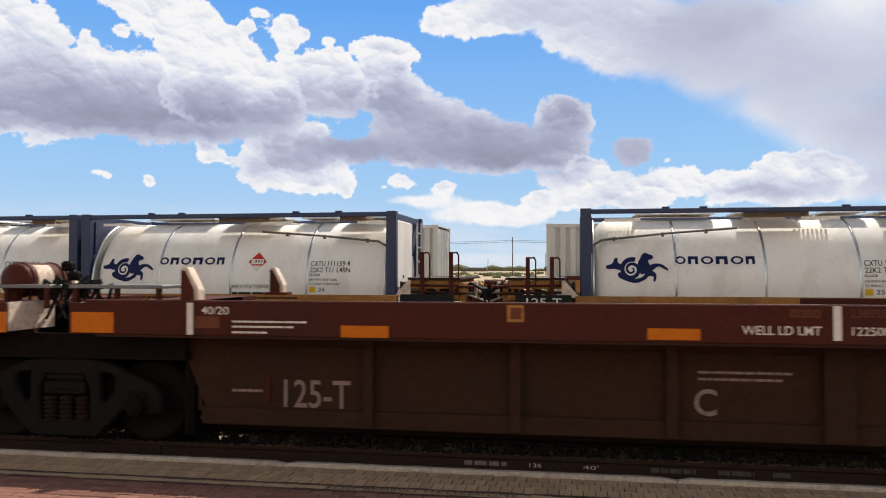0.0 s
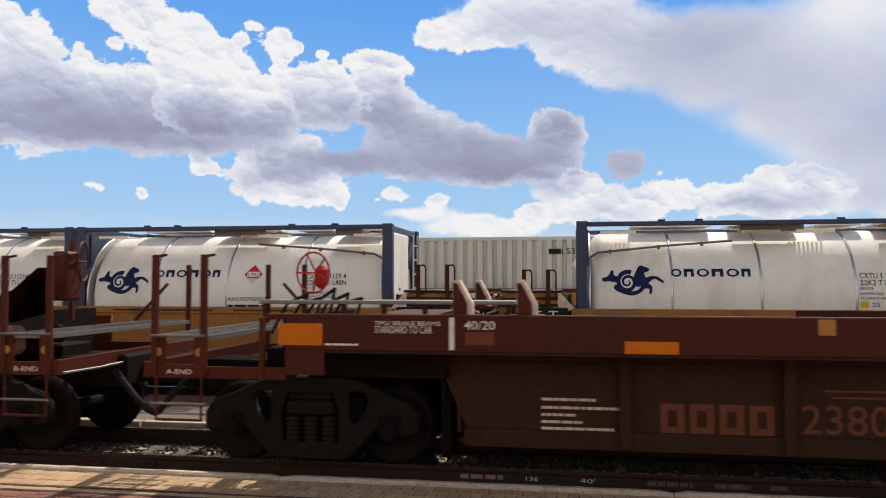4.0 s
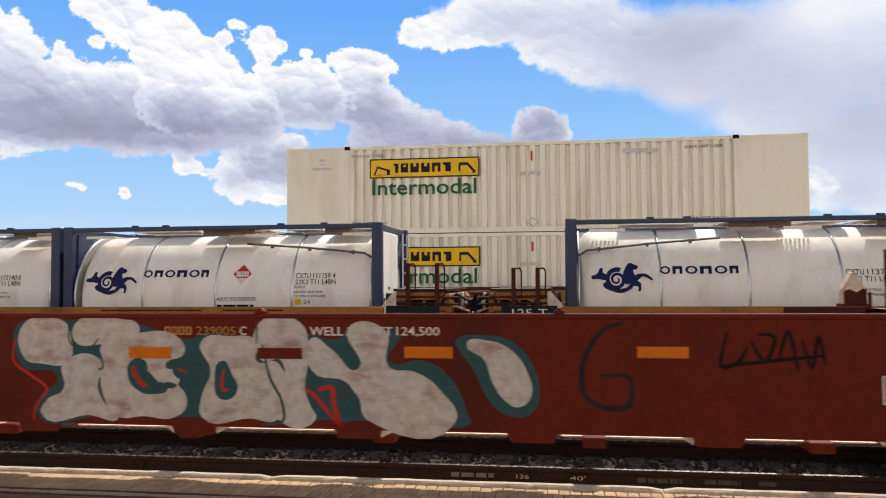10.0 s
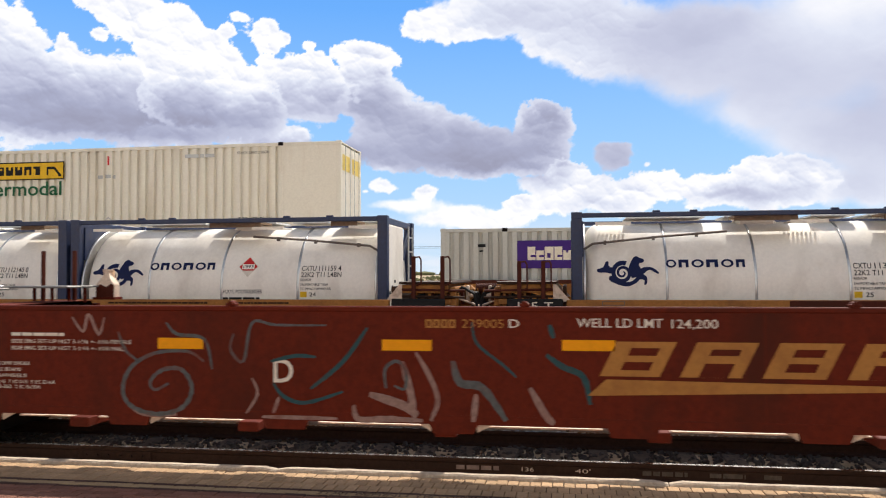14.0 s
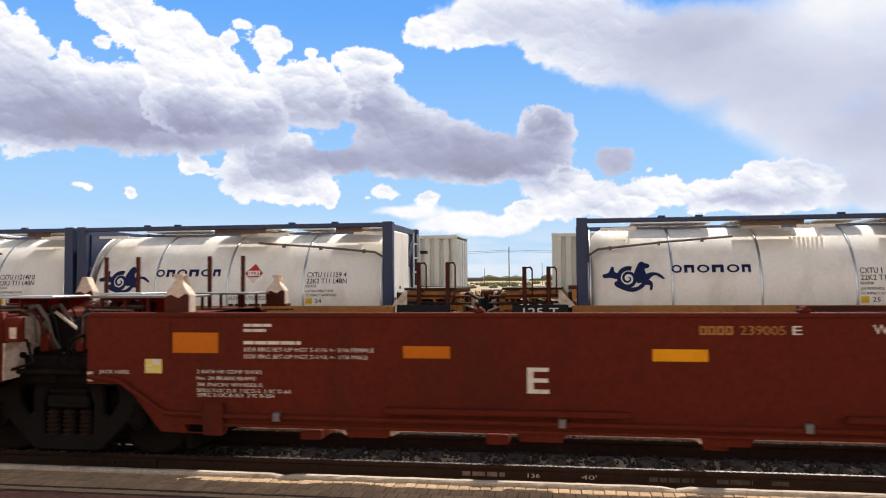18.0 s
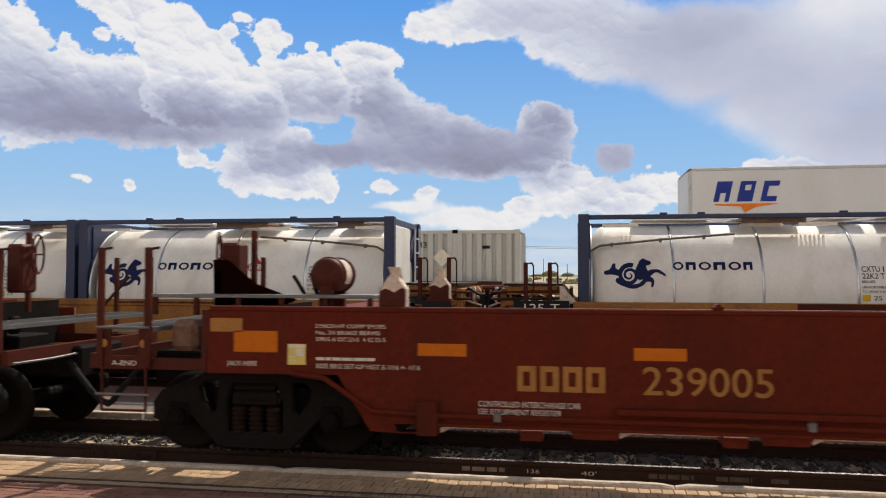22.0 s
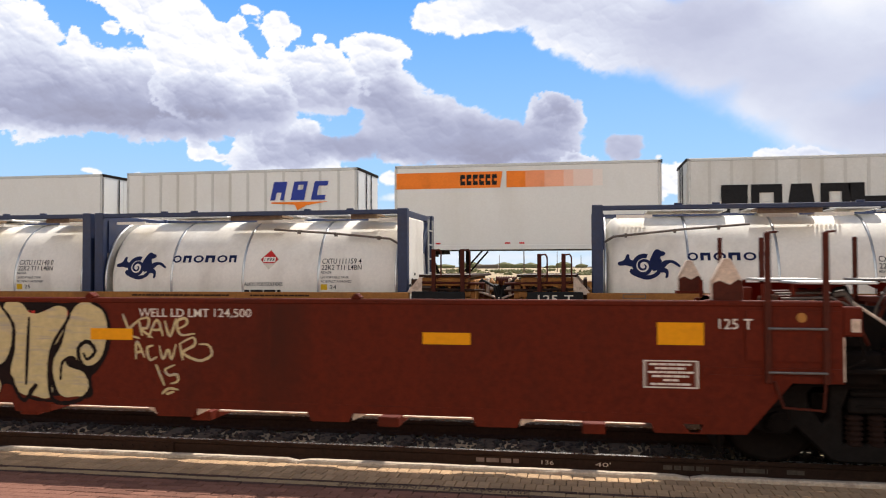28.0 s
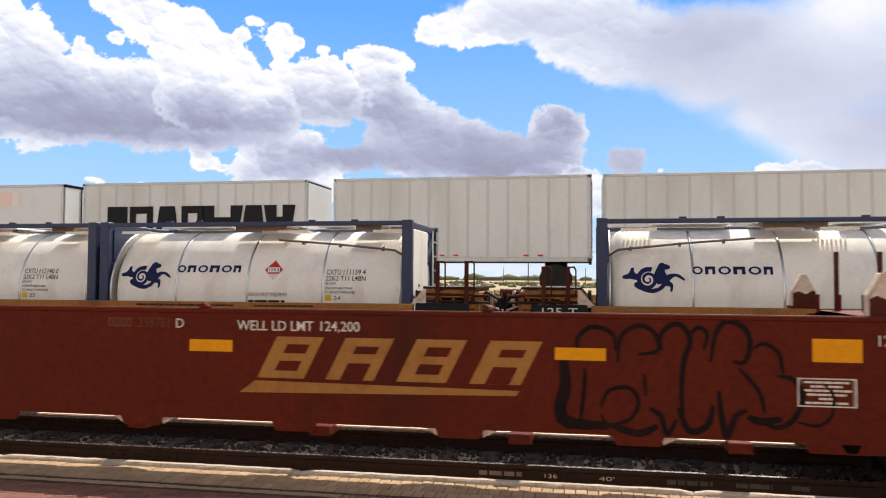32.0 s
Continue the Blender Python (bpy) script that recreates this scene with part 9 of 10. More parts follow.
def mid_unit(xl, xr, label, right_end, left_end):
    """The ochre well car that carries the tanks, seen as a top chord and its open ends."""
    u = thing("well_car", pose(0, MID_Y, 0), label, "freight car", "ochre well cars of the standing train")
    for s in (-1, 1):
        y = s * 1.47
        part("side_sheet", boxes((xl, xr, y - 0.02, y + 0.02, 0.42, 1.42)), M["deck"], u)
        part("top_chord", boxes((xl, xr, y - 0.05, y + 0.07, 1.41, 1.53), bevel=0.012), M["deck"], u)
    for k in range(int((xr - xl) / 2.2)):
        part("floor_beam", boxes((xl + 1 + 2.2 * k - 0.1, xl + 1 + 2.2 * k + 0.1, -1.45, 1.45, 0.28, 0.405)), M["deck"], u)
    rng = random.Random(31)
    for on, xe, s, deck_from, posts, top in ((right_end, xr, 1, (0.16, 1.07), (0.42, 0.92), 2.27), (left_end, xl, -1, (0.17, 1.16), (0.38, 0.78), 2.18)):
        if not on:
            continue
        at = lambda q: xe + s * q
        span = lambda p, q: sorted((at(p), at(q)))
        # sunlit gussets, their brightness put into a pale colour
        for y in (-1.38, 1.37):
            plate("end_gusset", [[(at(-0.08), 1.50), (at(deck_from[0]), 1.785), (at(deck_from[0] + 0.05), 1.785), (at(deck_from[0] + 0.05), 1.50)][::s]], M["guide"], u, (0, y, 0), 0.03, "gusset plate painted pale as sunlit")
        part("end_deck", boxes((*span(*deck_from), -1.42, 1.42, 1.79, 1.83), bevel=0.006), M["rail"], u, "rust-dark end deck")
        part("deck_fascia", boxes((*span(deck_from[0], deck_from[1] - 0.06), -1.38, -1.34, 1.64, 1.785), bevel=0.01), M["deck"], u)
        part("lower_fascia", boxes((*span(deck_from[0] + 0.1, deck_from[1] - 0.02), -1.36, -1.30, 1.45, 1.54), bevel=0.01), M["deck"], u)
        for q in (deck_from[0] + 0.28, deck_from[0] + 0.52, deck_from[1] - 0.12):
            part("web_plate", boxes((*span(q - 0.02, q + 0.02), -1.34, 1.2, 1.42, 1.79)), M["deck"], u)
        part("inner_sheet", boxes((*span(0.0, 0.06), -1.3, 1.3, 0.7, 1.75)), M["rail"], u)
        part("end_crossbeam", boxes((*span(deck_from[1] - 0.05, deck_from[1] + 0.05), -1.3, 1.3, 1.42, 1.74), bevel=0.01), M["deck"], u)
        part("black_panel", boxes((*span(0.06, 0.98), -1.56, -1.53, 1.24, 1.55), bevel=0.015), M["hose"], u, "black stencil panel")
        for q in posts:
            x = at(q)
            gb = boxes((x - 0.035, x + 0.035, -1.46, -1.42, 1.30, top), bevel=0.008)
            pipe(gb, [(x + 0.02, -1.44, top - 0.02), (x + 0.10, -1.44, top - 0.01), (x + 0.13, -1.44, top - 0.06), (x + 0.13, -1.44, top - 0.46), (x + 0.05, -1.44, top - 0.50)], 0.014, 6)
            part("grab_post", gb, M["old_brown"], u, "dark brown grab post with a bent handrail")
        part("knuckle_casting", boxes((*span(1.0, 1.46), -0.35, 0.35, 1.0, 1.5), bevel=0.04), M["deck"], u)
        part("casting_head", boxes((*span(1.08, 1.36), -0.62, -0.30, 1.5, 1.74), bevel=0.05), M["deck"], u)
        # pale fittings among these paint the small sunlit bits
        for k in range(9):
            q, y, z = rng.uniform(0.95, 1.5), rng.uniform(-1.2, 0.8), rng.uniform(1.36, 1.66)
            w = rng.uniform(0.03, 0.09)
            part("fitting", boxes((at(q) - w, at(q) + w, y - w, y + w, z, z + rng.uniform(0.06, 0.2)), bevel=0.02), M[rng.choice(("deck", "rail", "guide", "steel_dark"))], u)
        for k in range(6):
            y = -1.1 + 0.34 * k
            part("air_hose", pipe(bmesh.new(), [(at(1.0), y, 1.52), (at(1.22), y - 0.05, 1.74 - 0.04 * (k % 3)), (at(1.42), y, 1.62), (at(1.50), y, 1.28)], 0.022, 6), M["hose"], u, "black air hose")
        for k in range(5):
            q, z = deck_from[1] + 0.02 + 0.07 * k, 1.50 + 0.05 * (k % 3)
            part("link_plate", boxes((*span(q, q + 0.05), -1.15 + 0.2 * k, -0.95 + 0.2 * k, z - 0.12, z + 0.16), bevel=0.012), M[("deck", "old_brown", "guide", "rail", "deck")[k]], u)
            part("pipe_loop", pipe(bmesh.new(), [(at(0.30 + 0.16 * k), -1.30, 1.46), (at(0.34 + 0.16 * k), -1.30, 1.60), (at(0.42 + 0.16 * k), -1.28, 1.62), (at(0.46 + 0.16 * k), -1.28, 1.44)], 0.016, 6), M["hose" if k % 2 else "old_brown"], u)
        for z, m in ((1.585, "rail"), (1.70, "old_brown")):
            part("side_pipe", rod(bmesh.new(), (at(deck_from[0] + 0.05), -1.40, z), (at(deck_from[1] + 0.22), -1.36, z - 0.02), 0.022, 6), M[m], u)
        part("deck_edge", boxes((*span(deck_from[0], deck_from[1]), -1.425, -1.405, 1.832, 1.842)), M["band"], u, "bright edge strip of the deck")
        part("centre_sill", boxes((*span(0.0, 1.5), -0.3, 0.3, 0.75, 1.1)), M["deck"], u)
        part("brake_rod", rod(bmesh.new(), (at(0.9), -1.0, 1.62), (at(1.5), -0.9, 1.40), 0.02, 6), M["guide"], u)
    return u


lw = mid_unit(-15.6, -3.02, "ochre well car unit carrying two white tank containers", True, False)
rw = mid_unit(-0.02, 13.0, "ochre well car unit carrying a white tank container", False, True)
plate("repainted_length", [rect(3.46, 5.6, 1.425, 1.52)], M["old_brown"], rw, (0, -1.52, 0), 0.006, "dark red repainted length of the chord")
plate("stencil_plate", [rect(0.55, 0.92, 1.44, 1.51), rect(0.565, 0.905, 1.452, 1.498)], M["rust_grey"], rw, (0, -1.52, 0), 0.004)
bars(lw, ((-8.2, 1.455, 1.9, 0.03), (-5.9, 1.455, 1.1, 0.03)), -1.52, M["old_dark"], seed=77)
text(rw, "125-T", -0.82, -1.562, 1.37, 0.125, M["white"], 0.58, bold=0.012)
truck(lw, -1.52, 0.46)

bellows = bmesh.new()
for k in range(9):
    rod(bellows, (-1.66 + 0.045 * k, -0.25, 1.69), (-1.64 + 0.045 * k, -0.25, 1.69), 0.10, 12)
rod(bellows, (-1.66, -0.25, 1.69), (-1.28, -0.25, 1.69), 0.085, 12)
part("bellows", bellows, M["old_brown"], lw, "rust-red ribbed hose bellows")
# ---- the far train: containers and trailers moving the other way ----
FAR_Y = TRACKS[2]
FACE = FAR_Y - 25.1             # from the track's middle to the containers' near sides
far_things = []


def corrugated(x0, x1, z0, z1, pitch, depth, y):
    """A pressed steel wall with trapezoid ribs."""
    bm = bmesh.new()
    n = int((x1 - x0) / pitch)
    pts = []
    for k in range(n):
        a = x0 + (x1 - x0) * k / n
        w = (x1 - x0) / n
        pts += [(a, 0), (a + 0.52 * w, 0), (a + 0.60 * w, depth), (a + 0.92 * w, depth)]
    pts.append((x1, 0))
    lo, hi = [bm.verts.new((x, y + d, z0)) for x, d in pts], [bm.verts.new((x, y + d, z1)) for x, d in pts]
    for i in range(len(pts) - 1):
        bm.faces.new((lo[i], lo[i + 1], hi[i + 1], hi[i]))
    return bm


def container(x0, x1, z0, label, material, group, z1=None, h=2.9, doors=None, castings=(0.0, 1.98, -1.98, 0.0), smooth_end=0.0):
    """A dry container; x along the far train. doors: -1 or 1 for the end with doors."""
    L = x1 - x0
    c = thing("container", pose(x0, FAR_Y, z0), label, "container", group)
    far_things.append((c, x0))
    W = FACE
    top = h
    part("near_wall", corrugated(0.12 + smooth_end, L - 0.12 - smooth_end, 0.16, top - 0.12, 0.31, 0.10, -W), material, c)
    part("far_wall", boxes((0.12, L - 0.12, W - 0.03, W, 0.16, top - 0.12)), material, c)
    if smooth_end:
        for a in (0.12, L - 0.12 - smooth_end):
            part("panel", boxes((a, a + smooth_end, -W, -W + 0.03, 0.16, top - 0.12)), material, c)
    part("roof", boxes((0.02, L - 0.02, -W + 0.02, W - 0.02, top - 0.04, top - 0.01)), material, c)
    part("floor", boxes((0.02, L - 0.02, -W + 0.02, W - 0.02, 0.05, 0.15)), M["steel_dark"], c)
    for y in (-W, W - 0.08):
        part("top_rail", boxes((0.0, L, y, y + 0.08, top - 0.12, top - 0.005), bevel=0.01), material, c)
        part("bottom_rail", boxes((0.0, L, y, y + 0.08, 0.0, 0.16), bevel=0.01), material, c)
        for x in (0.0, 1.98, L - 2.16, L - 0.16) if L > 13 else (0.0, L - 0.16):
            part("post", boxes((x, x + 0.16, y - 0.012 if y < 0 else y, y + 0.08 if y < 0 else y + 0.092, 0.0, top), bevel=0.01), material, c)
            part("corner_casting", boxes((x - 0.01, x + 0.17, y - 0.02, y + 0.10, top - 0.11, top + 0.01), bevel=0.01), M["steel_dark"] if 0 < x < L - 1 else material, c)
    for s, xe in ((-1, 0.0), (1, L)):
        if doors == s:
            for k in (-1, 1):
                d = part("door", boxes((xe - 0.04 if s > 0 else xe, xe if s > 0 else xe + 0.04, min(0.02 * k, k * (W - 0.1)), max(0.02 * k, k * (W - 0.1)), 0.12, top - 0.12)), material, c, "container door with lock rods")
                for y in (0.28, 0.85):
                    part("lock_rod", rod(bmesh.new(), (xe + s * 0.04, k * y, 0.12), (xe + s * 0.04, k * y, top - 0.10), 0.016, 6), M["alu"], d)
                part("door_band", boxes((xe + s * 0.004 - 0.003, xe + s * 0.004 + 0.003, min(0.1 * k, k * (W - 0.15)), max(0.1 * k, k * (W - 0.15)), top - 0.95, top - 0.42)), M["sticker"] if "cream" in label else material, d)
        else:
            b = bmesh.new()
            for k in range(12):
                z = 0.18 + k * (top - 0.34) / 12
                box(b, xe - 0.03 if s > 0 else xe + 0.0, xe if s > 0 else xe + 0.03, -W + 0.08, W - 0.08, z, z + 0.11)
            box(b, xe - 0.05 if s > 0 else xe + 0.03, xe - 0.03 if s > 0 else xe + 0.05, -W + 0.08, W - 0.08, 0.1, top - 0.1)
            part("end_wall", b, material, c)
    return c, L, -W - 0.016


def far_deck(x0, x1, z, label):
    """The spine of the far train under its load."""
    d = thing("spine_car", pose(x0, FAR_Y, 0), label, "freight car", "spine cars of the far train")
    far_things.append((d, x0))
    L = x1 - x0
    part("spine", boxes((-0.4, L + 0.4, -0.45, 0.45, 0.70, z - 0.02), bevel=0.03), M["deck"], d)
    for x in (0.3, L * 0.35, L * 0.65, L - 0.3):
        part("cross_arm", boxes((x - 0.15, x + 0.15, -1.2, 1.2, z - 0.22, z), bevel=0.02), M["deck"], d)
    if z < 1:
        for y in (-1.5, 1.5):
            part("side_sheet", boxes((0.6, L - 0.6, y - 0.02, y + 0.02, 0.42, 1.66)), M["deck"], d)
            part("top_chord", boxes((0.6, L - 0.6, y - 0.05, y + 0.05, 1.64, 1.76), bevel=0.012), M["old_brown"], d)
    for x in (1.2, L - 1.2):
        for y in (-0.75, 0.75):
            for dx in (-0.9, 0.9):
                part("wheel", lathe([(y - 0.07, 0.0), (y - 0.07, 0.44), (y + 0.07, 0.44), (y + 0.07, 0.0)], 18), M["wheel"], d).matrix_basis = pose(x + dx, 0, 0.45)
            part("side_frame", boxes((x - 1.15, x + 1.15, y * 1.33 - 0.06, y * 1.33 + 0.06, 0.38, 0.72), bevel=0.06), M["steel_dark"], d)
    return d


def hunt_box(x0, z0, y_sign=True):
    c, L, f = container(x0, x0 + 16.38, z0, "cream corrugated container with a yellow sign and green words", M["jb"], "stacked cream containers", h=2.86, doors=1, smooth_end=2.0)
    plate("sign", [rect(2.82, 6.42, 1.80, 2.43)], M["yellow"], c, (0, f, 0), 0.006, "yellow name sign")
    plate("sign_border", [rect(2.82, 6.42, 1.80, 2.43), rect(2.86, 6.38, 1.84, 2.39)], M["black_ink"], c, (0, f - 0.006, 0), 0.003)
    x = 3.62
    for k, w in enumerate((0.16, 0.24, 0.28, 0.28, 0.28, 0.26)):
        loops = [rect(x, x + w, 1.97, 2.27)]
        loops.append(rect(x + 0.09, x + w - 0.07, 2.15, 2.22) if k == 1 else rect(x + 0.10, x + w - 0.09, 2.16, 2.27) if k in (2, 3) else rect(x + 0.09, x + w - 0.09, 1.97, 2.16) if k == 4 else rect(x, x + w * 0.3, 1.97, 2.19))
        plate("name_block", loops, M["black_ink"], c, (0, f - 0.006, 0), 0.003)
        x += w + 0.075
    for xx, pts in ((2.95, [(0, 0.05), (0.12, 0.35), (0.55, 0.22), (0.55, 0.05)]), (5.75, [(0, 0.40), (0.30, 0.40), (0.55, 0.12), (0.55, 0.05), (0.0, 0.12)])):
        plate("sign_emblem", [[(xx + a, 1.85 + b) for a, b in pts], [(xx + 0.06 + a * 0.7, 1.88 + b * 0.7) for a, b in pts]], M["black_ink"], c, (0, f - 0.006, 0), 0.003)
    text(c, "Intermodal", 2.90, f - 0.006, 1.26, 0.48, M["green"], 3.42, bold=0.03)
    text(c, "TOP LIFT ONLY", 2.22, f - 0.006, 0.22, 0.16, M["black_ink"], 1.18)
    text(c, "TOP LIFT ONLY", L - 3.55, f - 0.006, 0.22, 0.16, M["black_ink"], 1.18)
    text(c, "STACK LIMIT 3 HIGH", 2.22, f - 0.006, 2.50, 0.09, M["black_ink"], 1.08)
    text(c, "STACK LIMIT 3 HIGH", L - 3.6, f - 0.006, 2.50, 0.09, M["black_ink"], 1.12)
    bars(c, ((1.12, 2.40, 0.2, 0.08), (1.15, 2.28, 0.15, 0.06), (0.86, 2.12, 0.72, 0.08), (10.9, 2.42, 1.1, 0.12)), f - 0.004, M["alu"], "small_lettering", 0.3, 5)
    plate("red_mark", [rect(8.05, 8.11, 2.25, 2.56)], M["red_ink"], c, (0, f, 0), 0.004)
    bars(c, ((7.7, 1.78, 0.18, 0.12), (7.98, 1.80, 0.2, 0.12), (8.25, 1.78, 0.1, 0.12)), f - 0.002, M["alu"], "scuff", 0.4, 9)
    plate("hazard_diamond", [[(8.10, 0.14), (8.30, 0.30), (8.10, 0.46), (7.90, 0.30)], [(8.10, 0.18), (8.26, 0.30), (8.10, 0.42), (7.94, 0.30)]], M["alu"], c, (0, f, 0), 0.003)
    return c


def multi_box(x0, x1, digits, sign=True):
    c, L, f = container(x0, x1, 0.50, "grey corrugated container with a purple sign", M["fed"], "grey containers", h=2.90, doors=1)
    if sign:
        plate("sign", [rect(2.45, 6.25, 1.62, 2.50)], M["purple"], c, (0, f, 0), 0.006, "purple name sign")
        x = 2.78
        for k, w in enumerate((0.24, 0.24, 0.27, 0.24, 0.24)):
            hh = (2.30, 2.18, 2.30, 2.30, 2.18)[k]
            loops = [rect(x, x + w, 1.88, hh)]
            loops.append(rect(x + 0.09, x + w, 1.97, 2.04) if k in (0, 1, 3) else rect(x + 0.07, x + w - 0.09, 1.95, 2.10) if k == 2 else [(x + 0.07, 2.18), (x + 0.17, 2.18), (x + 0.12, 2.08)])
            plate("name_block", loops, M["white"], c, (0, f - 0.006, 0), 0.003)
            x += w + 0.03
        text(c, "MultiModal", 4.24, f - 0.008, 1.90, 0.32, M["white"], 1.75)
    bars(c, ((1.2, 2.30, 0.25, 0.10), (1.25, 2.15, 0.12, 0.05)), f - 0.004, M["black_ink"], "small_lettering", 0.3, 5)
    for x in (L - 3.45, L - 2.5):
        plate("hazard_diamond", [[(x, 1.72), (x + 0.3, 2.02), (x, 2.32), (x - 0.3, 2.02)]], M["white"], c, (0, f, 0), 0.004, "white diamond placard")
    text(c, digits, L - 3.9, f - 0.004, 2.34, 0.18, M["black_ink"], 0.9)
    bars(c, ((L - 4.45, 2.34, 0.45, 0.17),), f - 0.004, M["black_ink"], "prefix", 0.2, 7)
    bars(c, ((L - 1.2, 2.30, 0.25, 0.10),), f - 0.004, M["black_ink"], "small_lettering", 0.3, 6)
    return c


def trailer(x0, x1, label, material, posts=True, nose=-1, door_name=None):
    """A 28-foot semi-trailer on the train: box, rails, doors, landing legs, wheels. nose: -1 points left."""
    zb, zt = 2.50, 5.25
    L, W = x1 - x0, FACE
    t = thing("semi_trailer", pose(x0, FAR_Y, zb), label, "trailer", "trailers of the far train")
    far_things.append((t, x0))
    h = zt - zb
    part("near_wall", boxes((0.05, L - 0.05, -W, -W + 0.03, 0.12, h - 0.06)), material, t)
    part("far_wall", boxes((0.05, L - 0.05, W - 0.03, W, 0.12, h - 0.06)), material, t)
    part("roof", boxes((0.02, L - 0.02, -W + 0.01, W - 0.01, h - 0.03, h)), M["alu"], t)
    part("floor", boxes((0.02, L - 0.02, -W + 0.01, W - 0.01, 0.0, 0.12)), M["steel_dark"], t)
    for y in (-W - 0.012, W - 0.05):
        part("top_rail", boxes((0.0, L, y, y + 0.062, h - 0.10, h - 0.005), bevel=0.01), M["alu"], t)
        part("bottom_rail", boxes((0.0, L, y, y + 0.062, 0.0, 0.15), bevel=0.01), M["alu"] if posts else material, t)
        for x in (0.0, L - 0.09):
            part("corner_post", boxes((x, x + 0.09, y, y + 0.062, 0.0, h - 0.01), bevel=0.012), M["alu"], t)
    if posts:
        n = int(L / 0.61)
        for k in range(1, n):
            x = L * k / n
            part("side_post", boxes((x - 0.045, x + 0.045, -W - 0.011, -W + 0.002, 0.15, h - 0.10)), M["trailer_rib"], t)
    tailx, front = (L, 0.0) if nose < 0 else (0.0, L)
    s = 1 if nose < 0 else -1
    for k in (-1, 1):
        d = part("door", boxes((min(tailx, tailx + s * 0.03), max(tailx, tailx + s * 0.03), min(0.01 * k, k * (W - 0.06)), max(0.01 * k, k * (W - 0.06)), 0.10, h - 0.10)), material, t, "rear door with lock rod")
        part("lock_rod", rod(bmesh.new(), (tailx + s * 0.05, k * 0.3, 0.1), (tailx + s * 0.05, k * 0.3, h - 0.12), 0.018, 6), M["steel_dark"], d)
    for z0, z1 in ((h - 0.10, h), (-0.05, 0.10)):
        part("tail_frame", boxes((tailx - 0.05, tailx + 0.05, -W, W, z0, z1), bevel=0.01), M["steel_dark"], t)
    part("front_wall", boxes((front - 0.03, front + 0.03, -W + 0.05, W - 0.05, 0.1, h - 0.1)), material, t)
    for x in (0.9, 1.35, 3.6, 4.05, 6.3, 6.75):
        plate("red_marker", [rect(x, x + 0.16, 0.18, 0.23)], M["red_ink"], t, (0, -W - 0.012, 0), 0.004)
    # undercarriage
    lx = front + s * 2.1
    for y in (-0.75, 0.75):
        part("landing_leg", boxes((lx - 0.07, lx + 0.07, y - 0.07, y + 0.07, -1.0, 0.0), (lx - 0.16, lx + 0.16, y - 0.16, y + 0.16, -1.03, -0.98), bevel=0.01), M["steel_dark"], t)
    part("leg_brace", rod(rod(bmesh.new(), (lx, -0.75, -0.8), (lx + s * 0.7, -0.75, -0.02), 0.03, 6), (lx, 0.75, -0.8), (lx + s * 0.7, 0.75, -0.02), 0.03, 6), M["steel_dark"], t)
    part("king_pin_plate", boxes((min(front + s * 0.3, front + s * 1.5), max(front + s * 0.3, front + s * 1.5), -0.6, 0.6, -0.12, 0.0)), M["steel_dark"], t)
    part("hitch_stand", rod(rod(boxes((front + s * 0.9 - 0.25, front + s * 0.9 + 0.25, -0.35, 0.35, -0.20, -0.12)), (front + s * 0.9, -0.3, -0.2), (front + s * 0.35, -0.3, -1.1), 0.06, 6), (front + s * 0.9, 0.3, -0.2), (front + s * 1.3, 0.3, -1.1), 0.06, 6), M["steel_dark"], t)
    wx = tailx - s * 1.1
    for y in (-0.95, -0.66, 0.66, 0.95):
        w = part("tyre", lathe([(y - 0.12, 0.28), (y - 0.13, 0.42), (y - 0.10, 0.50), (y + 0.10, 0.50), (y + 0.13, 0.42), (y + 0.12, 0.28)], 24), M["rubber"], t, "", True)
        w.matrix_basis = pose(wx, 0, -0.55)
        part("rim", lathe([(y - 0.10, 0.0), (y - 0.10, 0.27), (y + 0.10, 0.27), (y + 0.10, 0.0)], 16), M["alu"], w)
    part("axle_box", boxes((wx - 0.35, wx + 0.35, -0.5, 0.5, -0.35, 0.0), bevel=0.02), M["steel_dark"], t)
    return t, L, -W - 0.012


def slanted_blocks(t, f, x, z, w, h, material):
    """The trailers' blue mark as three plain slanted blocks over an orange wedge."""
    lean = 0.22 * h
    for k in range(3):
        a, b = x + k * w / 3, x + (k + 0.86) * w / 3 - lean
        slant = lambda p, q: (p + lean * q, z + h * q)
        m = a + 0.36 * (b - a)
        notch = ((0.0, 0.42, m, a + 0.72 * (b - a)), (0.55, 0.82, m, a + 0.75 * (b - a)), (0.25, 0.75, m, b))[k]
        plate("mark_block", [[slant(a, 0), slant(b, 0), slant(b, 1), slant(a, 1)], [slant(notch[2], notch[0]), slant(notch[3], notch[0]), slant(notch[3], notch[1]), slant(notch[2], notch[1])]], material, t, (0, f, 0), 0.004, "blue slanted mark block")
    plate("mark_swoosh", [[(x + 0.02 * w, z - 0.10 * h), (x + 0.95 * w, z - 0.10 * h), (x + 0.60 * w, z - 0.28 * h), (x + 0.45 * w, z - 0.55 * h), (x + 0.40 * w, z - 0.25 * h), (x + 0.02 * w, z - 0.17 * h)]], M["orange"], t, (0, f, 0), 0.004, "orange swoosh")


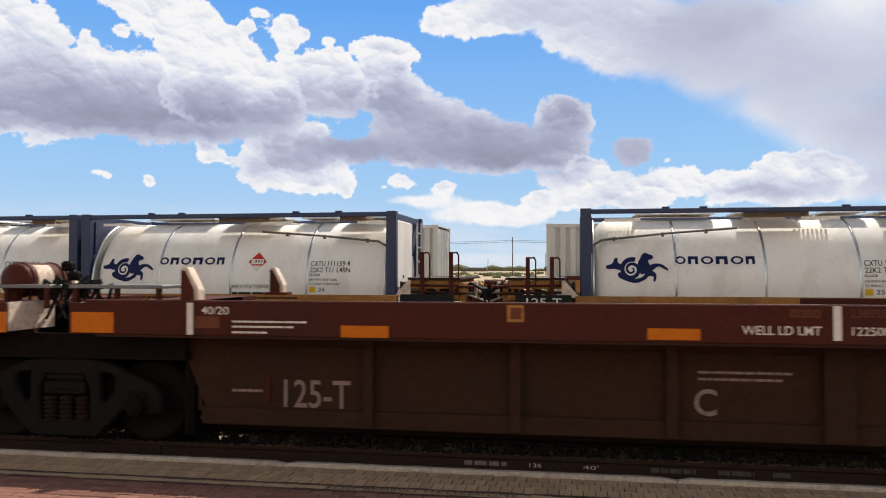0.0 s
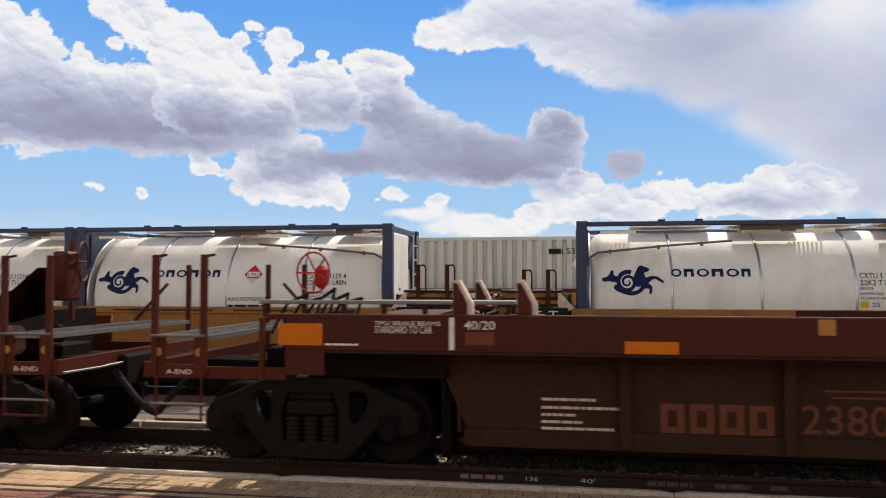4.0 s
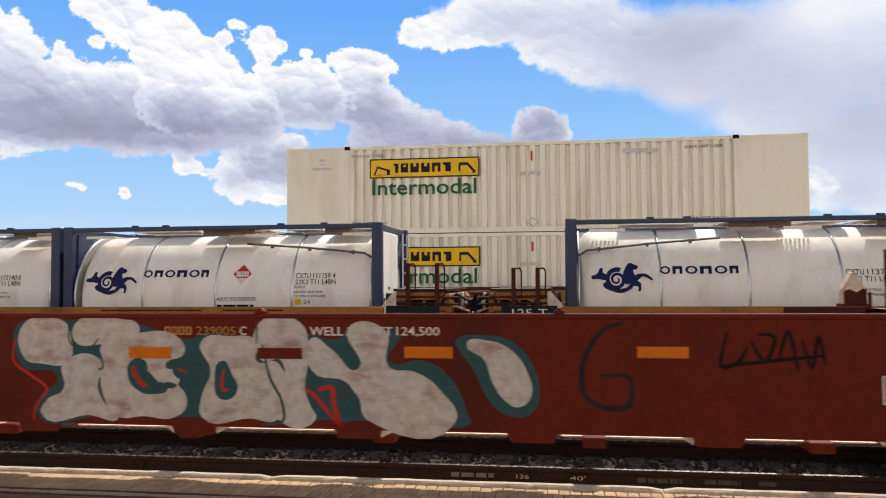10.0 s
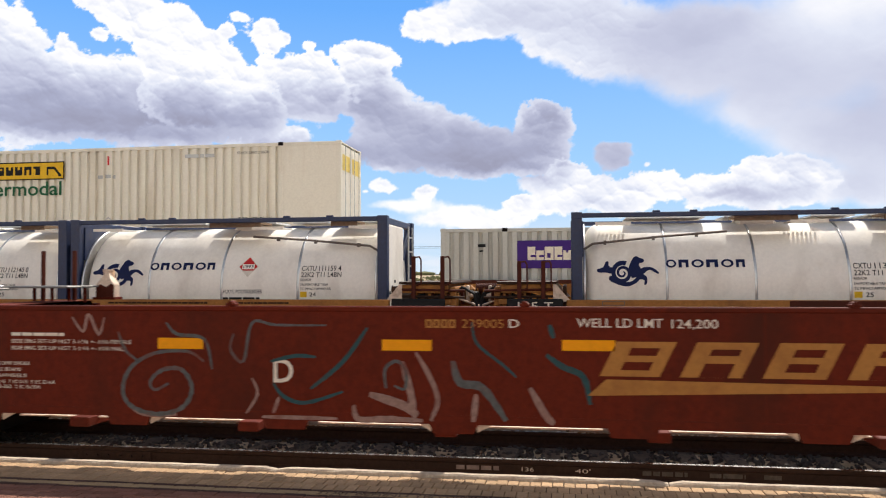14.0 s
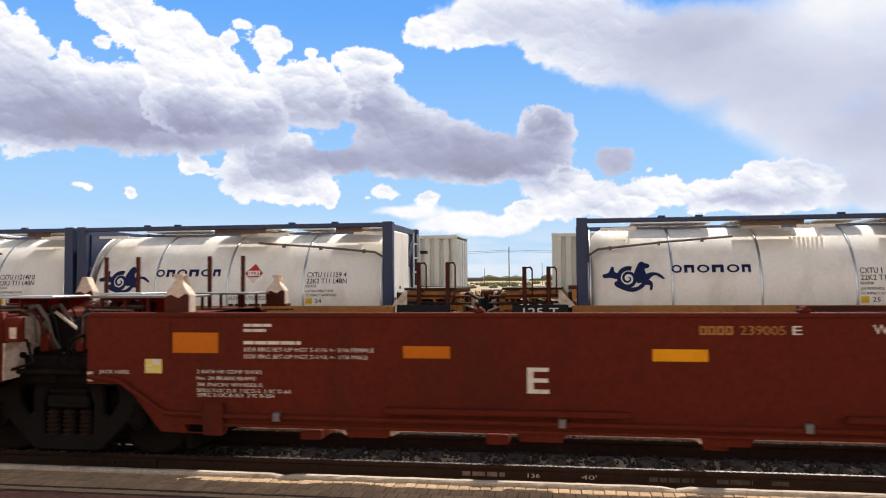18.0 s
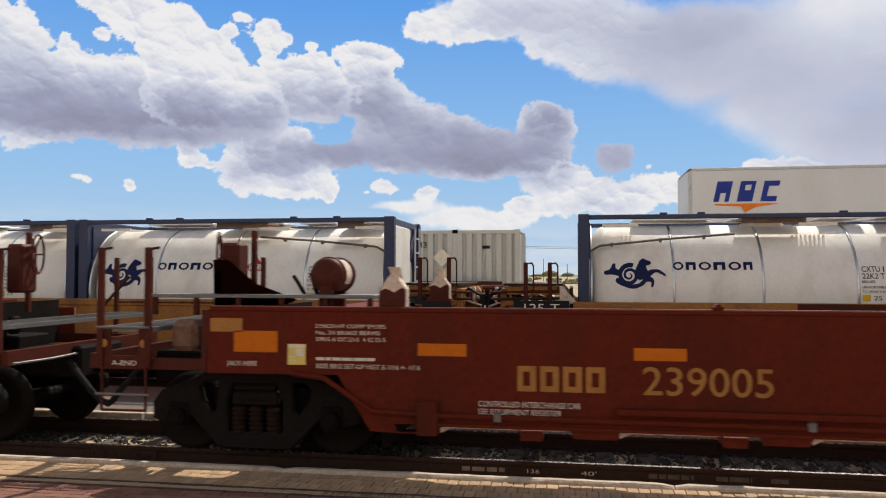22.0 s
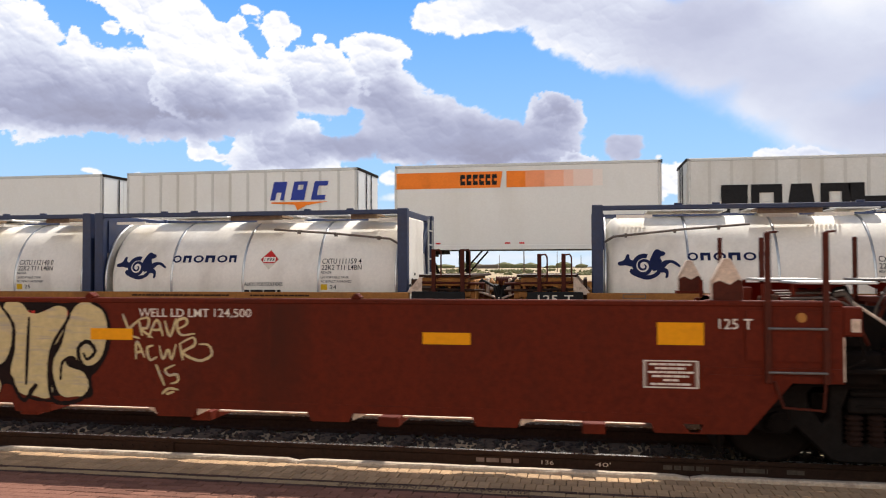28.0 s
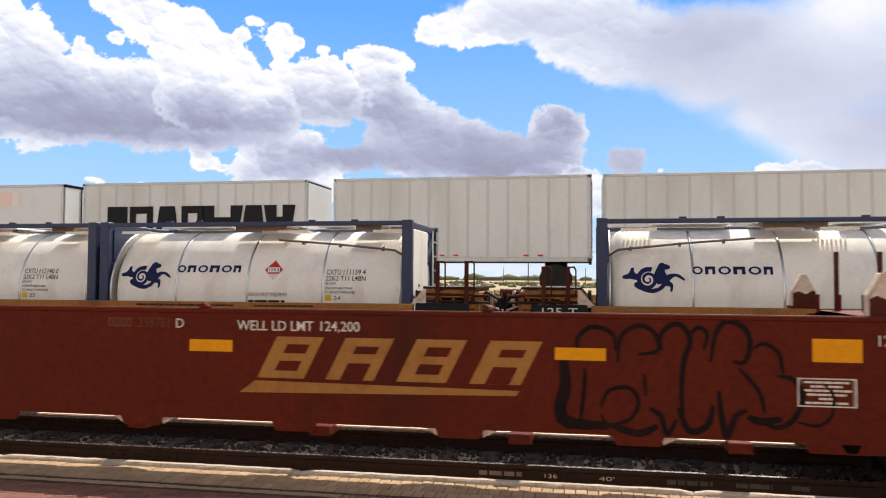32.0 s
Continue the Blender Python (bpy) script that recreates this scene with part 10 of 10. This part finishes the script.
# order along the far train
multi_box(-44.2, -27.87, "531970")
multi_box(-24.40, -7.54, "531970")
far_deck(-44.2, -27.8, 0.5, "ochre well car under a grey container")
far_deck(-24.5, -7.5, 0.5, "ochre well car under a grey container")
hunt_box(-0.33, 0.62)
hunt_box(-0.33, 3.50)
far_deck(-0.3, 16, 0.62, "ochre well car under stacked cream containers")
multi_box(19.36, 36.38, "532049")
multi_box(39.40, 55.44, "531343")
far_deck(19.3, 36.5, 0.5, "ochre well car under a grey container")
far_deck(39.3, 55.5, 0.5, "ochre well car under a grey container")
ya, L1, f1 = trailer(60.62, 68.90, "white smooth trailer with a blue and orange mark", M["trailer"], posts=False)
slanted_blocks(ya, f1, 0.70, 1.70, 2.05, 0.62, M["blue"])
text(ya, "FREIGHT", 1.62, f1 - 0.004, 1.10, 0.20, M["blue"], 1.12)
yb, L2, f2 = trailer(69.85, 78.18, "white ribbed trailer with a blue and orange mark", M["trailer"])
slanted_blocks(yb, f2 - 0.012, 5.30, 1.70, 2.15, 0.62, M["blue"])
yc, L3, f3 = trailer(79.46, 87.87, "white smooth trailer with a fading orange stripe", M["trailer"], posts=False)
yd, L4, f4 = trailer(88.66, 97.00, "chalky white trailer with a row of large black blocks", M["trailer_b"], nose=1)
ye, L5, f5 = trailer(97.93, 106.31, "plain white ribbed trailer", M["trailer_b"])
yf, L6, f6 = trailer(106.72, 115.1, "plain pale ribbed trailer", M["trailer_b"])
far_deck(60.6, 78, 1.47, "ochre spine car under white trailers")
far_deck(79.5, 97, 1.47, "ochre spine car under white trailers")
far_deck(98, 115, 1.47, "ochre spine car under white trailers")
fade = [mat("faded_orange_stripe", [0.80 + (0.73 - 0.80) * f, 0.21 + (0.73 - 0.21) * f, 0.03 + (0.71 - 0.03) * f], 0.45, vary=0.04, bump=0) for f in (0.12, 0.3, 0.5, 0.7, 0.88)]
# fading stripe in pieces that grow paler, with a dark lettered panel between
for k in range(22):
    x = 0.05 + 0.30 * k
    if 2.1 < x < 3.45 or x > 6.5:
        continue
    part("stripe", boxes((x, x + 0.302, f3 - 0.004, f3, 1.98, 2.50)), M["orange"] if k < 14 else fade[min(4, (k - 14) * 5 // 8)], yc, "orange stripe")
plate("panel", [[(2.05, 1.98), (3.45, 1.98), (3.52, 2.50), (1.98, 2.50)]], M["orange"], yc, (0, f3, 0), 0.005)
for k in range(6):
    x = 2.16 + 0.205 * k
    plate("name_block", [rect(x, x + 0.16, 2.07, 2.41), rect(x + 0.06, x + 0.16, 2.2, 2.28)], M["black_ink"], yc, (0, f3 - 0.005, 0), 0.004)
for k, w in enumerate((0.86, 0.98, 0.98, 0.92, 1.28, 0.98, 0.90)):
    x = 0.92 + sum((0.86, 0.98, 0.98, 0.92, 1.28, 0.98, 0.90)[:k])
    z, h = 0.86, 1.05
    a = x + 0.05
    b = x + w - 0.04
    lean = (0, 0, 0.16, 0, -0.16, 0.16, -0.16)[k]
    outer = [(a, z), (b, z), (b - lean, z + h), (a + lean, z + h)]
    slot = rect(a + 0.24, b - 0.24, z + 0.24 * h, z + 0.76 * h) if k in (1, 3) else rect(a + 0.26, b - 0.26, z, z + 0.36 * h) if k in (0, 2, 5) else rect(a + 0.30, b - 0.30, z + 0.62 * h, z + h)
    loops = [outer, slot]
    plate("mark_block", loops, M["black_ink"], yd, (0, f4 - 0.013, 0), 0.004, "large black mark block")



# ---- movement ----
def motions():
    near = (
        (0, -35.208), (0.5, -32.791), (1, -30.353), (1.5, -27.958), (2, -25.644), (2.5, -23.331), (3, -20.933),
        (3.5, -18.637), (5.5, -9.359), (6, -7.016), (6.5, -4.641), (7, -2.354), (7.5, 0), (8, 2.32),
        (8.5, 4.621), (9, 6.977), (9.5, 9.349), (10, 11.576), (10.5, 13.88), (11, 16.235), (11.5, 18.55),
        (12, 20.825), (12.5, 23.055), (13, 25.504), (13.5, 27.778), (14, 30.042), (14.5, 32.339), (16.5, 41.515),
        (17, 43.805), (17.5, 46.07), (18, 48.352), (18.5, 50.695), (19, 52.961), (19.5, 55.165), (20, 57.525),
        (20.5, 59.737), (21, 62.017), (21.5, 64.243), (22, 66.42), (22.5, 68.69), (23, 70.852), (23.5, 73.076), (24, 75.314),
        (24.5, 77.378), (25, 79.605), (25.5, 81.705), (28, 92.306), (28.5, 94.446), (29, 96.624), (29.5, 98.716),
        (30, 100.922), (30.5, 102.992), (31, 105.131), (31.5, 107.208), (32, 109.279),
    )
    far = (
        (0, 23.471), (2, 17.405), (2.5, 15.905), (3, 14.371), (5.5, 6.405), (6, 4.752), (6.5, 3.188),
        (7, 1.602), (7.5, -0), (8, -1.678), (8.5, -3.385), (9, -5.155), (9.5, -6.886), (10, -8.655),
        (10.5, -10.44), (11, -12.23), (11.5, -14.062), (12, -15.896), (12.5, -17.759), (13, -19.626), (13.5, -21.492),
        (14, -23.381), (14.5, -25.423), (21.5, -54.956), (22, -57.134), (22.5, -59.352), (23, -61.621), (23.5, -63.931),
        (24, -66.277), (24.5, -68.586), (25, -70.914), (25.5, -73.292), (27.5, -83.15), (28, -85.648), (28.5, -88.159),
        (29, -90.726), (29.5, -93.27), (30, -95.811), (30.5, -98.421), (31, -101.134), (31.5, -103.75), (32, -106.377),
    )
    for u, x in near_things:
        walk(u, [(t, pose(x + s, NEAR_Y, 0)) for t, s in near])
    for c, x in far_things:
        y, z = c.matrix_basis.translation[1:]
        walk(c, [(t, pose(x + s, y, z)) for t, s in far])
    ts, ss = [t for t, _ in near], [s for _, s in near]
    steps = [k / 8 for k in range(257)]
    for ob, x, r in rolling:
        walk(ob, [(t, pose(x, 0, r) @ Matrix.Rotation(float(np.interp(t, ts, ss)) / r, 4, "Y")) for t in steps])
    walk(dome, [(0, pose(0, 0, 0, 0, 0, -0.45)), (32, pose(0, 0, 0, 0, 0, 1.15))])


motions()
